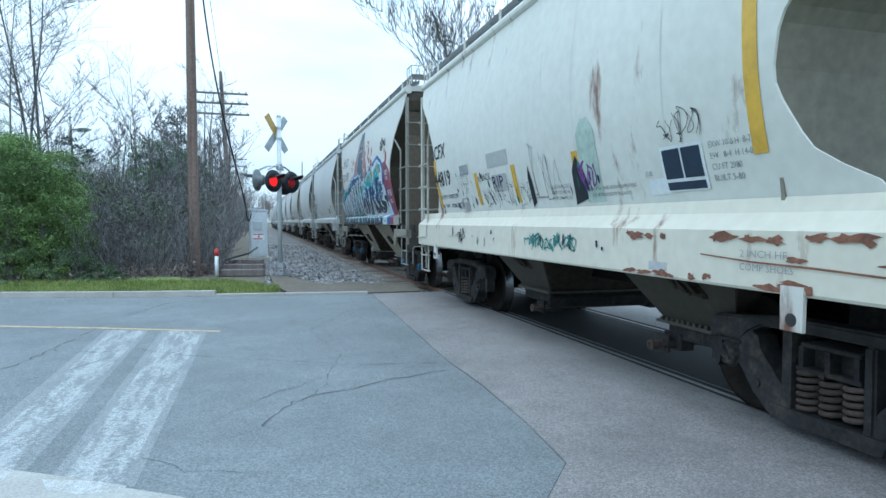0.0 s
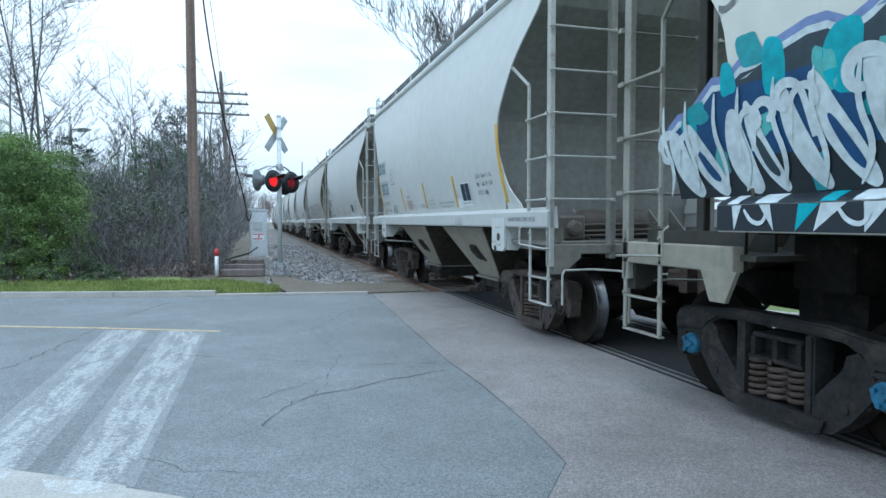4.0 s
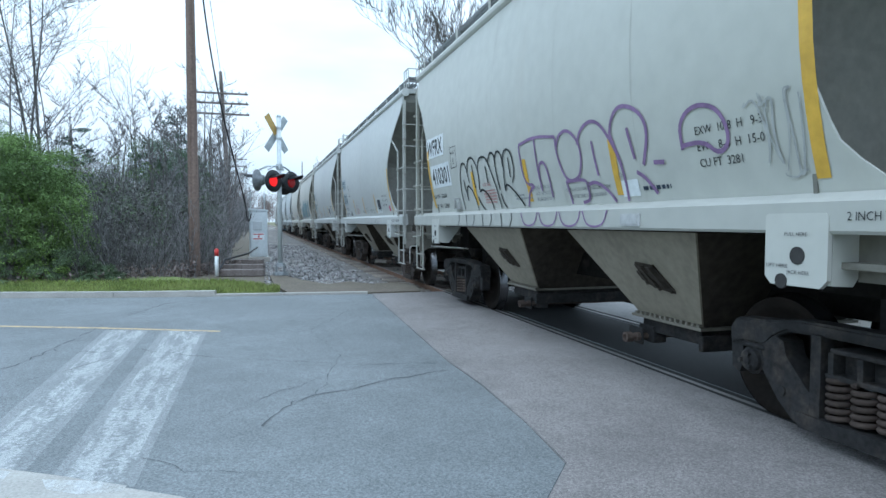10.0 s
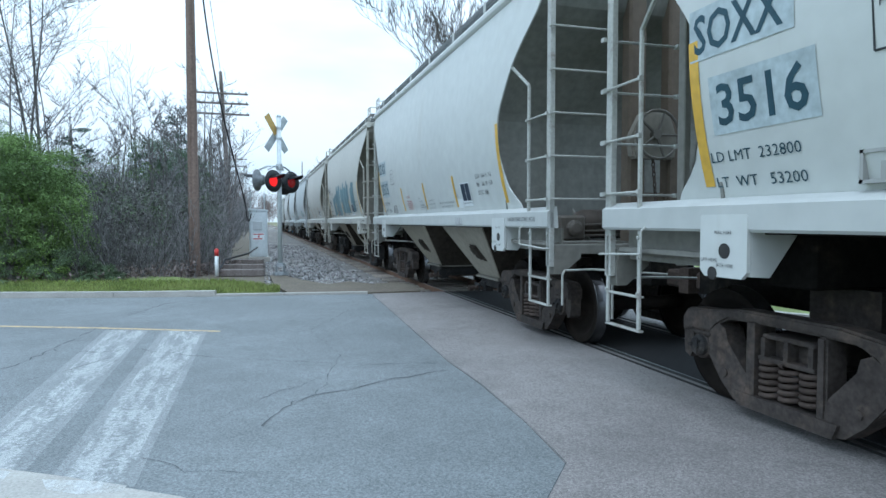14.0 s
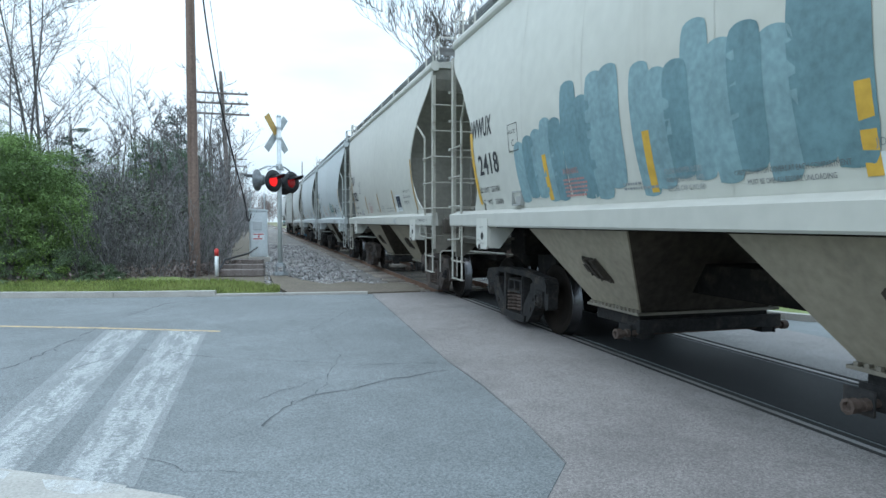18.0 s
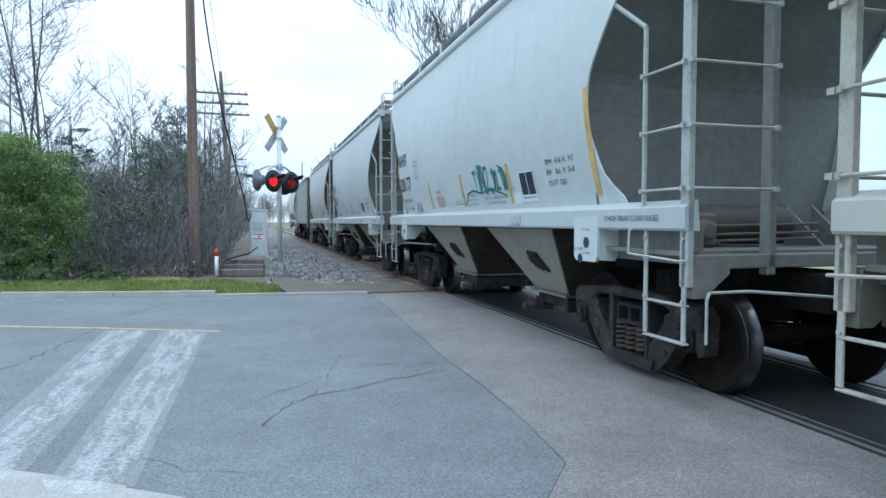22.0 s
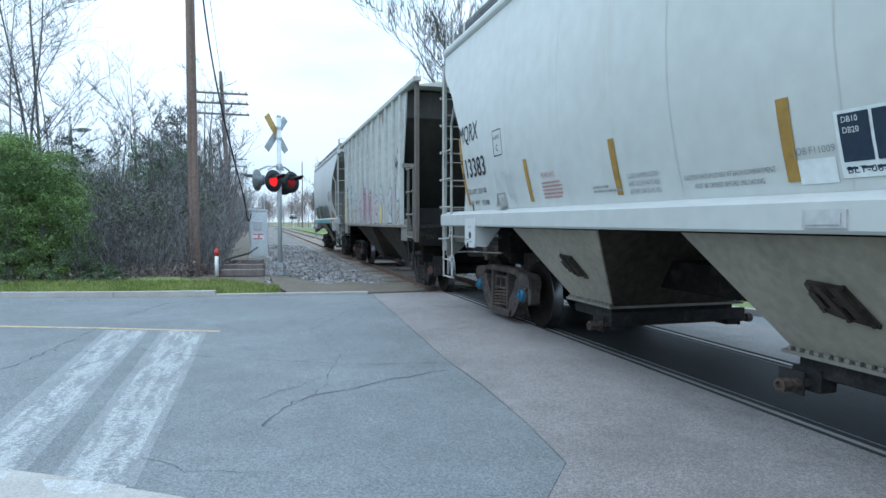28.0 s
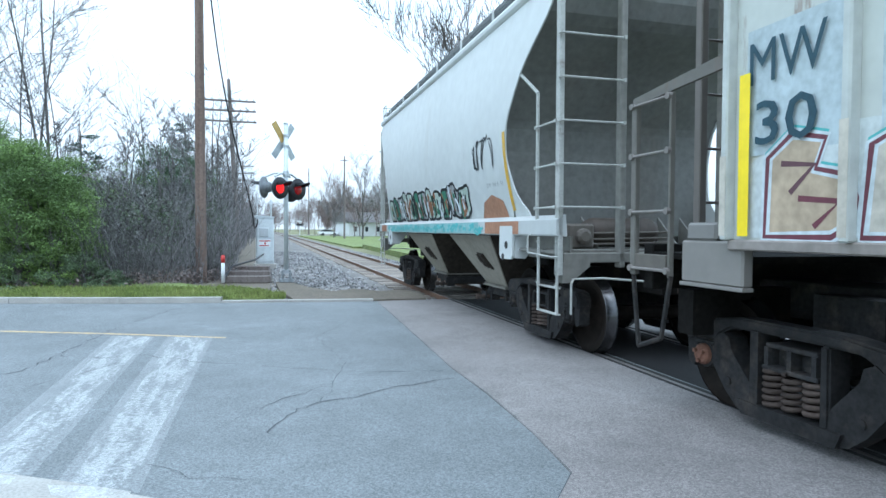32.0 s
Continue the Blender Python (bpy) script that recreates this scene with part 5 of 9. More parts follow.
def mural(car, y, z, width, height, letters, back, fills, line_mat, inner, seed, flat=None, label="", slant=0.15):
    """A sprayed piece: a soft background, bulging letter shapes with dark outlines, inner strokes and drips."""
    rnd = random.Random(seed)
    step = width / letters
    zmin = 1.74 if not flat else z - 0.02

    def clip(pts):
        return [(a, min(max(b, zmin), 4.3)) for a, b in pts]
    if back:
        out = []
        n = 40
        for i in range(n + 1):
            out.append((y + 0.2 - (width + 0.4) * i / n, z - 0.02))
        for i in range(n + 1):
            t = 1 - i / n
            out.append((y + 0.2 - (width + 0.4) * t, z + height * (0.96 + 0.16 * math.sin(t * 17 + seed) + 0.07 * rnd.uniform(-1, 1))))
        side_patch("spray_background", car, clip(out)[::-1], back, 0.0045, label + " background", flat)
    for i in range(letters):
        c = y - step * (i + 0.5)
        h = height * rnd.uniform(0.82, 1.02)
        shape = bubble(rnd, c, z + h / 2, step * 1.22, h)
        shape = clip([(a - (b - z) * slant, b) for a, b in shape])
        lift = 0.006 + 0.0012 * (i % 3)
        side_patch("spray_letter", car, shape, fills[i % len(fills)], lift, "", flat)
        verts, faces = [], []
        stroke(verts, faces, shape + shape[:2], 0.05, lift + 0.004, flat, False)
        raw("spray_outline", verts, faces, line_mat, car)
        for k in range(4):
            verts, faces = [], []
            for j in range(2):
                a0 = c + rnd.uniform(-0.3, 0.3) * step
                line = swirl(rnd, a0, a0 - step * rnd.uniform(-0.4, 0.4), z + h * rnd.uniform(0.1, 0.3), z + h * rnd.uniform(0.55, 0.85), 1, 12)
                line = clip([(a - (b - z) * slant, b) for a, b in line])
                stroke(verts, faces, line, rnd.uniform(0.05, 0.12), lift + 0.005 + 0.001 * k, flat)
            raw("spray_stroke", verts, faces, inner[(i + k) % len(inner)], car)


def strip(car, y, z0, z1, w=0.11, mat="stripe", flat=None):
    side_patch("reflective_strip", car, [(y, z0), (y - w, z0), (y - w, z1), (y, z1)], M[mat], 0.006, "", flat)


def markings(car, mark, number, load, light, ink="ink", strip_mat="stripe", plate=True, warning=True, panel=True, board=None, strips=True, lbs=""):
    """The usual stencils and strips of a covered hopper's near side."""
    if strips:
        for y, z0, z1 in ((4.36, 1.80, 2.86), (1.98, 1.79, 2.31), (0.0, 1.79, 2.31), (-2.0, 1.79, 2.31), (-4.22, 1.80, 2.86)):
            strip(car, y, z0, z1, 0.10, strip_mat)
    wide = len(number) > 4
    y_mark, y_num, w_mark, w_num = (4.33, 4.33, 0.66 if mark == "TILX" else 0.84, 1.03) if wide else (4.30, 4.10, 0.82, 0.77)
    if len(number) == 5:
        y_mark, y_num, w_mark, w_num = 4.52, 4.40, 0.92, 0.96
    if board:
        if wide:
            y_num, w_mark = 4.12, 0.98
        side_patch("stencil_board", car, rect(y_mark + 0.05, 2.71, w_mark + 0.13, 0.37), board, 0.0048, "pale repainted patch")
        side_patch("stencil_board", car, rect(y_num + 0.07, 2.16, w_num + 0.14, 0.41), board, 0.0048, "pale repainted patch")
    words(car, mark, y_mark, 2.76, 0.27, ink, w_mark, bold=0.006)
    words(car, number, y_num, 2.225, 0.28, ink, w_num, bold=0.006)
    if load:
        words(car, "LD LMT  " + load + lbs, 4.24, 1.97, 0.075, ink, 0.80 + 0.06 * len(lbs))
        words(car, "LT  WT   " + light + lbs, 4.23, 1.79, 0.075, ink, 0.80 + 0.06 * len(lbs))
    if plate:
        fr = rect(2.90, 2.44, 0.30, 0.34)
        verts, faces = [], []
        stroke(verts, faces, fr + fr[:1], 0.014, 0.006, None, False)
        raw("plate_box", verts, faces, M["ink"], car)
        words(car, "PLATE", 2.86, 2.66, 0.05, "ink", 0.2)
        words(car, "C", 2.79, 2.50, 0.085, "ink", 0.07)
    box_bm = bmesh.new()
    x = smooth_flank(1.85)
    for y0, z0, w, h, lift in ((3.06, 1.75, 0.30, 0.022, 0.03), (3.06, 1.92, 0.30, 0.02, 0.03), (3.06, 1.75, 0.022, 0.19, 0.03), (2.78, 1.75, 0.022, 0.19, 0.03), (2.94, 1.77, 0.12, 0.10, 0.02)):
        prism(box_bm, rect(y0, z0, w, h), -(x + lift), -x + 0.02, "x")
    ob = part("card_holder", box_bm, M["paint"], car, "small route card holder")
    ob.color = (0.30, 0.30, 0.29, 1)
    if warning:
        words(car, "WARNING", 1.54, 2.05, 0.062, "ink_red", 0.34)
        bars(car, 1.56, 1.98, [0.46, 0.50, 0.50, 0.48, 0.44], 0.022, "ink_red", seed=3)
    bars(car, 0.42, 1.87, [0.30, 0.52], 0.022, "ink_faint", seed=4)
    for i, line in enumerate(("CLOSE HOPPER SLIDES", "AND ROOF HATCHES", "BEFORE CAR IS MOVED")):
        words(car, line, -0.22, 1.93 - 0.07 * i, 0.042, "ink_faint", 0.46)
    for line, z, w in (("CAUTION HATCH COVERS AT EACH COMPARTMENT", 1.865, 0.92), ("MUST BE OPENED BEFORE UNLOADING", 1.795, 0.70)):
        words(car, line, -1.0 - (0.92 - w) / 2, z, 0.036, "ink_grey", w)
    side_patch("job_card", car, rect(-2.10, 1.77, 0.27, 0.15), M["panel_white"], 0.0055, "small white card")
    words(car, "JOB", -2.08, 1.95, 0.045, "ink_faint", 0.1)
    if panel:
        side_patch("test_panel", car, rect(-2.40, 1.79, 0.45, 0.38), M["panel_white"], 0.0065, "white panel with two dark squares")
        side_patch("panel_square", car, rect(-2.425, 1.88, 0.19, 0.27), M["panel_blue"], 0.0085)
        side_patch("panel_square", car, rect(-2.635, 1.88, 0.19, 0.27), M["panel_blue"], 0.0085)
        bars(car, -2.43, 1.815, [0.39], 0.035, "panel_blue", seed=6)
        for i, line in enumerate(("EXW  10-8  H   9-3", "EW    8-6  H  15-0", "CU FT  3281")):
            words(car, line, -3.22, 2.19 - 0.12 * i, 0.062, "ink", 0.44 if i == 2 else 0.66)
    sill_print(car)


def sill_print(car):
    words(car, "2 INCH TREAD COND SHOES", -4.52, 1.545, 0.05, "ink", 0.85, flat=1.56)
    for e in (-1, 1):
        top = PAD[e][1] - 0.16
        for line, dy, z in (("PULL HERE", 0.0, 1.45), ("LIFT HERE", 0.14, 1.25), ("JACK HERE", -0.02, 1.215)):
            words(car, line, top + dy, z, 0.024, "ink", 0.17, flat=1.566)
    sill_extras(car)


def sill_extras(car):
    """A placard holder on the sill and faint stencils on the bays."""
    bm = bmesh.new()
    prism(bm, rect(-2.22, 1.50, 0.30, 0.11), -1.575, -1.55, "x")
    prism(bm, rect(-2.25, 1.52, 0.24, 0.07), -1.582, -1.55, "x")
    ob = part("placard_holder", bm, M["grimy"], car)
    ob.color = (0.4, 0.4, 0.4, 1)


# ---- the ribbed car ----
RS, RE = 4.95, 6.10     # half the length of its side, and of its frame
RF = 4.66               # reach of its side towards the front


def ribbed_car(label, colour):
    """A covered hopper with flat sides, outside posts and open ends."""
    car = thing("ribbed_hopper_car", Matrix(), label, "freight car", "cars of the moving freight train")

    def own(name, bm, material, lab="", tone=None, under=None):
        bmesh.ops.recalc_face_normals(bm, faces=bm.faces[:])
        ob = part(name, bm, M[material], under or car, lab)
        ob.color = (*(tone or colour), 1)
        return ob
    bm = bmesh.new()
    for s in (-1, 1):
        x0, x1 = sorted((s * 1.47, s * 1.50))
        prism(bm, [(-RF, 1.47), (RS, 1.47), (RS, 2.9), (RS + 0.38, 4.0), (RS + 0.42, 4.55), (-RF - 0.42, 4.55), (-RF - 0.30, 4.0), (-RF, 2.85)], x0, x1, "x")
    own("body", bm, "paint_rusty", "flat grey side sheets with rust")
    bm = bmesh.new()
    box(bm, -0.045, 0.045, -0.032, 0.032, 1.47, 4.5, 0.012)
    rib_me = None
    for s in (-1, 1):
        for i in range(11):
            y = (-4.62, -3.80)[i] if i < 2 else -4.88 + 0.976 * i + 0.06
            if rib_me is None:
                ob = own("rib", bm, "rib_paint", "rust-streaked steel side post", (0.47, 0.485, 0.465))
                rib_me = ob.data
            else:
                ob = fasten("rib", rib_me, car)
                ob.color = (0.47, 0.485, 0.465, 1)
            ob.location = (1.535 * s, y, 0)
    for s in (-1, 1):
        bm = bmesh.new()
        x0, x1 = sorted((s * 1.42, s * 1.585))
        box(bm, x0, x1, -RE - 0.02, RE + 0.02, 4.48, 4.60, 0.02)
        own("roof_rail", bm, "rib_paint", "rusty roof rail")
        bm = bmesh.new()
        x0, x1 = sorted((s * 1.40, s * 1.53))
        box(bm, x0, x1, -RS, RS, 1.40, 1.475, 0.01)
        own("side_sill", bm, "grimy", "", (0.25, 0.22, 0.2))
    bm = bmesh.new()
    prism(bm, [(-1.5, 4.55), (-0.8, 4.66), (0.8, 4.66), (1.5, 4.55)], -RS - 0.45, RS + 0.45, "y")
    own("roof", bm, "paint")
    bm = bmesh.new()
    for k in range(4):
        box(bm, -0.4 + 0.22 * k, -0.28 + 0.22 * k, -RE, RE, 4.80, 4.83)
    for i in range(9):
        y = -RS + 2 * RS * i / 8
        box(bm, -0.42, 0.42, y - 0.03, y + 0.03, 4.64, 4.80)
    own("running_board", bm, "grimy", "", (0.25, 0.23, 0.22))
    bm = bmesh.new()
    box(bm, -0.3, 0.3, -RE - 0.1, RE + 0.1, 0.78, 1.1, 0.01)
    box(bm, -1.4, 1.4, -RS + 0.3, RS - 0.3, 1.40, 1.46)
    own("centre_sill", bm, "iron", "dark steel underframe")
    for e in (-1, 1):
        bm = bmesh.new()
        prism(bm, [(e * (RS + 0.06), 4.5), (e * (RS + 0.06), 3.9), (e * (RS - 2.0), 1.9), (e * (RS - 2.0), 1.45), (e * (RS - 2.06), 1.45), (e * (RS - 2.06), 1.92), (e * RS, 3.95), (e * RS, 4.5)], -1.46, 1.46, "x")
        # near-black colour puts the open cavity's shade on the sheet
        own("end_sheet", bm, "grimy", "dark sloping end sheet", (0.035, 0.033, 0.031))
        bm = bmesh.new()
        t = [(sx * 1.44, e * y - 0.37, 1.45) for sx, y in ((-1, 0.45), (1, 0.45), (1, 3.42), (-1, 3.42))]
        b = [(sx * 0.8, e * y - 0.37, 0.42) for sx, y in ((-1, 1.45), (1, 1.45), (1, 2.20), (-1, 2.20))]
        vt, vb = [bm.verts.new(p) for p in t], [bm.verts.new(p) for p in b]
        for i in range(4):
            bm.faces.new((vt[i], vt[(i + 1) % 4], vb[(i + 1) % 4], vb[i]))
        bm.faces.new(vb)
        bm.faces.new(vt)
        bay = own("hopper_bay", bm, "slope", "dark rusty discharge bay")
        bm = bmesh.new()
        box(bm, -0.85, 0.85, min(e * 1.35, e * 2.25) - 0.37, max(e * 1.35, e * 2.25) - 0.37, 0.33, 0.44, 0.01)
        rod(bm, (-1.0, e * 1.6 - 0.37, 0.36), (1.0, e * 1.6 - 0.37, 0.36), 0.04, 8)
        own("outlet_gate", bm, "iron", "", None, bay)
        bm = bmesh.new()
        y0, y1 = sorted((e * (RE - 0.14), e * RE))
        box(bm, -1.45, 1.45, y0, y1, 1.02, 1.42, 0.01)
        y0, y1 = sorted((e * (RS - 0.1), e * (RE - 0.14)))
        box(bm, -1.45, 1.45, y0, y1, 1.30, 1.35)
        y0, y1 = sorted((e * (RE - 0.5), e * (RE - 0.3)))
        box(bm, -1.3, 1.3, y0, y1, 0.66, 1.04)
        # platform colour carries the shade of the open end
        own("end_platform", bm, "under", "end platform blackened for the shade around it")
        for s in (-1, 1):
            near, far, inner = (5.20, 5.72, 4.44) if e < 0 else (5.63, 6.13, 4.80)
            top = 2.74 if e < 0 else 2.68
            x0, x1 = sorted((s * 1.40, s * 1.50))
            bm = bmesh.new()
            y0, y1 = sorted((e * (inner + 0.02), e * (inner + 0.70)))
            box(bm, x0, x1, y0, y1, 1.13, 1.46, 0.015)
            box(bm, min(x0, s * 1.30), max(x1, s * 1.53), y0, y1 + 0.02, 1.10, 1.13, 0.004)
            own("end_plate", bm, "paint_rusty", "pale rust-streaked corner plate", (0.20, 0.185, 0.17))
            bm = bmesh.new()
            y0, y1 = sorted((e * (inner + 0.30), e * (inner + 0.64)))
            box(bm, x0, x1, y0, y1, 1.46, 1.60, 0.02)
            own("step_box", bm, "paint_rusty", "pale steel box on the corner plate", (0.18, 0.17, 0.16))
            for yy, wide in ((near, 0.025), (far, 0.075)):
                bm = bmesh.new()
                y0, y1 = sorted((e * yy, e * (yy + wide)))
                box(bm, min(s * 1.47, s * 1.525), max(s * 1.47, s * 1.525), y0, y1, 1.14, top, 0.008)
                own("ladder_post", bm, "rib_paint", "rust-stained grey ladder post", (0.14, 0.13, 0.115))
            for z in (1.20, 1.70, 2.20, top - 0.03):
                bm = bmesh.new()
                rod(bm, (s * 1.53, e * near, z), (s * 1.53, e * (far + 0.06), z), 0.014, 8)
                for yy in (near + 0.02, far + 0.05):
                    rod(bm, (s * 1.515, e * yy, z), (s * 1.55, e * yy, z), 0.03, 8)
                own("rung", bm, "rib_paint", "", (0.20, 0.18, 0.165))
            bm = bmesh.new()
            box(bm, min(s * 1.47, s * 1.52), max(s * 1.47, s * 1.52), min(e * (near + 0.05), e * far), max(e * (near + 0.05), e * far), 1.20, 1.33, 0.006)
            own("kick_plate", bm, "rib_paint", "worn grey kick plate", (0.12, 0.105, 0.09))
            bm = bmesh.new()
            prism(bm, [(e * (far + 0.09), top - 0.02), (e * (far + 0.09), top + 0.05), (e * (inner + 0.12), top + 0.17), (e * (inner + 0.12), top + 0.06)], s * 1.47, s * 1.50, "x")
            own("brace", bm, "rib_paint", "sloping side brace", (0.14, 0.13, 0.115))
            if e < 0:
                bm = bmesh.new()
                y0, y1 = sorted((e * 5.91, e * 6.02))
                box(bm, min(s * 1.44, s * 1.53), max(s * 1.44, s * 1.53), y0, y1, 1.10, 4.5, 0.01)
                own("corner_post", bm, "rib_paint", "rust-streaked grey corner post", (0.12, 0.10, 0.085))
            bm = bmesh.new()
            pipe(bm, [(s * 1.5, e * near, 1.16), (s * 1.5, e * (near + 0.12), 0.62), (s * 1.5, e * (far - 0.05), 0.50), (s * 1.5, e * (far + 0.05), 1.16)], 0.022)
            own("stirrup_step", bm, "iron", "dark bent stirrup step")
            bm = bmesh.new()
            x0, x1 = sorted((s * 0.86, s * 0.94))
            y0, y1 = sorted((e * RE, e * (RE - 0.09)))
            box(bm, x0, x1, y0, y1, 1.0, 4.62, 0.01)
            own("end_post", bm, "paint_rusty", "", (0.16, 0.14, 0.125))
            for z in (1.8, 2.3, 2.8, 3.3, 3.8, 4.3):
                bm = bmesh.new()
                rod(bm, (s * 0.9, e * (RE + 0.02), z), (s * 0.35, e * (RE + 0.02), z), 0.014, 6)
                own("rung", bm, "paint_rusty", "", (0.2, 0.17, 0.15))
            bm = bmesh.new()
            x0, x1 = sorted((s * 0.31, s * 0.37))
            box(bm, x0, x1, y0, y1, 1.0, 4.62, 0.008)
            own("end_post", bm, "paint_rusty", "", (0.16, 0.14, 0.125))
        ob = share("coup_%d" % e, "coupler", lambda: coupler_mesh(e), M["rust_iron"], car)
        ob.location = (0, e * (RE - HL - 0.05), 0)
        truck(car, e * 4.82, "iron")
        for a in (-0.889, 0.889):
            wheelset(car, e * 4.82 + a, "rust_orange")
    return car


M["rust_dark"] = shade("dark_rust_blister", (0.055, 0.038, 0.034), 0.9, vary=0.4, grain=30, stain=6, bump=0.3)
M["rust_orange"] = shade("rusted_bearing_cap", (0.15, 0.07, 0.045), 0.85, vary=0.3, grain=25, stain=5)

# ---- the train, front to rear ----
GREY, WARM, COOL, DULL = (0.525, 0.535, 0.52), (0.52, 0.51, 0.465), (0.515, 0.55, 0.555), (0.46, 0.46, 0.425)
first = 4.72 + 13.0 * SPEED      # place of the sixth car's middle at the start
CARS = []


def place(car, k, shift=0.0):
    CARS.append((car, first + (k - 5) * PITCH + shift))
    return car


teal, navy, white = spray("spray_teal", (0.03, 0.27, 0.31)), spray("spray_navy", (0.012, 0.025, 0.08)), spray("spray_white", (0.52, 0.57, 0.60))
blue, red, wine = spray("spray_blue", (0.03, 0.12, 0.33)), spray("spray_red", (0.30, 0.075, 0.08)), spray("spray_wine", (0.22, 0.05, 0.08))
black, purple, pink = spray("spray_black", (0.014, 0.018, 0.022)), spray("spray_purple", (0.16, 0.05, 0.22)), spray("spray_pink", (0.40, 0.20, 0.24))
cream, rusty, aqua = spray("spray_cream", (0.46, 0.42, 0.36)), spray("spray_rust", (0.28, 0.13, 0.07)), spray("spray_aqua", (0.10, 0.38, 0.38))
green, grey, mint = spray("spray_green", (0.05, 0.20, 0.13)), spray("spray_grey", (0.30, 0.31, 0.31)), spray("spray_mint", (0.40, 0.48, 0.42))
tagteal, buff = spray("spray_tag_teal", (0.025, 0.16, 0.155)), spray("spray_buff_blue", (0.135, 0.225, 0.255))
yellow = spray("spray_yellow", (0.50, 0.36, 0.08))

# a cream car with a deep sill, rust and scrawls
c = place(rounded_car("cream white covered hopper car with a deep rusty sill and scrawls", (0.63, 0.615, 0.565), paint="paint_rusty", deep=0.38, trucks=3.85, forward=0.3, ends=0.36, dirt=(1.35, 1.27, 1.08)), 0, -0.4)
markings(c, "ACFX", "44819", "206000", "57000", plate=False, warning=False, panel=False, strips=False, lbs=" LBS")
for y, z0, z1 in ((4.34, 1.80, 2.75), (2.25, 1.80, 2.33), (0.80, 1.80, 2.33), (-0.85, 1.80, 2.33), (-3.34, 2.02, 3.2)):
    strip(c, y, z0, z1, 0.13)
side_patch("test_panel", c, rect(-2.33, 1.79, 0.52, 0.40), M["panel_white"], 0.0065, "white panel with two dark squares")
side_patch("panel_square", c, rect(-2.36, 1.90, 0.22, 0.26), M["panel_blue"], 0.0085)
side_patch("panel_square", c, rect(-2.60, 1.90, 0.22, 0.26), M["panel_blue"], 0.0085)
side_patch("panel_square", c, rect(-2.36, 1.80, 0.46, 0.07), M["panel_blue"], 0.0085)
for i, line in enumerate(("EXW 10-8 H  8-7", "EW   8-4  H 14-8", "CU FT 2980", "BUILT 5-80")):
    words(c, line, -2.92, 2.12 - 0.09 * i, 0.05, "ink_faint", 0.3 if i > 1 else 0.42)
tag_scrawl(c, 2.0, 1.80, 1.7, 0.28, black, 0.006, 14, 21, label="black drawn scrawls")
tag_scrawl(c, 3.1, 2.05, 0.5, 0.3, black, 0.006, 4, 22)
tag_scrawl(c, 0.15, 1.80, 0.7, 0.75, black, 0.006, 3, 23)
tag_scrawl(c, -0.95, 1.90, 0.3, 0.3, purple, 0.02, 3, 24)
tag_scrawl(c, -2.40, 2.25, 0.5, 0.22, black, 0.008, 6, 25)
words(c, "206000", 3.2, 1.30, 0.05, "ink_faint", 0.3, flat=1.58, lift=0.009)
tag_scrawl(c, 0.3, 1.25, 1.25, 0.13, tagteal, 0.02, 10, 26, flat=1.58, label="dark green sprayed scrawl", lift=0.006)
tag_scrawl(c, 3.0, 1.28, 0.3, 0.12, black, 0.015, 3, 27, flat=1.58, lift=0.006)
for y, w in ((0.35, 0.13), (-0.75, 0.30)):
    side_patch("spray_shape", c, [(y, 1.72), (y - w * 0.9, 1.78), (y - w, 2.05), (y - w * 0.6, 2.28), (y - w * 0.2, 2.12)][::-1], black, 0.008)
side_patch("paint_patch", c, rect(2.9, 2.34, 0.42, 0.17), grey, 0.005, "grey painted-over patch")
side_patch("paint_patch", c, [(-1.0, 1.74), (-1.35, 1.74), (-1.36, 2.5), (-1.25, 2.66), (-1.1, 2.66), (-1.0, 2.5)], mint, 0.005, "pale green painted-over patch")
for text, y, z, size, w, mat in (("BACK", 1.93, 2.18, 0.11, 0.36, "ink"), ("RIP", 1.52, 2.04, 0.18, 0.40, "ink_purple"), ("RIP", 2.98, 1.20, 0.15, 0.20, "ink"), ("ACF", 3.55, 1.27, 0.05, 0.22, "ink_faint")):
    words(c, text, y, z, size, mat, w, flat=1.58 if z < 1.5 else None, lift=0.009)
crown = [(a + 1.15, b - 0.24) for a, b in ((1.66, 2.42), (1.72, 2.62), (1.63, 2.52), (1.60, 2.66), (1.54, 2.52), (1.50, 2.66), (1.46, 2.50), (1.38, 2.60), (1.44, 2.42), (1.66, 2.42))]
verts, faces = [], []
stroke(verts, faces, crown, 0.006, 0.008, None, False)
raw("spray_scrawl", verts, faces, black, c, "small drawn crown")
rnd = random.Random(41)
for i in range(46):
    y, z = rnd.uniform(3.4, -1.6), rnd.choice((rnd.uniform(1.78, 2.3), rnd.uniform(1.78, 2.0), rnd.uniform(1.15, 1.42)))
    w, h = rnd.uniform(0.006, 0.026), rnd.uniform(0.01, 0.08)
    pts = [(y + w * math.cos(a) * rnd.uniform(0.7, 1.2), z + h * math.sin(a) * rnd.uniform(0.8, 1.2)) for a in (-k * 2 * math.pi / 12 for k in range(12))]
    side_patch("paint_spot", c, [(a, min(b, 1.46) if z < 1.5 else max(b, 1.74)) for a, b in pts], rnd.choice((navy, black, tagteal)), 0.0085 + 0.00012 * i, "", 1.58 if z < 1.5 else None)
side_patch("paint_patch", c, rect(1.64, 2.36, 0.78, 0.22), M["ink_buff"], 0.005, "grey painted-over patch")
side_patch("paint_patch", c, rect(1.52, 1.98, 0.52, 0.26), M["ink_buff"], 0.005, "grey painted-over patch")
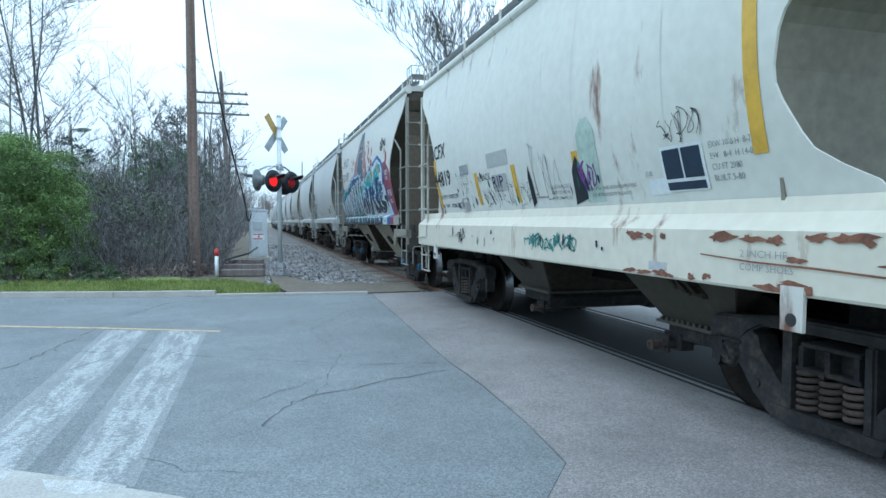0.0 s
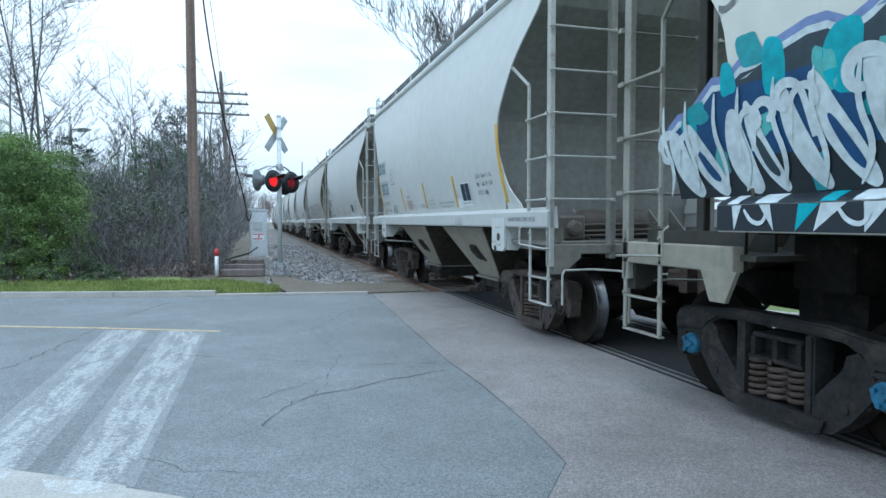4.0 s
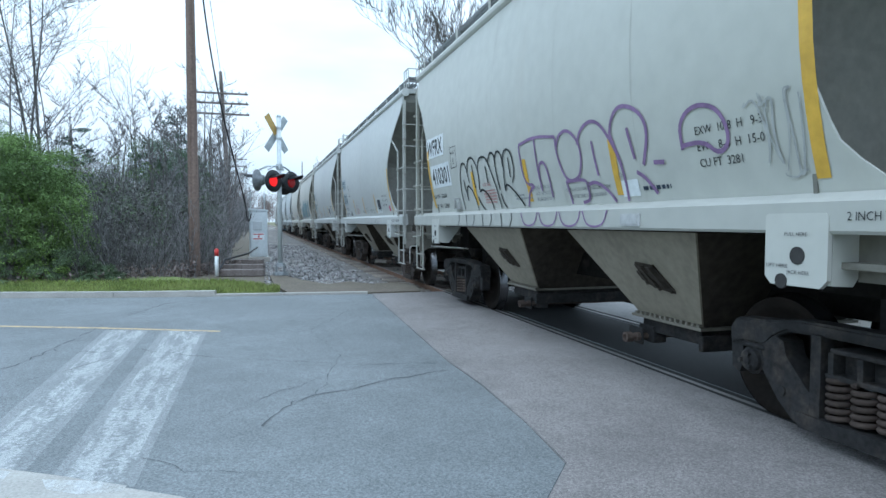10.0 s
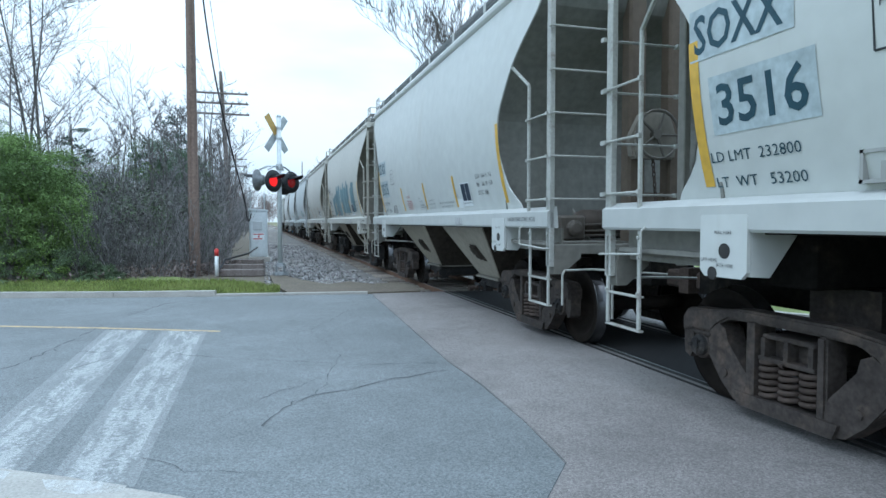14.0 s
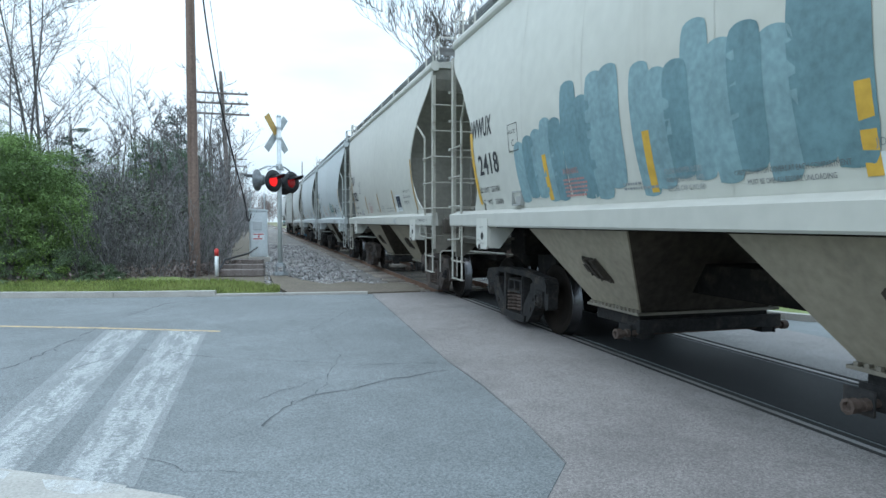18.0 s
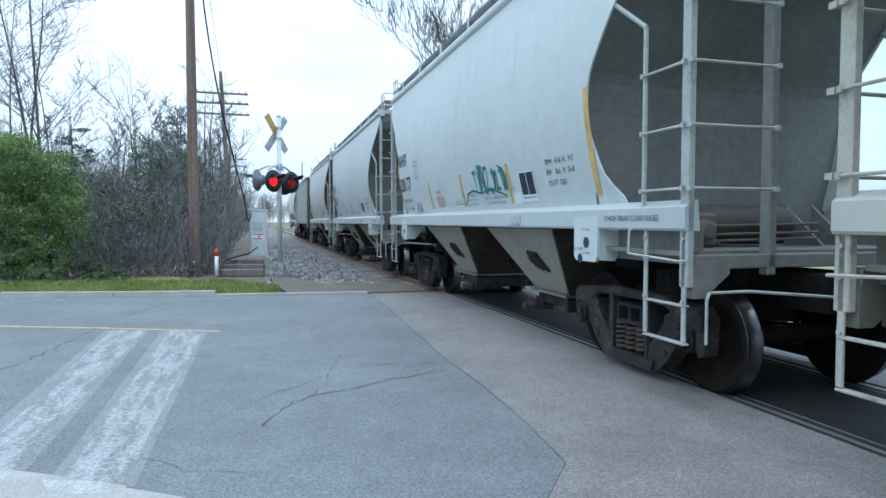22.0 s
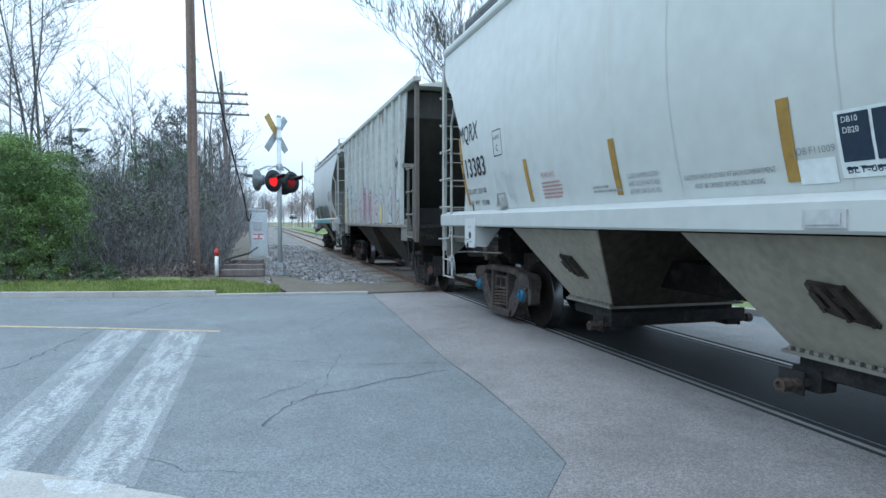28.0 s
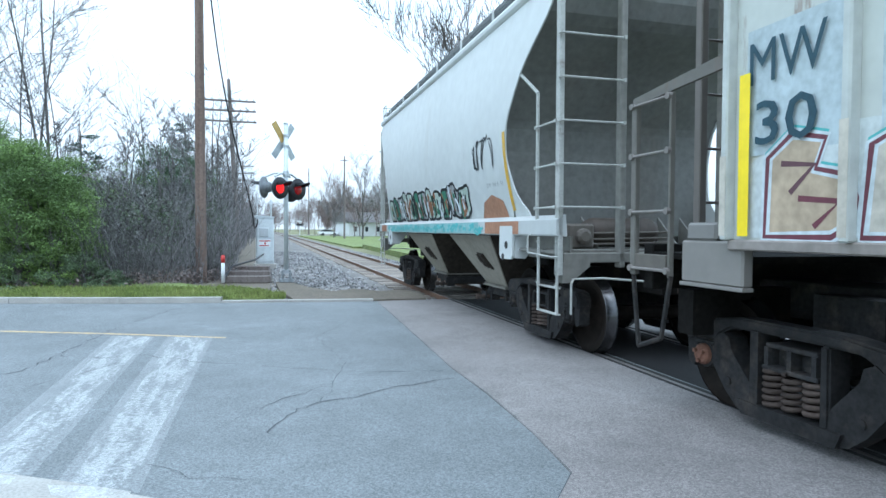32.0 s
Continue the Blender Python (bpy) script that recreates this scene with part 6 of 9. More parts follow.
for y in (-3.74, 4.42):
    bm = bmesh.new()
    prism(bm, [(y + 0.09, 1.14), (y - 0.09, 1.14), (y - 0.085, 0.86), (y + 0.085, 0.86)], -1.588, -1.56, "x")
    tab = part("lifting_tab", bm, M["paint_rusty"], c, "rusty white lifting tab with a hole")
    tab.color = (0.56, 0.54, 0.49, 1)
    bm = bmesh.new()
    lathe(bm, [(-1.592, 0.042), (-1.587, 0.042)], "x", 14, (0, y, 0.93))
    part("lifting_hole", bm, M["dark"], tab)
for ob in [o for o in c.children if o.name.startswith("jacking_pad")]:
    for low in ob.children:
        bpy.data.objects.remove(low)
    bpy.data.objects.remove(ob)
rnd = random.Random(31)
for i in range(34):
    y = -1.9 - 3.6 * rnd.random()
    z = rnd.choice((1.11, 1.12, 1.14, 1.42, 1.44, 1.30))
    w, h = rnd.uniform(0.03, 0.16), rnd.uniform(0.012, 0.045)
    pts = [(y + w * math.cos(a) * rnd.uniform(0.45, 1.2), z + h * math.sin(a) * rnd.uniform(0.4, 1.4)) for a in (-k * 2 * math.pi / 14 for k in range(14))]
    side_patch("rust_patch", c, [(a, min(max(b, 1.09), 1.475)) for a, b in pts], M["rust"], 0.0025 + 0.00012 * i, "", 1.58)
verts, faces = [], []
stroke(verts, faces, [(-2.9, 1.30), (-3.4, 1.27), (-3.9, 1.26), (-4.4, 1.24), (-4.9, 1.27)], 0.014, 0.008, 1.58)
raw("rust_line", verts, faces, M["rust"], c)
words(c, "2 INCH HF", -3.3, 1.30, 0.05, "ink_faint", 0.4, flat=1.58, lift=0.009)
words(c, "COMP SHOES", -3.3, 1.21, 0.05, "ink_faint", 0.45, flat=1.58, lift=0.009)
for ob in [o for o in c.children if o.name.startswith("placard_holder")]:
    ob.location.z -= 0.38
deeper_ends(c, 0.47)
lower_roof(c, 0.90)

GLYPHS = (((0, 0), (.28, 0), (.34, .35), (.6, .42), (.55, 0), (.95, .05), (.85, .5), (1, .75), (.75, 1), (.5, .8), (.2, .95), (.05, .6)),
          ((.05, 0), (.4, .05), (.45, .3), (.7, 0), (1, .08), (.75, .45), (1, .9), (.65, .85), (.5, .65), (.35, 1.05), (0, .9), (.15, .5)),
          ((0, .1), (.5, 0), (.95, .12), (.9, .4), (.5, .33), (.45, .5), (.95, .6), (.9, .95), (.4, 1.08), (.1, .85)),
          ((.1, 0), (.4, 0), (.4, .7), (.65, .72), (.62, .05), (.95, 0), (1, .95), (.6, 1.1), (.05, 1), (-.1, .8), (.12, .7)))


def below(poly, z, keep_low):
    """The part of a shape below or above a height."""
    out = []
    for p, q in zip(poly, poly[1:] + poly[:1]):
        inside_p, inside_q = (p[1] <= z) == keep_low, (q[1] <= z) == keep_low
        if inside_p:
            out.append(p)
        if inside_p != inside_q:
            t = (z - p[1]) / (q[1] - p[1])
            out.append((p[0] + t * (q[0] - p[0]), z))
    return out


def wild(car, letters, zb, fills, cuts, edge, counter, seed, flat=None, label="", soft=1, edge_width=0.045):
    """Angular sprayed letters; each fill runs up to its own height, with a pale edge and inner counters."""
    rnd = random.Random(seed)
    for i, (y, w, h, g) in enumerate(letters):
        shape = [(y - w * (u + rnd.uniform(-0.05, 0.05)), zb + h * max(v, 0) * (1 + rnd.uniform(-0.04, 0.04))) for u, v in GLYPHS[g]]
        shape = rounded(shape + shape[:1], soft)[:-1] if soft else shape
        base = 0.006 + 0.0024 * (i % 2)
        rest = shape
        for k, cut in enumerate(cuts + (9.0,)):
            c0 = cut + rnd.uniform(-0.08, 0.08)
            piece = below(rest, c0, True)
            if len(piece) > 2:
                side_patch("spray_letter", car, piece[::-1], fills[(i + k) % len(fills)] if not cuts else fills[k], base, label if i == 0 and k == 0 else "", flat)
            rest = below(rest, c0, False)
            if len(rest) < 3:
                break
        verts, faces = [], []
        stroke(verts, faces, shape + shape[:2], edge_width, base + 0.0012, flat, False)
        raw("spray_outline", verts, faces, edge, car)
        for u, v in ((0.45, 0.6), (0.5, 0.2)):
            yy, zz, d = y - w * (u + rnd.uniform(-0.1, 0.1)), zb + h * v, rnd.uniform(0.5, 0.9)
            tri = [(yy + 0.10 * w * d, zz), (yy - 0.14 * w * d, zz + 0.03), (yy - 0.04 * w * d, zz + 0.20 * h * d), (yy + 0.07 * w * d, zz + 0.12 * h * d)]
            side_patch("spray_counter", car, tri[::-1], counter[(i + (v > 0.3)) % len(counter)], base + 0.0020, "", flat)



def ragged(y0, y1, z0, tops, seed, jag=0.06):
    """An outline with a straight foot and a jagged top that follows the given heights."""
    rnd = random.Random(seed)
    n = len(tops) - 1
    out = [(y0, z0), (y1, z0)]
    for i in range(4 * n, -1, -1):
        k = min(i // 4, n - 1)
        t = i / 4 - k
        out.append((y0 + (y1 - y0) * i / (4 * n), tops[k] * (1 - t) + tops[k + 1] * t + rnd.uniform(-jag, jag)))
    return out[::-1]


def dots(car, spots, material, lift):
    for y, z, r in spots:
        side_patch("spray_dot", car, [(y + r * 0.8 * math.cos(a), z + r * 1.1 * math.sin(a)) for a in (2 * math.pi * k / 12 for k in range(12))], material, lift)


# the car covered with a blue and white piece
c = place(rounded_car("covered hopper car covered with blue, white and red spray paint", (0.60, 0.59, 0.545), caps="blue_cap", trucks=4.36, forward=0.0, ends=0.19, end_frame=0.07, posts=0.40, dirt=(1.0, 0.84, 0.66)), 1, -0.3)
bm = bmesh.new()
prism(bm, [(-HL + 0.46, 1.28), (-HL + 0.46, 3.55), (-HL + 0.26, 4.30), (-HL + 0.29, 4.31), (-HL + 0.49, 3.56), (-HL + 0.49, 1.28)], -1.40, 1.40, "x")
bmesh.ops.recalc_face_normals(bm, faces=bm.faces[:])
part("end_bulkhead", bm, M["grimy"], c, "brown stained end bulkhead").color = (0.135, 0.110, 0.082, 1)
for x in (-0.42, 0.30):
    bm = bmesh.new()
    box(bm, x - 0.05, x + 0.05, -HL + 0.36, -HL + 0.46, 1.28, 3.5, 0.01)
    part("bulkhead_post", bm, M["grimy"], c).color = (0.10, 0.08, 0.06, 1)
for ob in [o for o in c.children if o.name.startswith("side_sill")]:
    ob.data = ob.data.copy()
    for v in ob.data.vertices:
        v.co.y = max(-4.42, min(4.42, v.co.y))
for e in (-1, 1):
    for s in (-1, 1):
        bm = bmesh.new()
        box(bm, min(s * 1.42, s * 1.53), max(s * 1.42, s * 1.53), min(e * 4.3, e * 5.7), max(e * 4.3, e * 5.7), 1.17, 1.36, 0.01)
        prism(bm, [(e * 4.25, 1.18), (e * 4.62, 1.18), (e * 4.52, 0.95), (e * 4.36, 0.95)], s * 1.50, s * 1.535, "x")
        bmesh.ops.recalc_face_normals(bm, faces=bm.faces[:])
        part("end_beam", bm, M["grimy"], c, "beige side beam of the open end").color = (0.24, 0.22, 0.18, 1)
for ob in [o for o in c.children if o.name.startswith("jacking_pad")]:
    for sub in ob.children:
        bpy.data.objects.remove(sub)
    bpy.data.objects.remove(ob)
for ob in [o for o in c.children if o.name.startswith("body")]:
    ob.data = ob.data.copy()
    for v in ob.data.vertices:
        if v.co.z < 2.3:
            reach = 4.27 + max(0.0, 1.95 - v.co.z) * 0.6
            v.co.y = max(-reach, min(reach, v.co.y))
words(c, "MWCX", 4.42, 3.50, 0.34, "ink_grey", 1.38)
words(c, "301187", 4.34, 2.98, 0.32, "ink_grey", 1.50)
fr = rect(2.30, 3.36, 0.27, 0.31)
verts, faces = [], []
stroke(verts, faces, fr + fr[:1], 0.014, 0.006, None, False)
raw("plate_box", verts, faces, M["ink_grey"], c)
words(c, "PLATE", 2.27, 3.57, 0.045, "ink_grey", 0.2)
words(c, "C", 2.20, 3.42, 0.085, "ink_grey", 0.07)
deep, slate, halo = spray("spray_deep_blue", (0.008, 0.055, 0.155)), spray("spray_slate", (0.030, 0.045, 0.060)), spray("spray_periwinkle", (0.17, 0.22, 0.42))
bright, orange, night = spray("spray_bright_teal", (0.015, 0.33, 0.40)), spray("spray_amber", (0.50, 0.31, 0.06)), spray("spray_night", (0.012, 0.018, 0.026))
tower = spray("spray_tower", (0.065, 0.115, 0.145))
haze = spray("spray_red_haze", (0.33, 0.20, 0.185))


def bands(car, outline, cuts, mats, lift, flat=None, label=""):
    """A painted shape whose colour changes at the given heights."""
    rest = outline
    for k, cut in enumerate(tuple(cuts) + (9.0,)):
        piece = below(rest, cut, True)
        if len(piece) > 2:
            side_patch("spray_band", car, piece, mats[k], lift, label if k == 0 else "", flat)
        rest = below(rest, cut, False)
        if len(rest) < 3:
            return


def paint_line(car, line, width, material, lift, taper="blade", name="spray_stroke", flat=None, times=2):
    verts, faces = [], []
    stroke(verts, faces, rounded(line, times), width, lift, flat, taper)
    return raw(name, verts, faces, material, car)


def curl(y, z, r, start, sweep, side=1):
    """A spiral that closes in on its middle."""
    out = []
    for i in range(11):
        t = i / 10
        a = start + sweep * t
        q = r * (1 - 0.72 * t)
        out.append((y - side * q * math.cos(a), z + q * math.sin(a)))
    return out


# red cloud, dark tower and dots above the letters
side_patch("spray_background", c, ragged(1.7, -0.95, 2.85, (3.0, 3.5, 4.1, 4.3, 4.2, 3.6, 3.0), 5, 0.04), haze, 0.0036, "red sprayed cloud")
side_patch("spray_tower", c, [(1.05, 2.8), (0.88, 3.4), (0.72, 3.8), (0.5, 4.3), (-0.1, 4.32), (-0.02, 3.9), (-0.22, 3.4), (-0.25, 2.8)][::-1], tower, 0.0042, "dark sprayed tower shape")
for line in ([(1.02, 2.9), (0.86, 3.45), (0.70, 3.85), (0.5, 4.25)], [(-0.24, 2.9), (-0.2, 3.4), (0.0, 3.9), (-0.08, 4.28)], [(0.72, 3.75), (0.5, 3.72), (0.28, 3.80), (0.0, 3.72)], [(0.5, 3.05), (0.3, 2.95), (0.05, 3.08)], [(0.55, 4.2), (0.45, 3.95), (0.25, 3.9), (0.15, 4.15), (0.02, 4.0)]):
    paint_line(c, line, 0.03, white, 0.0050)
rnd = random.Random(8)
dots(c, [(rnd.uniform(-0.55, -1.75), rnd.uniform(3.0, 3.95), rnd.uniform(0.04, 0.13)) for i in range(16)] + [(2.0 - 0.13 * i, 3.25 + 0.35 * rnd.random(), rnd.uniform(0.04, 0.09)) for i in range(9)] + [(-3.66, 3.35, 0.07), (-3.85, 3.18, 0.14), (-3.62, 3.52, 0.05)], red, 0.0046)
# wine red end, blue edge, white field
side_patch("spray_background", c, [(-2.9, 1.70), (-4.46, 1.70), (-4.46, 2.3), (-4.30, 2.75), (-4.02, 2.95), (-3.75, 3.1), (-3.4, 3.05), (-3.15, 2.6)][::-1], wine, 0.0038, "wine red sprayed end")
side_patch("spray_background", c, [(0.2, 1.72), (-4.06, 1.72), (-3.98, 1.95), (-3.74, 2.10), (-3.62, 2.42), (-3.44, 2.55), (-3.46, 3.02), (-3.2, 3.16), (-2.65, 3.34), (-1.6, 3.12), (-0.8, 2.96), (0.0, 2.62)][::-1], blue, 0.0044, "blue sprayed edge")
side_patch("spray_background", c, [(0.2, 1.72), (-3.92, 1.72), (-3.84, 2.0), (-3.60, 2.14), (-3.52, 2.42), (-3.30, 2.58), (-3.32, 2.95), (-3.05, 3.08), (-2.62, 3.24), (-1.6, 3.02), (-0.8, 2.86), (0.0, 2.5)][::-1], white, 0.0050, "white sprayed background")
# the rear word: dark field with teal clouds and white blades and curls
env = ragged(4.98, 0.05, 1.72, (2.20, 2.42, 2.62, 2.60, 2.72, 2.92, 2.98, 2.95, 3.02, 2.72), 6, 0.05)
side_patch("spray_halo", c, [(y, z + (0.10 if z > 1.8 else 0.0)) for y, z in env], halo, 0.0047, "pale blue sprayed halo")
side_patch("spray_halo", c, [(y, z + (0.045 if z > 1.8 else 0.0)) for y, z in env], white, 0.0053)
bands(c, env, (1.98, 2.46, 2.72), (night, deep, slate, deep), 0.0059, None, "dark blue sprayed field")
rnd = random.Random(9)
for i in range(30):
    y, z = 4.8 - 4.6 * (i + rnd.random()) / 30, rnd.uniform(1.82, 2.75)
    side_patch("spray_cloud", c, [(a, min(max(b, 1.73), 2.95)) for a, b in bubble(rnd, y, z, rnd.uniform(0.12, 0.34), rnd.uniform(0.14, 0.42), 18)], (bright, teal, aqua)[i % 3], 0.0064 + 0.00008 * i, "")
for i in range(17):
    y = 4.85 - 4.55 * (i + 0.5 * rnd.random()) / 17
    h = float(np.interp(y, [0.05, 1.2, 2.6, 4.98], [3.0, 2.95, 2.62, 2.3])) - 0.08
    lean = rnd.uniform(-0.05, 0.18)
    foot = 1.74
    paint_line(c, [(y - 0.16, foot), (y - 0.05, foot + 0.25 * (h - foot)), (y + lean * 0.5, foot + 0.6 * (h - foot)), (y + lean, h)], rnd.uniform(0.13, 0.24), white, 0.0092 + 0.00012 * i)
    if i % 2:
        paint_line(c, [(y - 0.10, foot + 0.10), (y - 0.03, foot + 0.3 * (h - foot)), (y + lean * 0.5, foot + 0.62 * (h - foot))], 0.07, (slate, deep)[i % 4 == 1], 0.0116 + 0.0001 * i)
    r = rnd.uniform(0.10, 0.19)
    side = rnd.choice((1, -1))
    paint_line(c, [(y + lean - side * 0.02, foot + 0.45 * (h - foot))] + curl(y + lean - side * (r + 0.06), h - r, r, math.pi, -1.5 * math.pi, side), rnd.uniform(0.05, 0.085), white, 0.0136 + 0.00012 * i, True, times=1)
    paint_line(c, [(y + 0.20 + rnd.uniform(-0.05, 0.05), 1.75), (y + 0.12, 1.95), (y + 0.20, 2.2), (y + 0.14, 2.45)], 0.045, white, 0.0158 + 0.0001 * i)
# the front word: tall block letters, black at the foot, blue, then teal to sea green at the top
sea = spray("spray_seagreen", (0.07, 0.30, 0.27))
letters = (((0.22, 2.62), (-0.35, 2.72), (-0.55, 2.60), (-0.50, 2.42), (-0.05, 2.40), (-0.10, 2.30), (-0.55, 2.22), (-0.75, 1.95), (-0.62, 1.74), (0.20, 1.74), (0.12, 1.98), (0.26, 2.20)),
           ((-0.58, 2.72), (-1.30, 2.98), (-1.55, 2.80), (-1.62, 2.46), (-1.40, 2.22), (-1.28, 1.74), (-0.80, 1.74), (-0.76, 2.10), (-0.62, 2.35)),
           ((-1.45, 2.92), (-1.80, 3.10), (-1.92, 2.55), (-2.05, 2.30), (-2.30, 2.36), (-2.20, 3.02), (-2.56, 3.08), (-2.72, 2.10), (-2.55, 1.74), (-1.75, 1.74), (-1.52, 2.10), (-1.62, 2.5)),
           ((-2.32, 2.98), (-2.60, 3.16), (-3.12, 3.04), (-3.14, 2.86), (-2.84, 2.82), (-2.86, 2.62), (-3.18, 2.60), (-3.22, 2.38), (-2.94, 2.34), (-2.96, 2.12), (-3.40, 2.06), (-3.34, 1.84), (-3.10, 1.74), (-2.55, 1.74), (-2.46, 2.2)))
for i, shape in enumerate(letters):
    lift = 0.0064 + 0.0026 * (i % 2)
    top = max(p[1] for p in shape)
    verts, faces = [], []
    line = list(shape) + [shape[0], shape[1]]
    stroke(verts, faces, line, 0.11, lift - 0.0006, None, False)
    raw("spray_outline", verts, faces, white, c)
    bands(c, list(shape)[::-1], (2.14, top - 0.42, top - 0.20), (night, deep, bright, sea), lift, None, "block letter sprayed in bands of black, blue and teal" if i == 0 else "")
    y = sum(p[0] for p in shape) / len(shape)
    for k in range(2):
        yy = y + rnd.uniform(-0.3, 0.3)
        paint_line(c, [(yy + 0.12, top - 0.10), (yy + 0.04, top - 0.32), (yy - 0.05, top - 0.12), (yy - 0.12, top - 0.34), (yy - 0.2, top - 0.2)], 0.035, orange, lift + 0.0006, True)
    for k in range(3):
        yy, zz = y + rnd.uniform(-0.4, 0.4), rnd.uniform(1.8, 2.05)
        paint_line(c, curl(yy, zz, rnd.uniform(0.06, 0.11), rnd.uniform(0, 3), 4.2), 0.035, purple, lift + 0.0009, True, times=1)
    dots(c, [(y + rnd.uniform(-0.35, 0.35), rnd.uniform(1.85, 2.35), rnd.uniform(0.02, 0.055)) for k in range(4)], bright, lift + 0.0011)
for line, w in (([(-0.05, 2.42), (-0.35, 2.50), (-0.62, 2.40)], 0.06), ([(-0.28, 2.16), (-0.42, 1.98), (-0.36, 1.76)], 0.09), ([(-0.95, 2.62), (-1.12, 2.40), (-1.02, 2.10), (-1.08, 1.80)], 0.12), ([(-1.85, 2.3), (-2.08, 2.02), (-2.35, 1.96)], 0.11), ([(-2.0, 2.9), (-2.08, 2.6), (-2.2, 2.45)], 0.09), ([(-2.75, 2.55), (-2.62, 2.3), (-2.72, 2.0), (-3.0, 1.94)], 0.07), ([(-0.7, 2.05), (-0.86, 1.9), (-0.84, 1.76)], 0.08), ([(-1.5, 2.12), (-1.62, 1.94), (-1.58, 1.76)], 0.08)):
    paint_line(c, line, w, white, 0.0112)
side_patch("spray_block", c, [(-3.36, 2.58), (-3.44, 2.80), (-3.54, 2.78), (-3.50, 2.55)][::-1], deep, 0.0060)
side_patch("spray_block", c, [(-3.28, 2.22), (-3.55, 2.24), (-3.66, 2.10), (-3.62, 1.90), (-3.54, 1.92), (-3.50, 2.08), (-3.3, 2.10)][::-1], slate, 0.0060)
wild(c, ((0.15, 0.45, 0.72, 0), (-0.35, 0.5, 0.86, 3), (-0.95, 0.45, 1.0, 1), (-1.5, 0.5, 1.08, 0), (-1.95, 0.45, 1.16, 3), (-2.45, 0.5, 1.22, 1), (-2.85, 0.42, 0.9, 2)), 1.74, (night, deep, bright, sea), (2.10, 2.44, 2.70), white, (white, deep, white), 12, None, "", 0, 0.045)
rnd = random.Random(29)
for i in range(14):
    y = 0.2 - 3.2 * (i + rnd.random()) / 14
    z = rnd.uniform(1.95, 2.6)
    paint_line(c, [(y, z), (y - 0.10, z + rnd.uniform(0.05, 0.2)), (y - rnd.uniform(0.15, 0.3), z + rnd.uniform(-0.15, 0.15))], rnd.uniform(0.03, 0.08), (white, white, deep, night)[i % 4], 0.0125 + 0.0001 * i)
for i, (y0, y1, mat) in enumerate(((4.42, 0.2, night), (0.2, -3.0, night), (-3.0, -3.62, white), (-3.62, -4.0, blue), (-4.0, -4.42, wine))):
    raw("spray_ledge", [(-x, y, z) for y in (y0, y1) for x, z in ((1.443, 1.7195), (1.5325, 1.6795), (1.5635, 1.6575))], [(0, 1, 4, 3), (1, 2, 5, 4)], mat, c, "painted ledge of the sill")
for i in range(26):
    y = 4.35 - 7.2 * (i + rnd.random()) / 26
    w = rnd.uniform(0.08, 0.22)
    raw("spray_ledge", [(-x, y - k * w, z) for k in (0, 1) for x, z in ((1.4445, 1.7215), (1.534, 1.6815), (1.565, 1.6595))], [(0, 1, 4, 3), (1, 2, 5, 4)], (white, white, bright, white)[i % 4], c)
# the sill carries the foot of the letters
side_patch("spray_background", c, rect(4.42, 1.475, 7.75, 0.178), night, 0.0025, "dark sprayed sill", 1.56)
side_patch("spray_background", c, rect(-3.05, 1.475, 0.62, 0.178), white, 0.0035, "", 1.56)
side_patch("spray_background", c, rect(-3.62, 1.475, 0.42, 0.178), blue, 0.0038, "", 1.56)
side_patch("spray_background", c, rect(-4.0, 1.475, 0.42, 0.178), wine, 0.0042, "", 1.56)
for i in range(30):
    y = 4.35 - 7.4 * (i + rnd.random()) / 30
    side_patch("spray_blade", c, [(y, 1.65), (y - rnd.uniform(0.08, 0.18), 1.65), (y - rnd.uniform(-0.05, 0.2), 1.478)][::-1], (white, white, bright)[i % 3], 0.0046 + 0.0001 * i, "", 1.56)
    if i % 3 == 0:
        paint_line(c, [(y - 0.12, 1.62), (y - 0.18, 1.54), (y - 0.28, 1.52), (y - 0.32, 1.6)], 0.03, purple if y < 0.3 else white, 0.009, True, flat=1.56)
words(c, "2017.", -3.18, 1.52, 0.085, "ink", 0.34, flat=1.56, lift=0.009)
for y, z, w, h, mat, seed in ((-3.0, 3.42, 0.34, 0.30, black, 16), (-3.4, 3.52, 0.32, 0.13, black, 20)):
    tag_scrawl(c, y, z, w, h, mat, 0.03, 4, seed, lift=0.009)
for text, y, z, size, w in (("DOWN'S", -3.66, 2.72, 0.13, 0.38), ("SPYONE", -3.84, 2.20, 0.14, 0.42), ("TPOT.", 1.72, 3.28, 0.10, 0.34), ("2017.", -0.30, 3.06, 0.11, 0.30)):
    words(c, text, y, z, size, "spray_white", w, lift=0.0085, bold=0.006)
for y, z in ((-3.70, 2.66), (-3.74, 2.61), (-3.88, 2.08), (-3.92, 2.03)):
    paint_line(c, [(y, z), (y - 0.18, z + 0.01), (y - 0.34, z - 0.005)], 0.022, white, 0.0088)

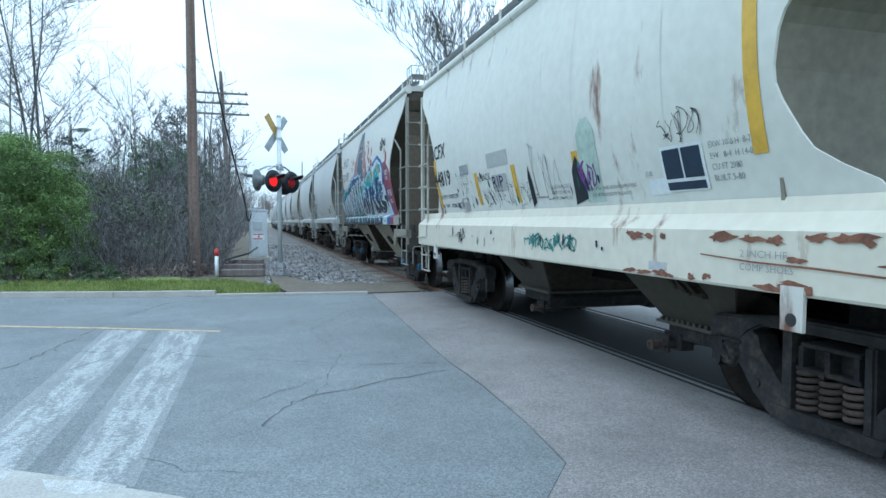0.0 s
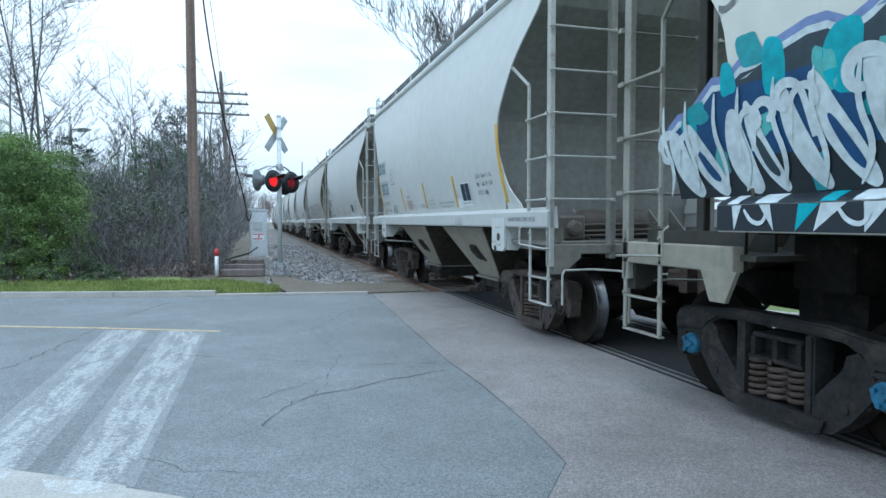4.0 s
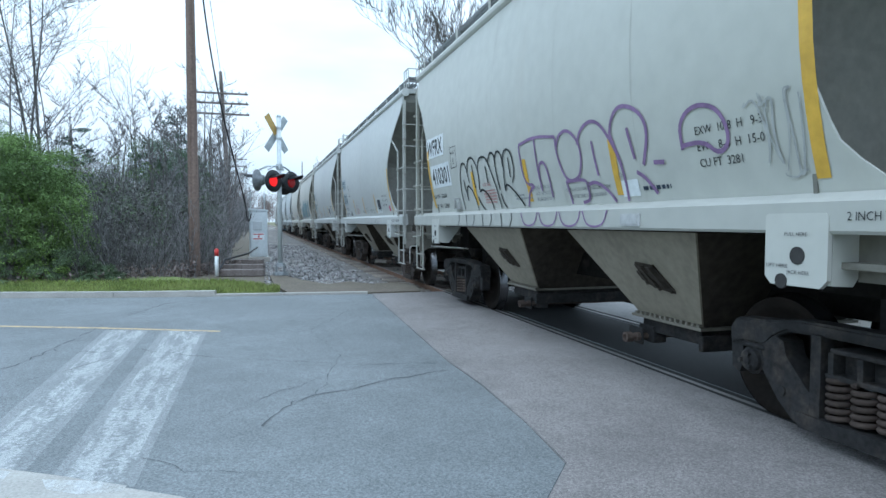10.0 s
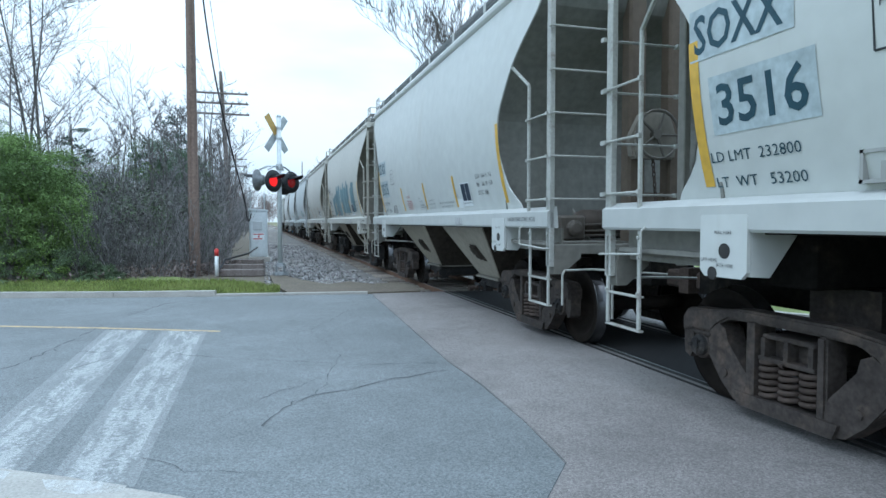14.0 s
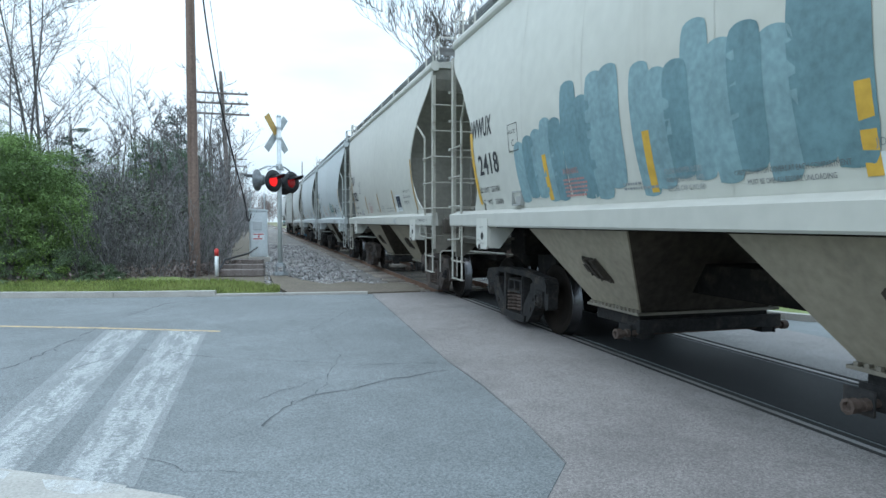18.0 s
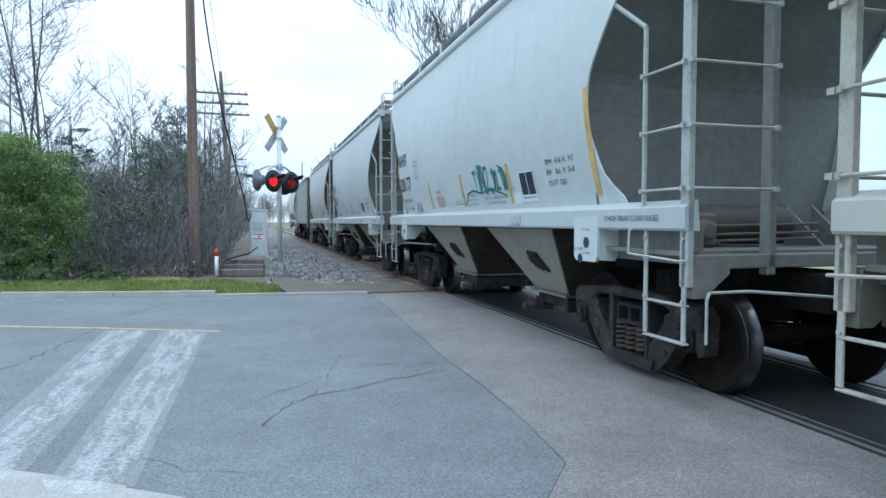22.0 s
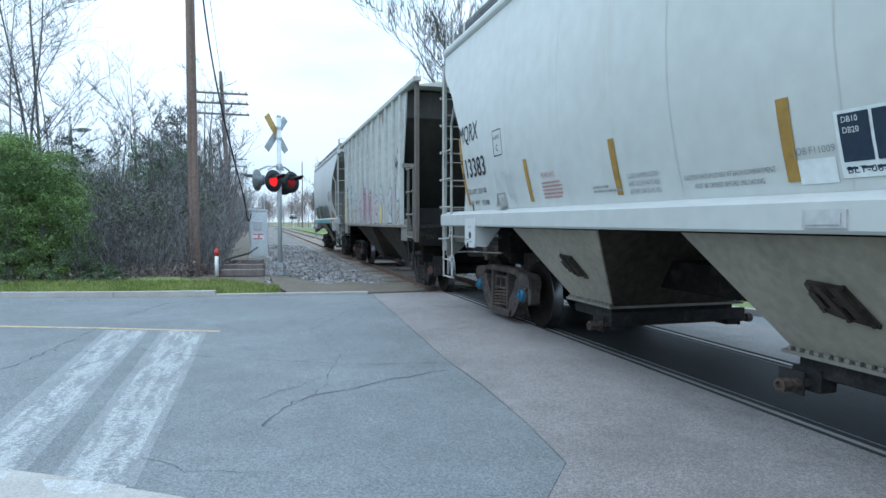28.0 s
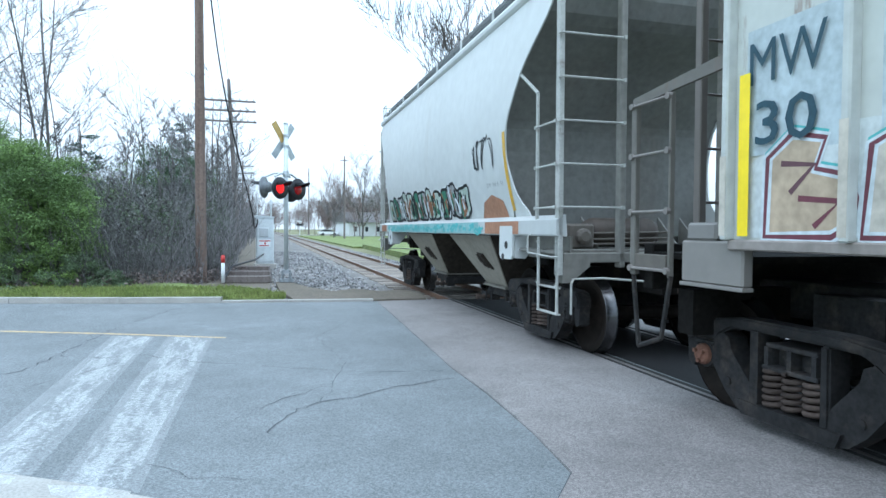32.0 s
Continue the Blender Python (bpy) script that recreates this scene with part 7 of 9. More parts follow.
# plain pale cars
pale = spray("pale_repaint", (0.40, 0.455, 0.48))
ROW = (("SOXX", "3513", "232900", "53100", GREY, "ink_teal", 0.0, pale), ("TILX", "333576", "232800", "53200", GREY, "ink", 0.12, None),
       ("WFRX", "410301", "232200", "53800", DULL, "ink", 0.03, M["panel_white"]), ("SOXX", "3516", "232800", "53200", GREY, "ink_teal", 0.0, pale),
       ("SOXX", "3515", "233000", "53000", GREY, "ink_teal", 0.0, pale), ("WWUX", "2418", "232400", "53600", WARM, "ink", 0.0, None),
       ("TILX", "337822", "232900", "53100", WARM, "ink", 0.0, None), ("NAHX", "328177", "231100", "54900", COOL, "ink_teal", 0.1, None),
       ("NAHX", "328155", "231100", "54900", COOL, "ink", 0.33, None), ("MQRX", "113383", "233100", "52900", GREY, "ink", 0.55, None))
LABELS = ("pale grey covered hopper car with teal lettering", "pale grey covered hopper car with faint pink outline scrawl",
          "pale covered hopper car with black and purple outline scrawl", "pale grey covered hopper car with amber strips",
          "pale grey covered hopper car with repainted number patch", "cream grey covered hopper car with blue painted-over patches",
          "cream grey covered hopper car with black stencils", "cool grey covered hopper car with a teal sprayed tag",
          "cool grey covered hopper car with faded amber strips", "light grey covered hopper car with blue bearing caps")
for k, (mark, number, load, light, tone, ink, shift, board) in enumerate(ROW):
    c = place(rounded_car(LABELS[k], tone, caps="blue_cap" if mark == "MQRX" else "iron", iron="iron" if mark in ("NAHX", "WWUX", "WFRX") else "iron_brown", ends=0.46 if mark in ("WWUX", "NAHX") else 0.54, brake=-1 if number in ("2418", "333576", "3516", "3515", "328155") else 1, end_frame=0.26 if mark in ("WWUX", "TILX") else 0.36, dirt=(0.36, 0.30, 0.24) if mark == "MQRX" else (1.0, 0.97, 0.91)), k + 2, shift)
    markings(c, mark, number, load, light, ink, {"MQRX": "stripe_dark", "TILX": "stripe_dark", "NAHX": "stripe_faded"}.get(mark, "stripe") if number != "333576" else "stripe", board=board)
    if number == "113383":
        for line, y, z in (("DB10", -2.45, 2.10), ("DB20", -2.45, 2.04)):
            words(c, line, y, z, 0.034, "panel_white", 0.10, lift=0.0115)
        words(c, "BLT-06-11", -2.44, 1.815, 0.04, "panel_blue", 0.3, lift=0.010)
        words(c, "F11009", -2.20, 1.95, 0.045, "ink_faint", 0.18)
        tag_scrawl(c, 3.05, 1.85, 0.75, 0.4, spray("spray_pencil", (0.44, 0.45, 0.44)), 0.008, 6, 54)
    if number == "3516":
        side_patch("placard", c, rect(-3.86, 1.82, 0.16, 0.13), spray("placard_pink", (0.55, 0.07, 0.16)), 0.007, "small pink placard")
    if number == "410301":
        def outline_letter(lines, mat, wide, lift):
            verts, faces = [], []
            for k, line in enumerate(lines):
                stroke(verts, faces, rounded(line, 2), wide, lift + 0.0004 * k, None, False)
            raw("spray_scrawl", verts, faces, mat, c, "sprayed outline letter")
        outline_letter(([(2.6, 1.73), (2.59, 1.98), (2.51, 2.25), (2.41, 2.43), (2.27, 2.48), (2.15, 2.41), (2.10, 2.15)], [(2.35, 2.21), (2.34, 2.07), (2.32, 1.83), (2.30, 2.01), (2.22, 2.11), (2.1, 2.08), (1.98, 1.96), (1.94, 1.72)]), black, 0.032, 0.008)
        outline_letter(([(2.11, 2.33), (2.05, 2.48), (1.9, 2.53), (1.74, 2.47), (1.64, 2.33), (1.64, 2.19), (1.72, 1.97), (1.59, 2.03), (1.41, 1.96), (1.3, 1.82), (1.3, 1.72)], [(1.87, 2.41), (1.85, 2.05)], [(1.82, 1.92), (1.81, 1.82), (1.65, 1.72)]), black, 0.032, 0.009)
        outline_letter(([(1.64, 2.31), (1.55, 2.46), (1.37, 2.49), (1.21, 2.44), (1.07, 2.2), (1.0, 2.0), (0.99, 1.73)], [(1.3, 2.34), (1.29, 2.1)]), black, 0.032, 0.010)
        outline_letter(([(1.16, 2.4), (1.06, 2.5), (0.97, 2.5), (0.9, 2.45), (0.91, 2.29), (0.88, 1.98)], [(0.89, 2.41), (0.8, 2.5), (0.68, 2.48), (0.63, 2.4), (0.64, 2.28)], [(0.88, 1.93), (0.87, 1.81), (0.78, 1.73)]), black, 0.032, 0.011)
        outline_letter(([(0.64, 2.28), (0.59, 2.42), (0.49, 2.49), (0.38, 2.48), (0.29, 2.40), (0.27, 2.2), (0.40, 2.05)], [(0.61, 2.31), (0.66, 2.12), (0.71, 1.93), (0.64, 2.04), (0.55, 2.03), (0.36, 1.92), (0.17, 1.74)], [(0.42, 2.38), (0.43, 2.12)]), black, 0.030, 0.012)
        for i in range(7):
            verts, faces = [], []
            y0 = 2.6 - 0.37 * i
            stroke(verts, faces, [(y0, 1.655), (y0 - 0.02, 1.57), (y0 - (0.05 if i % 2 else -0.05), 1.47)], 0.022, 0.006, 1.56, False)
            raw("spray_scrawl", verts, faces, black, c)
        for ob in [o for o in c.children if o.name.startswith(("test_panel", "panel_square"))]:
            bpy.data.objects.remove(ob)
        dusk = spray("spray_dull_purple", (0.21, 0.13, 0.25))
        outline_letter(([(0.04, 2.49), (-0.41, 2.54), (-0.95, 2.47)], [(0.04, 2.48), (0.04, 2.01), (-0.28, 1.98), (-0.07, 1.93), (0.07, 1.73)], [(-0.42, 2.52), (-0.41, 2.12), (-0.43, 1.83), (-0.42, 2.15), (-0.52, 2.24), (-0.63, 2.21), (-0.67, 2.04), (-0.66, 1.82)]), dusk, 0.036, 0.008)
        outline_letter(([(-0.95, 2.48), (-0.95, 2.28), (-1.06, 1.98), (-1.35, 1.98), (-1.47, 2.16), (-1.47, 2.32), (-1.38, 2.43), (-1.23, 2.51), (-1.05, 2.48), (-0.96, 2.35)], [(-1.06, 1.98), (-1.1, 1.73)], [(-1.07, 1.97), (-1.47, 1.98), (-1.5, 1.9), (-1.49, 1.76), (-1.33, 1.74)]), dusk, 0.034, 0.010)
        outline_letter(([(-1.42, 2.33), (-1.52, 2.47), (-1.72, 2.53), (-1.89, 2.48), (-2.03, 2.33), (-2.15, 2.13), (-2.19, 1.92), (-2.17, 1.73)], [(-1.71, 2.33), (-1.74, 1.99)], [(-1.52, 1.92), (-1.67, 1.94), (-1.85, 1.85), (-1.97, 1.73)]), dusk, 0.036, 0.0085)
        outline_letter(([(-2.05, 2.33), (-2.09, 2.46), (-2.21, 2.57), (-2.37, 2.56), (-2.53, 2.49), (-2.62, 2.38), (-2.62, 2.24), (-2.51, 2.03)], [(-2.06, 2.35), (-2.18, 2.05)], [(-2.34, 2.37), (-2.4, 2.09)], [(-2.39, 1.98), (-2.51, 1.92), (-2.63, 1.78)], [(-2.66, 2.04), (-2.8, 2.03)]), dusk, 0.038, 0.010)
        outline_letter(([(-3.05, 2.1), (-3.05, 2.32), (-3.25, 2.42), (-3.5, 2.35), (-3.58, 2.12), (-3.45, 2.02), (-3.3, 2.14), (-3.05, 2.13)],), dusk, 0.035, 0.0085)
        for i in range(4):
            verts, faces = [], []
            y0 = 0.06 - 0.52 * i
            stroke(verts, faces, rounded([(y0, 1.65), (y0 - 0.08, 1.51), (y0 - 0.26, 1.485), (y0 - 0.42, 1.52), (y0 - 0.48, 1.65)]), 0.02, 0.006, 1.56, False)
            raw("spray_scrawl", verts, faces, dusk, c)
        tag_scrawl(c, -3.75, 1.85, 0.5, 0.55, spray("spray_faint_grey", (0.33, 0.335, 0.33)), 0.016, 4, 53, lift=0.012)
    elif number == "2418":
        rnd = random.Random(77)
        pale_buff = spray("spray_pale_buff", (0.20, 0.30, 0.33))
        for y0, y1, low, top in ((2.75, 1.5, 1.76, 2.66), (1.45, 0.35, 1.76, 3.0), (0.15, -2.05, 1.76, 2.98), (-2.5, -3.35, 1.80, 2.92), (-2.0, -2.6, 1.74, 2.05)):
            n = max(2, int((y0 - y1) / 0.24))
            for i in range(n):
                w = (y0 - y1) / n * 1.25
                y = y0 - (y0 - y1) * i / n + rnd.uniform(-0.02, 0.02)
                h = top + rnd.uniform(-0.22, 0.06)
                b = low + rnd.uniform(0.0, 0.14)
                out = [(y - 0.02, b), (y - w / 2, b - 0.02), (y - w + 0.01, b + 0.02), (y - w, (b + h) / 2), (y - w - 0.01, h - 0.06), (y - w * 0.75, h), (y - w * 0.3, h + 0.01), (y, h - 0.05), (y + 0.01, (b + h) / 2)]
                out = rounded([(p, max(q, 1.74)) for p, q in out + out[:1]], 2)[:-1]
                side_patch("paint_patch", c, out[::-1], buff if rnd.random() < 0.72 else pale_buff, 0.0040 + 0.0006 * (i % 3), "grey-blue rolled-over patch")
    elif number == "328177":
        tag_scrawl(c, -0.7, 1.98, 1.3, 0.36, tagteal, 0.034, 11, 51, label="teal sprayed tag", lift=0.013)
        verts, faces = [], []
        stroke(verts, faces, [(-0.12, 1.80), (-0.3, 1.98), (-0.6, 2.02), (-0.9, 1.97), (-1.4, 2.0), (-1.9, 1.9)], 0.03, 0.012)
        raw("spray_scrawl", verts, faces, tagteal, c)
    elif number == "3515":
        tag_scrawl(c, 0.5, 1.80, 0.5, 0.2, grey, 0.012, 4, 52)

# the ribbed car
c = ribbed_car("grey ribbed hopper car with rust and pink spray paint", (0.49, 0.505, 0.475))
CARS.append((c, 3.9 + 31.0 * SPEED))
maroon, mauve = spray("spray_maroon", (0.13, 0.035, 0.05)), spray("spray_mauve", (0.37, 0.22, 0.26))
pale_pink, ice, tan = spray("spray_pale_pink", (0.50, 0.44, 0.45)), spray("spray_ice", (0.50, 0.53, 0.53)), spray("spray_tan", (0.29, 0.185, 0.125))
ochre, plum = spray("spray_ochre", (0.40, 0.31, 0.22)), spray("spray_plum", (0.10, 0.045, 0.055))
tops = (2.0, 2.15, 2.18, 2.12, 2.20, 2.25, 2.15, 2.70, 2.55, 2.45, 2.25, 2.2, 2.36, 2.45, 2.35, 2.2, 2.35, 2.40, 2.45, 2.1)
back = ragged(4.80, -4.42, 1.49, tops, 64, 0.02)
side_patch("spray_background", c, back, ice, 0.0025, "pale sprayed background", 1.502)


def block_letter(shape, fill, counters, k, edge=None, glow=True):
    """A sprayed letter: a soft edge, a dark outline, its fill and dark inner strokes."""
    lift = 0.0045 + 0.0022 * (k % 2)
    line = list(shape) + [shape[0], shape[1]]
    if glow:
        verts, faces = [], []
        stroke(verts, faces, [(y, z + 0.03 if z > 1.75 else z) for y, z in line], 0.055, lift - 0.0012, 1.502, False)
        raw("spray_outline", verts, faces, aqua, c)
    side_patch("spray_letter", c, list(shape)[::-1], fill, lift, "sprayed letter with a dark outline" if k == 0 else "", 1.502)
    for wide, mat, up in ((0.085, white, 0.0003), (0.036, edge or maroon, 0.0006)):
        verts, faces = [], []
        stroke(verts, faces, line, wide, lift + up, 1.502, False)
        raw("spray_outline", verts, faces, mat, c)
    for n, tri in enumerate(counters):
        mid = (sum(p[0] for p in tri) / 3, sum(p[1] for p in tri) / 3)
        verts, faces = [], []
        stroke(verts, faces, [(mid[0] + 1.5 * (p[0] - mid[0]), mid[1] + 1.5 * (p[1] - mid[1])) for p in tri], 0.05, lift + 0.0011, 1.502, True)
        raw("spray_counter", verts, faces, maroon if n % 2 else (edge or plum), c)


for k, (shape, fill, counters) in enumerate((
        (((4.62, 1.50), (4.60, 2.02), (4.40, 2.16), (4.15, 2.10), (4.22, 1.92), (3.98, 1.86), (3.90, 1.62), (4.10, 1.50)), ochre, (((4.45, 1.95), (4.28, 1.93), (4.40, 1.82)), ((4.30, 1.72), (4.10, 1.70), (4.22, 1.60)))),
        (((3.90, 1.50), (3.85, 2.02), (3.62, 2.12), (3.55, 1.85), (3.42, 1.85), (3.38, 2.14), (3.12, 2.12), (3.10, 1.50)), cream, (((3.60, 1.70), (3.42, 1.72), (3.50, 1.55)),)),
        (((3.02, 1.50), (3.00, 2.10), (2.78, 2.18), (2.62, 2.02), (2.36, 2.24), (2.20, 2.12), (2.42, 1.86), (2.28, 1.50)), cream, (((2.80, 1.88), (2.58, 1.90), (2.72, 1.70)), ((2.62, 1.62), (2.48, 1.66), (2.52, 1.52)))),
        (((1.98, 1.50), (1.95, 2.00), (1.72, 2.22), (1.45, 2.16), (1.38, 1.90), (1.30, 1.50), (1.60, 1.56)), pale_pink, (((1.75, 1.95), (1.55, 1.95), (1.62, 1.75)),)),
        (((1.24, 1.50), (1.22, 2.84), (0.96, 2.82), (0.90, 2.58), (0.70, 2.58), (0.50, 2.52), (0.42, 2.20), (0.52, 1.90), (0.42, 1.50), (0.72, 1.50), (0.82, 1.72), (0.95, 1.50)), mauve, (((0.95, 2.38), (0.68, 2.36), (0.78, 2.16)), ((0.88, 2.02), (0.70, 1.98), (0.86, 1.80)), ((0.66, 2.28), (0.54, 2.22), (0.62, 2.10)))),
        (((0.40, 1.50), (0.46, 2.48), (0.22, 2.60), (-0.10, 2.46), (-0.30, 2.28), (-0.70, 2.22), (-0.46, 1.92), (-0.50, 1.66), (-0.72, 1.50), (-0.30, 1.50), (-0.10, 1.72), (0.10, 1.50)), mauve, (((0.24, 2.36), (0.02, 2.30), (0.14, 2.08)), ((0.02, 2.02), (-0.16, 2.12), (-0.10, 1.84)), ((0.28, 1.90), (0.14, 1.86), (0.26, 1.66)))),
        (((-0.70, 1.50), (-0.56, 1.80), (-0.78, 2.06), (-1.02, 2.24), (-1.22, 2.34), (-1.40, 2.24), (-1.62, 2.26), (-1.58, 1.98), (-1.44, 1.78), (-1.62, 1.50)), pale_pink, (((-0.92, 2.02), (-1.22, 2.08), (-1.06, 1.86)), ((-1.20, 1.74), (-1.42, 1.70), (-1.30, 1.58)), ((-1.36, 2.10), (-1.50, 2.08), (-1.42, 1.90)))),
        (((-1.66, 1.50), (-1.62, 2.44), (-1.78, 2.55), (-2.10, 2.50), (-2.40, 2.24), (-2.34, 2.02), (-2.16, 1.86), (-2.22, 1.50), (-1.96, 1.50), (-1.90, 1.80)), ice, (((-1.86, 2.30), (-2.14, 2.22), (-1.98, 2.04)), ((-1.72, 1.90), (-1.86, 1.88), (-1.80, 1.62)))),
        (((-2.26, 1.50), (-2.24, 2.02), (-2.46, 2.18), (-2.72, 2.16), (-2.66, 1.94), (-2.50, 1.90), (-2.56, 1.50)), ice, (((-2.42, 2.02), (-2.56, 2.04), (-2.48, 1.90)),)),
        (((-2.60, 1.62), (-2.66, 1.98), (-2.96, 2.24), (-3.28, 2.42), (-3.52, 2.30), (-3.30, 2.10), (-3.02, 1.92), (-3.06, 1.78), (-3.40, 1.70), (-3.46, 1.50), (-2.86, 1.50)), ice, (((-2.70, 1.80), (-2.62, 1.62), (-2.80, 1.56)),)),
        (((-3.36, 1.50), (-3.28, 1.74), (-3.42, 2.02), (-3.50, 2.36), (-3.70, 2.30), (-3.78, 2.50), (-3.98, 2.48), (-3.94, 2.10), (-3.82, 1.84), (-3.92, 1.50)), tan, (((-3.56, 1.90), (-3.74, 1.92), (-3.66, 1.70)), ((-3.70, 2.24), (-3.84, 2.20), (-3.78, 2.02)))),
        (((-3.98, 1.50), (-3.96, 1.84), (-4.02, 2.10), (-4.16, 2.02), (-4.32, 2.06), (-4.24, 1.84), (-4.36, 1.60), (-4.18, 1.66)), mint, (((-4.08, 1.74), (-4.18, 1.78), (-4.12, 1.58)),)))):
    block_letter(shape, fill, counters, k)
words(c, "2013", -0.38, 2.36, 0.14, "ink", 0.36, flat=1.502, lift=0.032, bold=0.004)
rnd = random.Random(68)
for i in range(46):
    y, z = (-3.95 + rnd.gauss(0, 0.10), 2.95 + rnd.gauss(0, 0.16)) if i < 16 else (rnd.uniform(-4.8, 3.2), rnd.uniform(2.6, 4.4))
    w, h = rnd.uniform(0.010, 0.032) * (1.5 if i < 16 else 0.55), rnd.uniform(0.02, 0.09) * (1 if i < 16 else 0.45)
    side_patch("rust_patch", c, [(y + w * math.cos(a) * rnd.uniform(0.6, 1.2), z + h * math.sin(a) * rnd.uniform(0.75, 1.25)) for a in (-k * 2 * math.pi / 13 for k in range(13))], M["rust_dark"], 0.0030 + 0.0001 * (i % 20), "dark rust blister", 1.502)
for i in range(30):
    y, top, w = rnd.uniform(-4.8, 4.7), rnd.uniform(3.7, 4.46), rnd.uniform(0.006, 0.022)
    low = top - rnd.uniform(0.2, 0.9)
    side_patch("rust_streak", c, [(y + w, top), (y - w, top), (y - 0.5 * w, low + 0.1), (y, low), (y + 0.6 * w, low + 0.15)], M["rust"], 0.0030 + 0.0001 * (i % 15), "", 1.502)
rnd = random.Random(63)
for i in range(11):
    y = (-4.62, -3.80)[i] if i < 2 else -4.88 + 0.976 * i + 0.06
    side_patch("spray_rib", c, rect(y + 0.031, 1.50, 0.062, tops[min(int((4.75 - y) / 9.2 * 19), 19)] - 1.5 + rnd.uniform(-0.1, 0.1)), (cream, cream, ochre)[i % 3] if y > 1.3 else (mauve if y > -0.7 else (tan if y < -3.3 else pale_pink)), 0.003, "", 1.58)
for y, z, w, h in ((4.80, 2.05, 0.82, 0.86), (3.80, 2.05, 0.62, 0.88), (2.75, 2.18, 0.75, 0.40)):
    side_patch("stencil_board", c, rect(y, z, w, h), pale, 0.0028, "pale blue repainted patch", 1.502)
for line, y, z, w in (("MW", 4.76, 2.53, 0.62), ("CX", 3.70, 2.52, 0.36), ("30", 4.70, 2.12, 0.50), ("06", 3.70, 2.12, 0.42), ("22", 2.62, 2.24, 0.5)):
    words(c, line, y, z, 0.29, "ink_teal", w, flat=1.502, lift=0.0225, bold=0.003)
for y, z0, z1 in ((4.84, 1.50, 2.62), (2.16, 1.50, 2.0), (0.25, 1.50, 2.0), (-2.05, 1.50, 2.0), (-4.41, 1.56, 2.62)):
    strip(c, y, z0, z1, 0.10, "stripe_bright", 1.53)

# the last car
c = rounded_car("last pale covered hopper car with green and orange spray paint", (0.54, 0.555, 0.545), iron="iron")
CARS.append((c, 17.25 + 31.0 * SPEED))
strip(c, -4.18, 1.80, 2.86, 0.10)
words(c, "EXW  10-8  H   9-3", -3.38, 2.16, 0.06, "ink_faint", 0.66)
tag_scrawl(c, -2.9, 2.45, 0.9, 0.42, black, 0.03, 5, 71, label="black sprayed scrawl")
mural(c, 4.2, 1.72, 6.6, 0.62, 12, None, [mint, green, grey, mint], black, [black, white, rusty, green], 72, label="green and black sprayed letters", slant=0.1)
tag_scrawl(c, 4.3, 1.54, 7.6, 0.05, aqua, 0.05, 30, 73, flat=1.56, lift=0.006)
side_patch("spray_background", c, rect(4.4, 1.48, 7.4, 0.17), spray("spray_pale_aqua", (0.24, 0.42, 0.42)), 0.003, "aqua sprayed sill", 1.56)
side_patch("spray_background", c, rect(5.3, 1.48, 0.7, 0.17), rusty, 0.0035, "", 1.56)
side_patch("spray_background", c, rect(-3.3, 1.48, 1.3, 0.17), spray("spray_orange", (0.34, 0.17, 0.10)), 0.0035, "", 1.56)
side_patch("spray_background", c, [(-2.9, 1.70), (-4.0, 1.70), (-3.9, 1.95), (-3.5, 2.05), (-3.1, 1.95)], spray("spray_orange", (0.34, 0.17, 0.10)), 0.004)


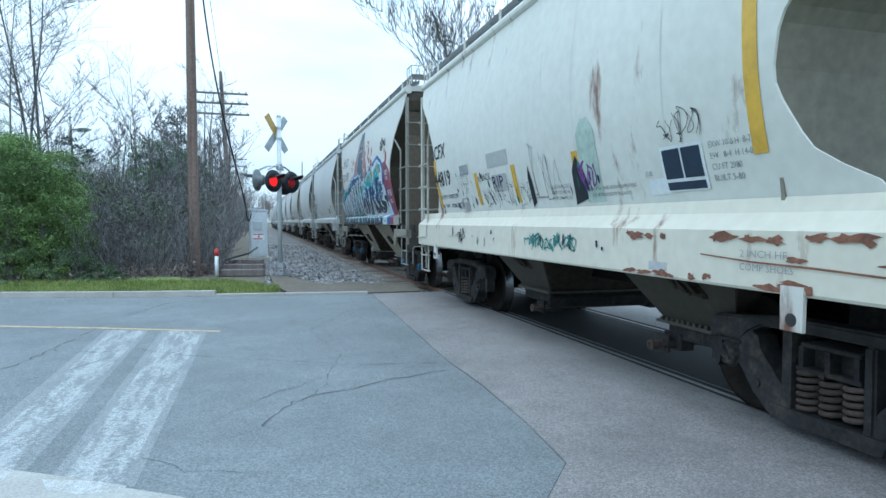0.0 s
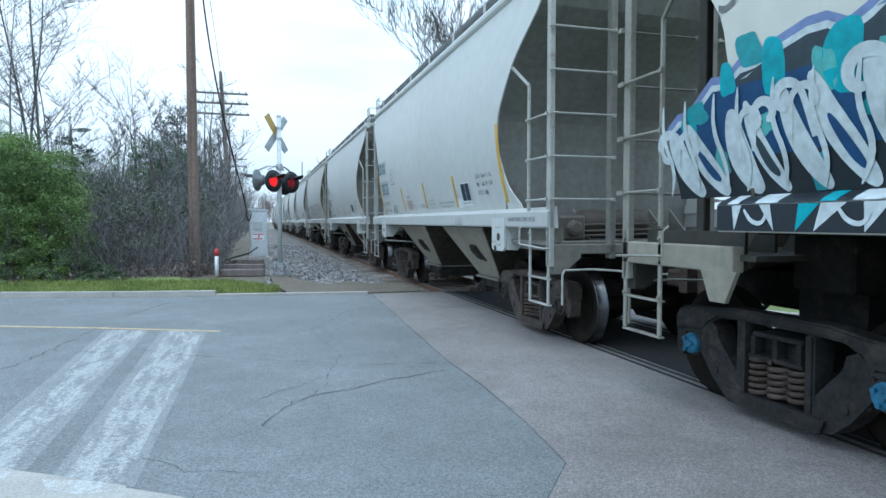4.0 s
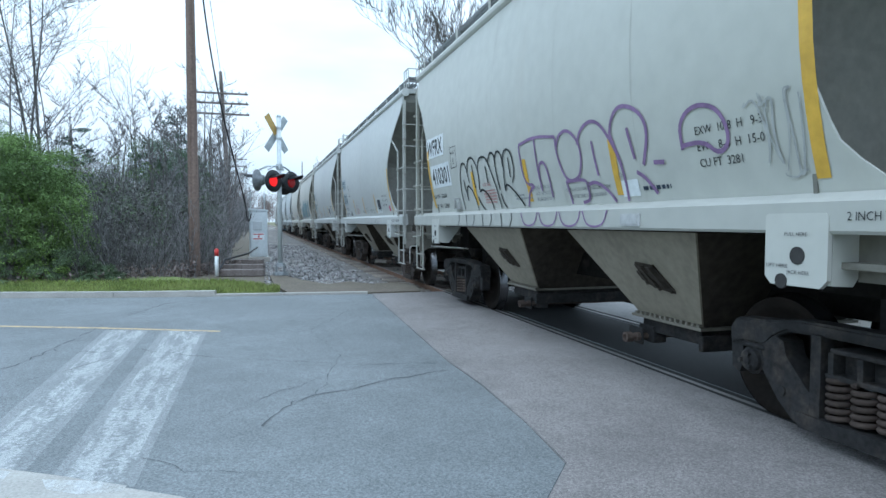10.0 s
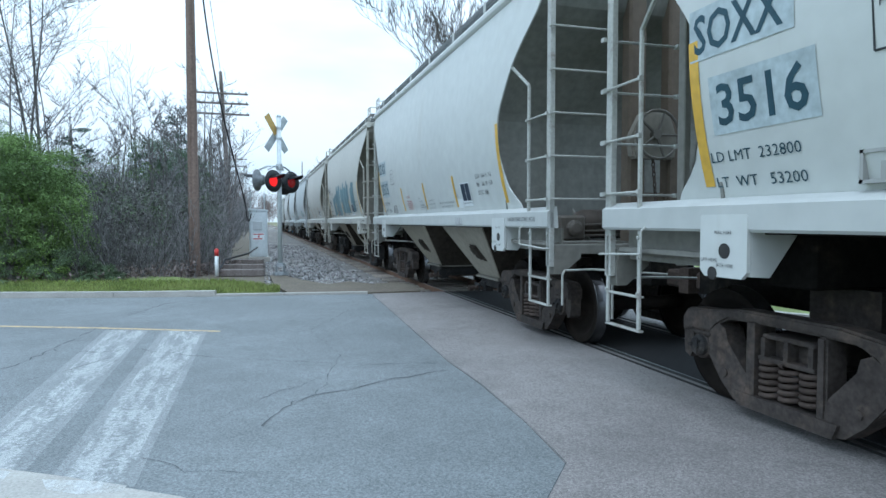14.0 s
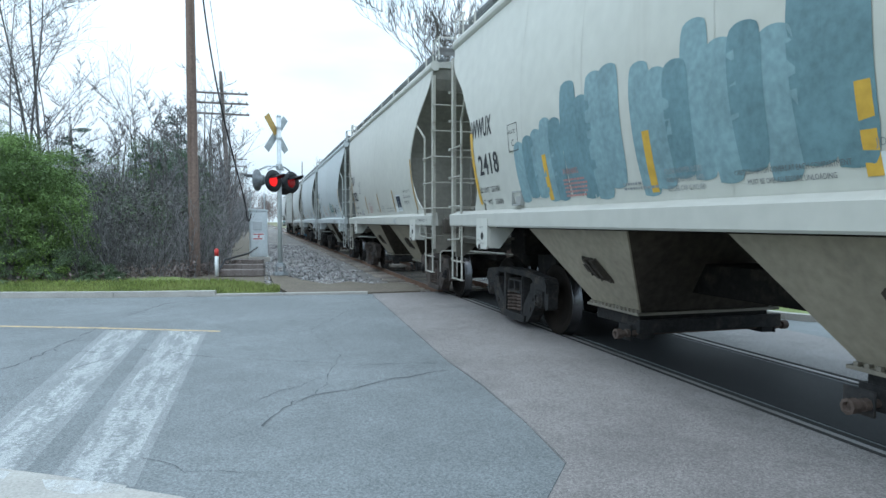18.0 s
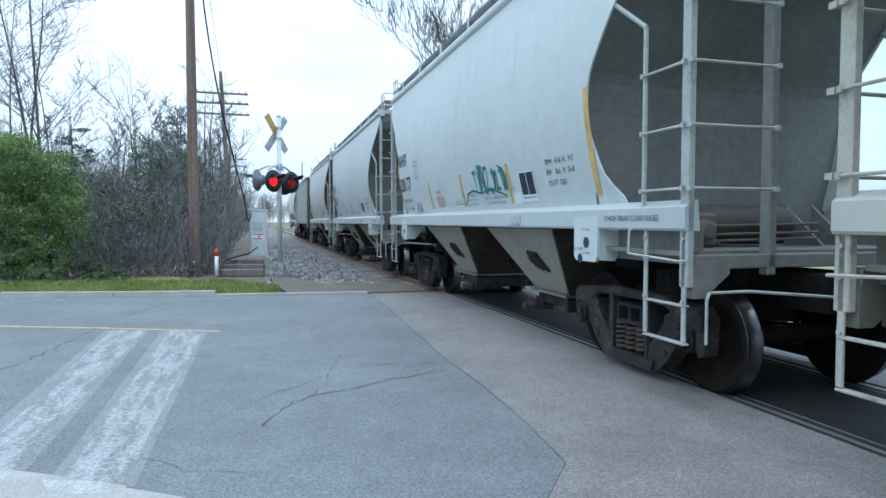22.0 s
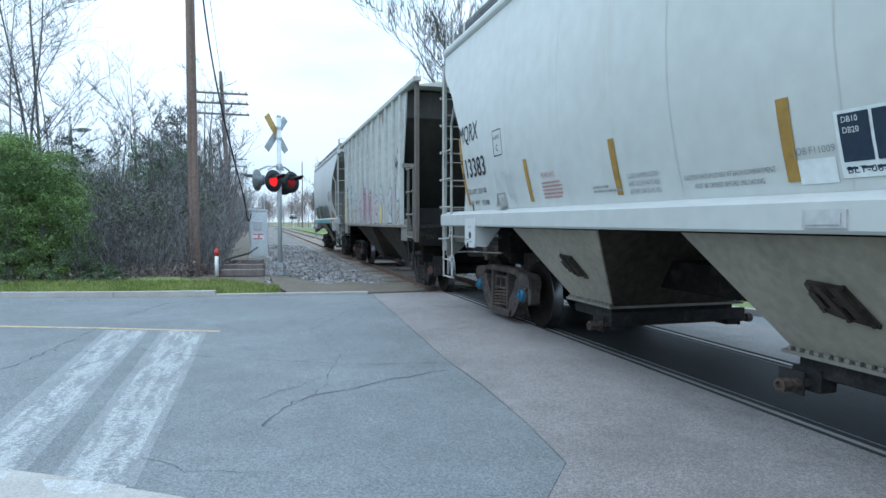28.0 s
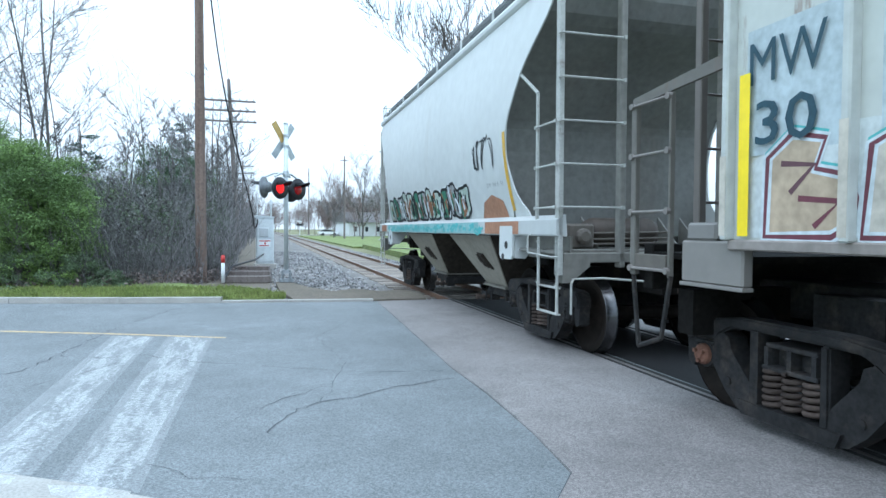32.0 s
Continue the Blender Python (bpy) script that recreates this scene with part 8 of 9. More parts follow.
# ---- crossing signal ----
def crossing_signal(x, y):
    sig = thing("crossing_signal", pose(x, y, 0.05), "silver railway crossing signal with crossed boards and red lamps", "crossing signal")
    bm = bmesh.new()
    rod(bm, (0, 0, 0.25), (0, 0, 4.42), 0.062, 16)
    rod(bm, (0, 0, 4.42), (0, 0, 4.47), 0.075, 16, 0.03)
    part("mast", bm, M["silver"], sig, "", True)
    bm = bmesh.new()
    rod(bm, (0, 0, 0.0), (0, 0, 0.08), 0.22, 12, 0.20)
    for i in range(4):
        a = math.pi / 4 + i * math.pi / 2
        rod(bm, (0.16 * math.cos(a), 0.16 * math.sin(a), 0.05), (0.13 * math.cos(a), 0.13 * math.sin(a), 0.32), 0.03, 6)
    rod(bm, (0, 0, 0.25), (0, 0, 0.34), 0.17, 12, 0.11)
    part("base", bm, M["sign_dull"], sig, "grimy bolted mast base")
    n = Vector((0.68, -0.73, 0)).normalized()
    arm = Vector((0.73, 0.68, 0)).normalized()
    turn = Matrix((arm, n, (0, 0, 1))).transposed().to_4x4()     # local x along the arm, y out of the face
    # crossed boards
    for a, name, mats in ((38, "crossed_board", ("sign_gold", "sign_back")), (-38, "crossed_board", ("sign_back", "sign_back"))):
        for k, (lo, hi) in enumerate(((0.0, 0.60), (-0.60, 0.0))):
            bm = bmesh.new()
            off = -0.091 if a > 0 else -0.104
            box(bm, -0.105, 0.105, off, off + 0.006, lo, hi)
            bmesh.ops.transform(bm, matrix=Matrix.Translation((0, 0, 3.95)) @ turn @ Matrix.Rotation(radians(-a if a > 0 else -a), 4, "Y"), verts=bm.verts[:])
            part(name, bm, M[mats[k]], sig, "yellowed reflective board" if mats[k] == "sign_gold" else "grey metal board back")
    bm = bmesh.new()
    for z in (3.80, 4.10):
        rod(bm, (0, 0, z - 0.03), (0, 0, z + 0.03), 0.075, 12)
    part("clamp", bm, M["galv"], sig)
    # lamp arm
    bm = bmesh.new()
    pipe(bm, [tuple(arm * -0.42) [:2] + (2.92,), tuple(arm * -0.2)[:2] + (3.03,), tuple(arm * 0.2)[:2] + (3.03,), tuple(arm * 0.42)[:2] + (2.92,)], 0.028, 8)
    rod(bm, (0, 0, 2.95), (0, 0, 3.1), 0.09, 12)
    rear = Vector((-0.55, 0.12, 0))
    pipe(bm, [(0, 0, 3.03), (-0.3, 0.06, 3.05), (rear.x, rear.y, 2.95)], 0.028, 8)
    pipe(bm, [(0, 0, 3.03), (0.12, 0.2, 2.95)], 0.028, 8)
    part("lamp_arm", bm, M["galv"], sig)

    def head(at, facing, lens, name="signal_lamp", shell="black"):
        f = Vector(facing).normalized()
        side = Vector((0, 0, 1)).cross(f)
        m = Matrix.Translation(at) @ Matrix((side, f, (0, 0, 1))).transposed().to_4x4()
        bm = bmesh.new()
        lathe(bm, [(-0.16, 0.08), (-0.14, 0.14), (0.02, 0.165), (0.04, 0.305), (0.055, 0.305), (0.05, 0.16)], "y", 28)
        bmesh.ops.transform(bm, matrix=m, verts=bm.verts[:])
        disc = part(name, bm, M[shell], sig, "black round backed signal lamp" if shell == "black" else "signal lamp with a dull grey back", True)
        bm = bmesh.new()
        lathe(bm, [(0.052, 0.15), (0.075, 0.12), (0.088, 0.05)], "y", 24)
        bmesh.ops.transform(bm, matrix=m, verts=bm.verts[:])
        part("lens", bm, M[lens], disc, "glowing red lens" if lens == "lamp_on" else "dim red lens", True)
        bm = bmesh.new()
        cols = []
        for i in range(13):
            a = math.pi * (0.13 + 0.74 * i / 12)
            cols.append([bm.verts.new((0.165 * math.cos(a), d, 0.165 * math.sin(a) + (d - 0.05) * 0.04)) for d in (0.05, 0.12 + 0.36 * math.sin(a))])
        for a, b in zip(cols, cols[1:]):
            bm.faces.new((a[0], a[1], b[1], b[0]))
        bmesh.ops.solidify(bm, geom=bm.faces[:], thickness=0.006)
        bmesh.ops.transform(bm, matrix=m, verts=bm.verts[:])
        part("hood", bm, M["black"], disc)
    z = 2.61
    head(arm * -0.33 + n * 0.06 + Vector((0, 0, z)), n, "lamp_on")
    head(arm * 0.36 + n * 0.06 + Vector((0, 0, z)), n, "lamp_off")
    head(rear + Vector((0, 0, z + 0.04)), (-0.9, 0.42, 0), "lamp_off", shell="sign_dull")
    head(Vector((0.16, 0.28, z - 0.05)), (-0.5, 0.85, 0), "lamp_off")
    return sig


crossing_signal(0.58, 18.2)


def relay_cabinet(x, y):
    cab = thing("relay_cabinet", pose(x, y, -0.05, 0, 0, 4), "silver steel signal relay cabinet on a concrete foot", "cabinet")
    bm = bmesh.new()
    box(bm, -0.33, 0.33, -0.28, 0.28, 0.22, 2.02, 0.02)
    part("body", bm, M["silver"], cab)
    bm = bmesh.new()
    prism(bm, [(-0.36, 2.02), (0.36, 2.02), (0.36, 2.06), (-0.36, 2.12)], -0.31, 0.31, "y")
    part("lid", bm, M["silver"], cab)
    bm = bmesh.new()
    box(bm, -0.29, 0.29, -0.305, -0.283, 0.30, 1.95, 0.008)
    door = part("door", bm, M["silver"], cab)
    bm = bmesh.new()
    box(bm, -0.22, 0.12, -0.36, -0.306, 1.28, 1.62, 0.01)
    part("meter_box", bm, M["galv"], cab, "small grey box")
    bm = bmesh.new()
    box(bm, -0.24, 0.20, -0.312, -0.306, 0.88, 1.16)
    part("notice", bm, M["white_sign"], door, "white notice with red bars")
    for z, w in ((1.11, 0.40), (0.93, 0.34)):
        bm = bmesh.new()
        box(bm, -0.22, -0.22 + w, -0.315, -0.313, z - 0.02, z + 0.02)
        part("notice_bar", bm, M["red"], door)
    bm = bmesh.new()
    box(bm, -0.04, 0.02, -0.315, -0.313, 0.98, 1.06)
    part("notice_bar", bm, M["red"], door)
    bm = bmesh.new()
    box(bm, -0.42, 0.42, -0.36, 0.36, -0.1, 0.22, 0.02)
    part("foot", bm, M["concrete"], cab)
    bm = bmesh.new()
    rod(bm, (0.25, 0.1, 2.05), (0.25, 0.1, 2.6), 0.03, 8)
    rod(bm, (0.25, 0.1, 2.55), (0.25, 0.1, 2.72), 0.07, 10, 0.04)
    part("vent_pipe", bm, M["galv"], cab)
    bm = bmesh.new()
    rod(bm, (-0.28, 0.1, 2.05), (-0.28, 0.1, 2.9), 0.02, 8)
    part("conduit", bm, M["galv"], cab)
    return cab


relay_cabinet(0.0, 25.85)
marker = thing("marker_post", pose(-1.11, 18.3, 0.05), "white marker post with a red top beside the grass", "marker post")
bm = bmesh.new()
rod(bm, (0, 0, 0), (0, 0, 0.55), 0.052, 12)
part("post", bm, M["white_sign"], marker, "", True)
bm = bmesh.new()
rod(bm, (0, 0, 0.55), (0, 0, 0.74), 0.056, 12)
rod(bm, (0, 0, 0.74), (0, 0, 0.76), 0.05, 12, 0.03)
part("cap", bm, M["red"], marker, "red painted top", True)
for i, (y, z) in enumerate(((19.2, 0.06), (19.9, 0.16), (21.5, 0.22))):
    t = thing("timber", pose(-0.45, y, z, 0, 0, -8 - 3 * i), "weathered grey timber laid beside the cabinet", "timber", "stack of grey timbers")
    bm = bmesh.new()
    box(bm, -0.72, 0.62, -0.12, 0.12, -0.10, 0.10, 0.015)
    part("beam", bm, M["pole_grey"], t)
bm = bmesh.new()
pipe(bm, [(-1.15, 18.9, 0.05), (-0.95, 19.6, 0.42), (-0.3, 21.5, 0.52), (-0.05, 25.4, 0.55)], 0.03, 8)
tagged(part("conduit_pipe", bm, M["cable"]), "dark bent conduit running to the cabinet", "conduit")


def utility_pole(x, y, top, r, material, label, arms=(), lean=(0, 0)):
    pole = thing("utility_pole", pose(x, y, -0.3), label, "utility pole")
    bm = bmesh.new()
    n = 8
    for i in range(n):
        a, b = i / n, (i + 1) / n
        rod(bm, (lean[0] * a, lean[1] * a, (top + 0.3) * a), (lean[0] * b, lean[1] * b, (top + 0.3) * b), r * (1 - 0.4 * a), 14, r * (1 - 0.4 * b), i == n - 1)
    part("shaft", bm, M[material], pole, "", True)
    for z, w in arms:
        t = (z + 0.3) / (top + 0.3)
        bm = bmesh.new()
        cx, cy = lean[0] * t, lean[1] * t
        box(bm, cx - w / 2, cx + w / 2, cy - r - 0.06, cy - r + 0.04, z + 0.25, z + 0.36, 0.01)
        arm = part("crossarm", bm, M["pole_grey"], pole)
        for k in range(8):
            px = cx - w / 2 + 0.12 + (w - 0.24) * k / 7
            bm = bmesh.new()
            rod(bm, (px, cy - r, z + 0.36), (px, cy - r, z + 0.46), 0.035, 6, 0.045)
            part("insulator", bm, M["insulator"], arm)
    return pole


utility_pole(-1.80, 19.7, 13.5, 0.165, "pole", "tall brown wooden utility pole beside the road", lean=(-0.02, 0.0))
utility_pole(-1.55, 41.0, 10.7, 0.17, "pole_grey", "grey wooden telegraph pole with three crossarms", ((9.35, 3.05), (8.75, 3.05), (8.1, 3.05)), (-0.55, 0))
utility_pole(-2.9, 92.0, 10.9, 0.17, "pole_grey", "grey wooden telegraph pole with three crossarms", ((10.2, 3.05), (9.2, 3.05), (8.2, 3.05)))
utility_pole(-3.4, 150.0, 10.9, 0.17, "pole_grey", "distant wooden telegraph pole beside the track", ((10.2, 3.05), (9.2, 3.05)))
utility_pole(13.6, 112.0, 14.5, 0.18, "pole_grey", "distant wooden pole among bare trees", ((13.6, 1.6),))
utility_pole(11.6, 175.0, 18.0, 0.18, "pole_grey", "distant wooden pole beyond the track")


def hanging(name, points, r, label, parent=None):
    """A cable through points, sagging smoothly."""
    cu = bpy.data.curves.new(name, "CURVE")
    cu.dimensions, cu.bevel_depth, cu.bevel_resolution, cu.resolution_u = "3D", r, 1, 6
    sp = cu.splines.new("NURBS")
    sp.points.add(len(points) - 1)
    for p, q in zip(sp.points, points):
        p.co = (*q, 1)
    sp.use_endpoint_u, sp.order_u = True, 3
    tmp = bpy.data.objects.new(name, cu)
    me = bpy.data.meshes.new_from_object(tmp)
    bpy.data.objects.remove(tmp)
    bpy.data.curves.remove(cu)
    me.materials.clear()
    me.materials.append(M["cable"])
    return tagged(fasten(name, me, parent), label, "cable")


hanging("power_cable", [(-1.75, 19.6, 11.2), (-1.55, 20.4, 8.3), (-1.20, 21.8, 5.6), (-0.72, 23.8, 3.4), (-0.45, 25.1, 2.2), (-0.40, 25.6, 1.55), (-0.30, 25.5, 1.6), (-0.25, 25.55, 1.9)], 0.026, "thick black power cable dropping to the cabinet")
hanging("thin_wire", [(-1.78, 19.6, 11.6), (-1.7, 27.0, 10.3), (-2.0, 40.8, 9.9)], 0.012, "thin black overhead wire between poles")


# ---- grass ----
def blades(name, count, area, label, seed, tall=(0.04, 0.12), mat="grass_blade", z=0.07):
    rnd = random.Random(seed)
    verts, faces = [], []
    while len(faces) < count:
        x, y = area(rnd)
        h, w, a = rnd.uniform(*tall), rnd.uniform(0.006, 0.014), rnd.uniform(0, math.pi)
        dx, dy = math.cos(a) * w, math.sin(a) * w
        lx, ly = rnd.uniform(-0.5, 0.5) * h, rnd.uniform(-0.5, 0.5) * h
        k = len(verts)
        verts += [(x - dx, y - dy, z - 0.01), (x + dx, y + dy, z - 0.01), (x + lx, y + ly, z + h)]
        faces.append((k, k + 1, k + 2))
    return tagged(raw(name, verts, faces, M[mat]), label, "grass", kind="stuff")


def kerb_line(x):
    return float(np.interp(x, [p[0] for p in FAR_KERB], [p[1] for p in FAR_KERB]))


def strip_area(rnd):
    x = 0.42 - 12.5 * rnd.random()
    depth = rnd.random() ** 1.3 * min(2.7, 0.8 + 1.6 * (0.45 - x))
    return x, kerb_line(x) + 0.18 + depth


blades("verge_grass", 30000, strip_area, "short bright green spring grass on the verge", 3)
blades("far_grass", 7000, lambda r: (lambda a: (8.3 + a * 6 + r.uniform(0, 2.5), 8.2 - a * 4.6 + r.uniform(0, 4)))(r.random()), "green grass beyond the tracks", 4, z=0.08)
blades("near_grass", 14000, lambda r: (lambda a: (a, float(np.interp(a, [p[0] for p in GUTTER], [p[1] for p in GUTTER])) - 0.03 - r.random() ** 2 * 4.0))(r.uniform(-5.0, 1.0)), "grass at the near road corner", 5, z=0.03, tall=(0.03, 0.09))


# ---- trees ----
def tree_lines(rnd, base, height, spread, r, fork=0.35, levels=4, droop=0.0, first=0.3, twigs=3):
    """Segments (p, q, r0, r1, level) of a bare tree."""
    out = []

    def grow(p, d, length, rad, level):
        steps = 4 if level < 2 else 3
        q = p
        for i in range(steps):
            d2 = (d + Vector((rnd.uniform(-1, 1), rnd.uniform(-1, 1), rnd.uniform(-0.3, 0.6) - droop * level)) * (0.10 + 0.05 * level)).normalized()
            nq = q + d2 * length / steps
            ra, rb = rad * (1 - 0.55 * i / steps), rad * (1 - 0.55 * (i + 1) / steps)
            out.append((q.copy(), nq.copy(), ra, rb, level))
            if level < levels and (level > 0 or (i + 1) / steps > first):
                for _ in range(rnd.randint(1, 2) if level < 2 else rnd.randint(1, twigs)):
                    a = rnd.uniform(0, 2 * math.pi)
                    o = d2.orthogonal().normalized()
                    o = (Matrix.Rotation(a, 3, d2) @ o)
                    nd = (d2 * (1 - fork) + o * (fork + spread * rnd.uniform(0.2, 0.6)) + Vector((0, 0, 0.22))).normalized()
                    grow(nq, nd, length * rnd.uniform(0.42, 0.66), rb * rnd.uniform(0.5, 0.72), level + 1)
            q, d = nq, d2
    grow(Vector(base), Vector((rnd.uniform(-0.06, 0.06), rnd.uniform(-0.06, 0.06), 1)).normalized(), height * 0.62, r, 0)
    return out


def tube_mesh(lines, sides_big=6, sides_small=3, r_min=0.006):
    verts, faces = [], []
    for p, q, r0, r1, level in lines:
        n = sides_big if level < 2 else sides_small
        d = (q - p).normalized()
        u = d.orthogonal().normalized()
        w = d.cross(u)
        k = len(verts)
        for c, r in ((p, max(r0, r_min)), (q, max(r1, r_min * 0.7))):
            for i in range(n):
                a = 2 * math.pi * i / n
                verts.append(c + (u * math.cos(a) + w * math.sin(a)) * r)
        for i in range(n):
            j = (i + 1) % n
            faces.append((k + i, k + j, k + n + j, k + n + i))
    return verts, faces


def bare_tree(x, y, height, seed, label, r=0.16, spread=0.5, levels=4, first=0.3, z=-0.05, r_min=0.006, mats=("bark", "twig"), twigs=3, lift=0.0):
    rnd = random.Random(seed)
    tree = thing("bare_tree", pose(x, y, z), label, "tree")
    lines = tree_lines(rnd, (0, 0, 0), height, spread, r, levels=levels, droop=-lift, first=first, twigs=twigs)
    v, f = tube_mesh([s for s in lines if s[4] < 2])
    raw("trunk", v, f, M[mats[0]], tree, "", True)
    v, f = tube_mesh([s for s in lines if s[4] >= 2], r_min=r_min)
    raw("crown", v, f, M[mats[1]], tree, "bare branching crown")
    return tree


def leaf_cloud(rnd, blobs, per, size):
    """Small leaf quads scattered through uneven clumps: (x, y, z, rx, ry, rz)."""
    verts, faces = [], []
    for bx, by, bz, rx, ry, rz in blobs:
        for _ in range(per):
            while True:
                a, b, c = rnd.uniform(-1, 1), rnd.uniform(-1, 1), rnd.uniform(-1, 1)
                q = a * a + b * b + c * c
                if 0.15 < q < 1:
                    break
            p = Vector((bx + a * rx, by + b * ry, bz + c * rz))
            s = size * rnd.uniform(0.5, 1.3)
            u = Vector((rnd.uniform(-1, 1), rnd.uniform(-1, 1), rnd.uniform(-0.7, 0.7))).normalized()
            w = u.orthogonal().normalized()
            w = (Matrix.Rotation(rnd.uniform(0, 6.28), 3, u) @ w) * 0.5
            k = len(verts)
            verts += [p - u * s, p + w * s, p + u * s, p - w * s]
            faces.append((k, k + 1, k + 2, k + 3))
    return verts, faces


def evergreen(x, y, height, width, seed, label, mat="leaf_dark", per=90, clumps=34, size=0.10, low=0.05):
    """A dense leafy evergreen shrub or small tree of many clumps."""
    rnd = random.Random(seed)
    tree = thing("evergreen_tree", pose(x, y, -0.05), label, "tree")
    lines = tree_lines(rnd, (0, 0, 0), height, 0.5, 0.09, levels=2, first=0.1)
    v, f = tube_mesh(lines)
    raw("trunk", v, f, M["bark"], tree)
    blobs = []
    for i in range(clumps):
        t = rnd.uniform(low, 1.0)
        w = width * 0.5 * (1 - 0.62 * t ** 1.6) * rnd.choice((rnd.uniform(0.3, 1.0), rnd.uniform(0.7, 1.25)))
        a = rnd.uniform(0, 2 * math.pi)
        s = rnd.uniform(0.28, 0.62) * width * 0.24
        blobs.append((w * math.cos(a), w * math.sin(a), height * t, s * 1.5, s * 1.5, s * 0.8))
    v, f = leaf_cloud(rnd, blobs, per, size)
    raw("crown", v, f, M[mat], tree, "dense uneven leafy crown")
    return tree


def conifer(x, y, height, width, seed, label, mat="needle", tiers=9, z=-0.05, bare=0.25, size=0.14, per=26):
    rnd = random.Random(seed)
    tree = thing("conifer", pose(x, y, z), label, "tree")
    lines = [(Vector((0, 0, 0)), Vector((rnd.uniform(-.2, .2), 0, height)), 0.10, 0.02, 0)]
    blobs = []
    for i in range(tiers):
        for k in range(4):
            t = bare + (1 - bare) * min(1.0, (i + rnd.uniform(-0.6, 0.6)) / tiers)
            a = rnd.uniform(0, 6.28)
            ln = width * 0.5 * (1.12 - t) ** 0.7 * rnd.uniform(0.35, 1.2)
            p = Vector((0, 0, height * t))
            q = p + Vector((math.cos(a) * ln, math.sin(a) * ln, ln * rnd.uniform(0.0, 0.75)))
            lines.append((p, q, 0.03, 0.008, 2))
            for j in (0.55, 0.85, 1.0):
                m = p.lerp(q, j)
                blobs.append((m.x, m.y, m.z, 0.13 * width * rnd.uniform(0.6, 1.2), 0.13 * width, 0.035 * width))
    v, f = tube_mesh(lines)
    raw("trunk", v, f, M["bark"], tree)
    v, f = leaf_cloud(rnd, blobs, per, size)
    raw("crown", v, f, M[mat], tree, "tufted needle crown")
    return tree


# evergreens beside the road
for i, (x, y, h, w, mat) in enumerate((
        (-7.1, 18.6, 4.0, 3.0, "leaf_dark"), (-5.9, 18.2, 3.7, 2.1, "leaf_dark"), (-5.1, 18.3, 2.9, 1.9, "leaf_dark"), (-8.5, 20.0, 4.4, 3.6, "leaf_dark"),
        (-5.6, 20.0, 3.5, 2.3, "leaf_dark"), (-10.6, 23.5, 6.6, 3.8, "leaf_dark"), (-8.6, 22.8, 5.0, 3.2, "leaf_dark"), (-7.1, 21.7, 4.1, 2.7, "leaf_dark"),
        (-4.3, 28.8, 5.0, 2.5, "leaf_pine"), (-3.6, 33.0, 5.0, 2.8, "leaf_pine"))):
    evergreen(x, y, h, w, 100 + i, "dense feathery green evergreen at the verge" if mat == "leaf_dark" else "dark green evergreen in the thicket", mat, per=240, clumps=150, size=0.027)
for i, (x, y, h, w) in enumerate(((-5.8, 17.6, 0.9, 1.9), (-4.4, 17.6, 0.9, 1.3), (-3.8, 17.5, 0.5, 1.0))):
    evergreen(x, y, h, w, 120 + i, "low dull green shrub at the verge", "leaf_olive", per=170, clumps=40, size=0.024)
for i, (x, y, h, w) in enumerate(((-5.9, 25.0, 2.9, 3.2), (-3.4, 37.0, 5.0, 3.0), (-8.6, 33.0, 3.9, 3.8), (-5.8, 38.0, 4.4, 3.4), (-2.5, 27.2, 2.6, 2.0), (-6.8, 32.0, 3.8, 3.4))):
    evergreen(x, y, h, w, 130 + i, "dull green evergreen in the thicket", "leaf_olive", per=110, clumps=80, size=0.05, low=0.1)

# tall bare trees
def upright_tree(x, y, height, seed, label, r=0.12, stems=1, z=-0.05):
    """A slim tree with steeply rising limbs."""
    rnd = random.Random(seed)
    tree = thing("bare_tree", pose(x, y, z), label, "tree")
    lines = []

    def limb(p, d, length, rad, level):
        n = 9 if level == 0 else 5
        for i in range(n):
            d = (d + Vector((rnd.uniform(-1, 1), rnd.uniform(-1, 1), 0.35 if level == 0 else 0.12)) * (0.045 + 0.045 * level)).normalized()
            q = p + d * length / n
            ra, rb = rad * (1 - 0.8 * i / n), rad * (1 - 0.8 * (i + 1) / n)
            lines.append((p, q, ra, rb, level))
            if level < 3 and (level > 0 or i > 1):
                for _ in range(1 if level == 0 else rnd.randint(1, 2 + (level == 1))):
                    a = rnd.uniform(0, 2 * math.pi)
                    out = Vector((math.cos(a), math.sin(a), 0))
                    limb(q, (d * 0.8 + out * rnd.uniform(0.5, 1.1) + Vector((0, 0, 0.15))).normalized(), length * rnd.uniform(0.24, 0.42) * (1 - 0.35 * i / n), rb * 0.5, level + 1)
            p = q
    for k in range(stems):
        limb(Vector((rnd.uniform(-0.15, 0.15) * k, 0, 0)), Vector((rnd.uniform(-0.10, 0.10), rnd.uniform(-0.05, 0.05), 1)).normalized(), height * rnd.uniform(0.85, 1.0), r * rnd.uniform(0.8, 1.0), 0)
    v, f = tube_mesh([s for s in lines if s[4] < 1])
    raw("trunk", v, f, M["bark"], tree, "", True)
    v, f = tube_mesh([s for s in lines if s[4] >= 1], r_min=0.009)
    raw("crown", v, f, M["twig"], tree, "bare rising branches")
    return tree


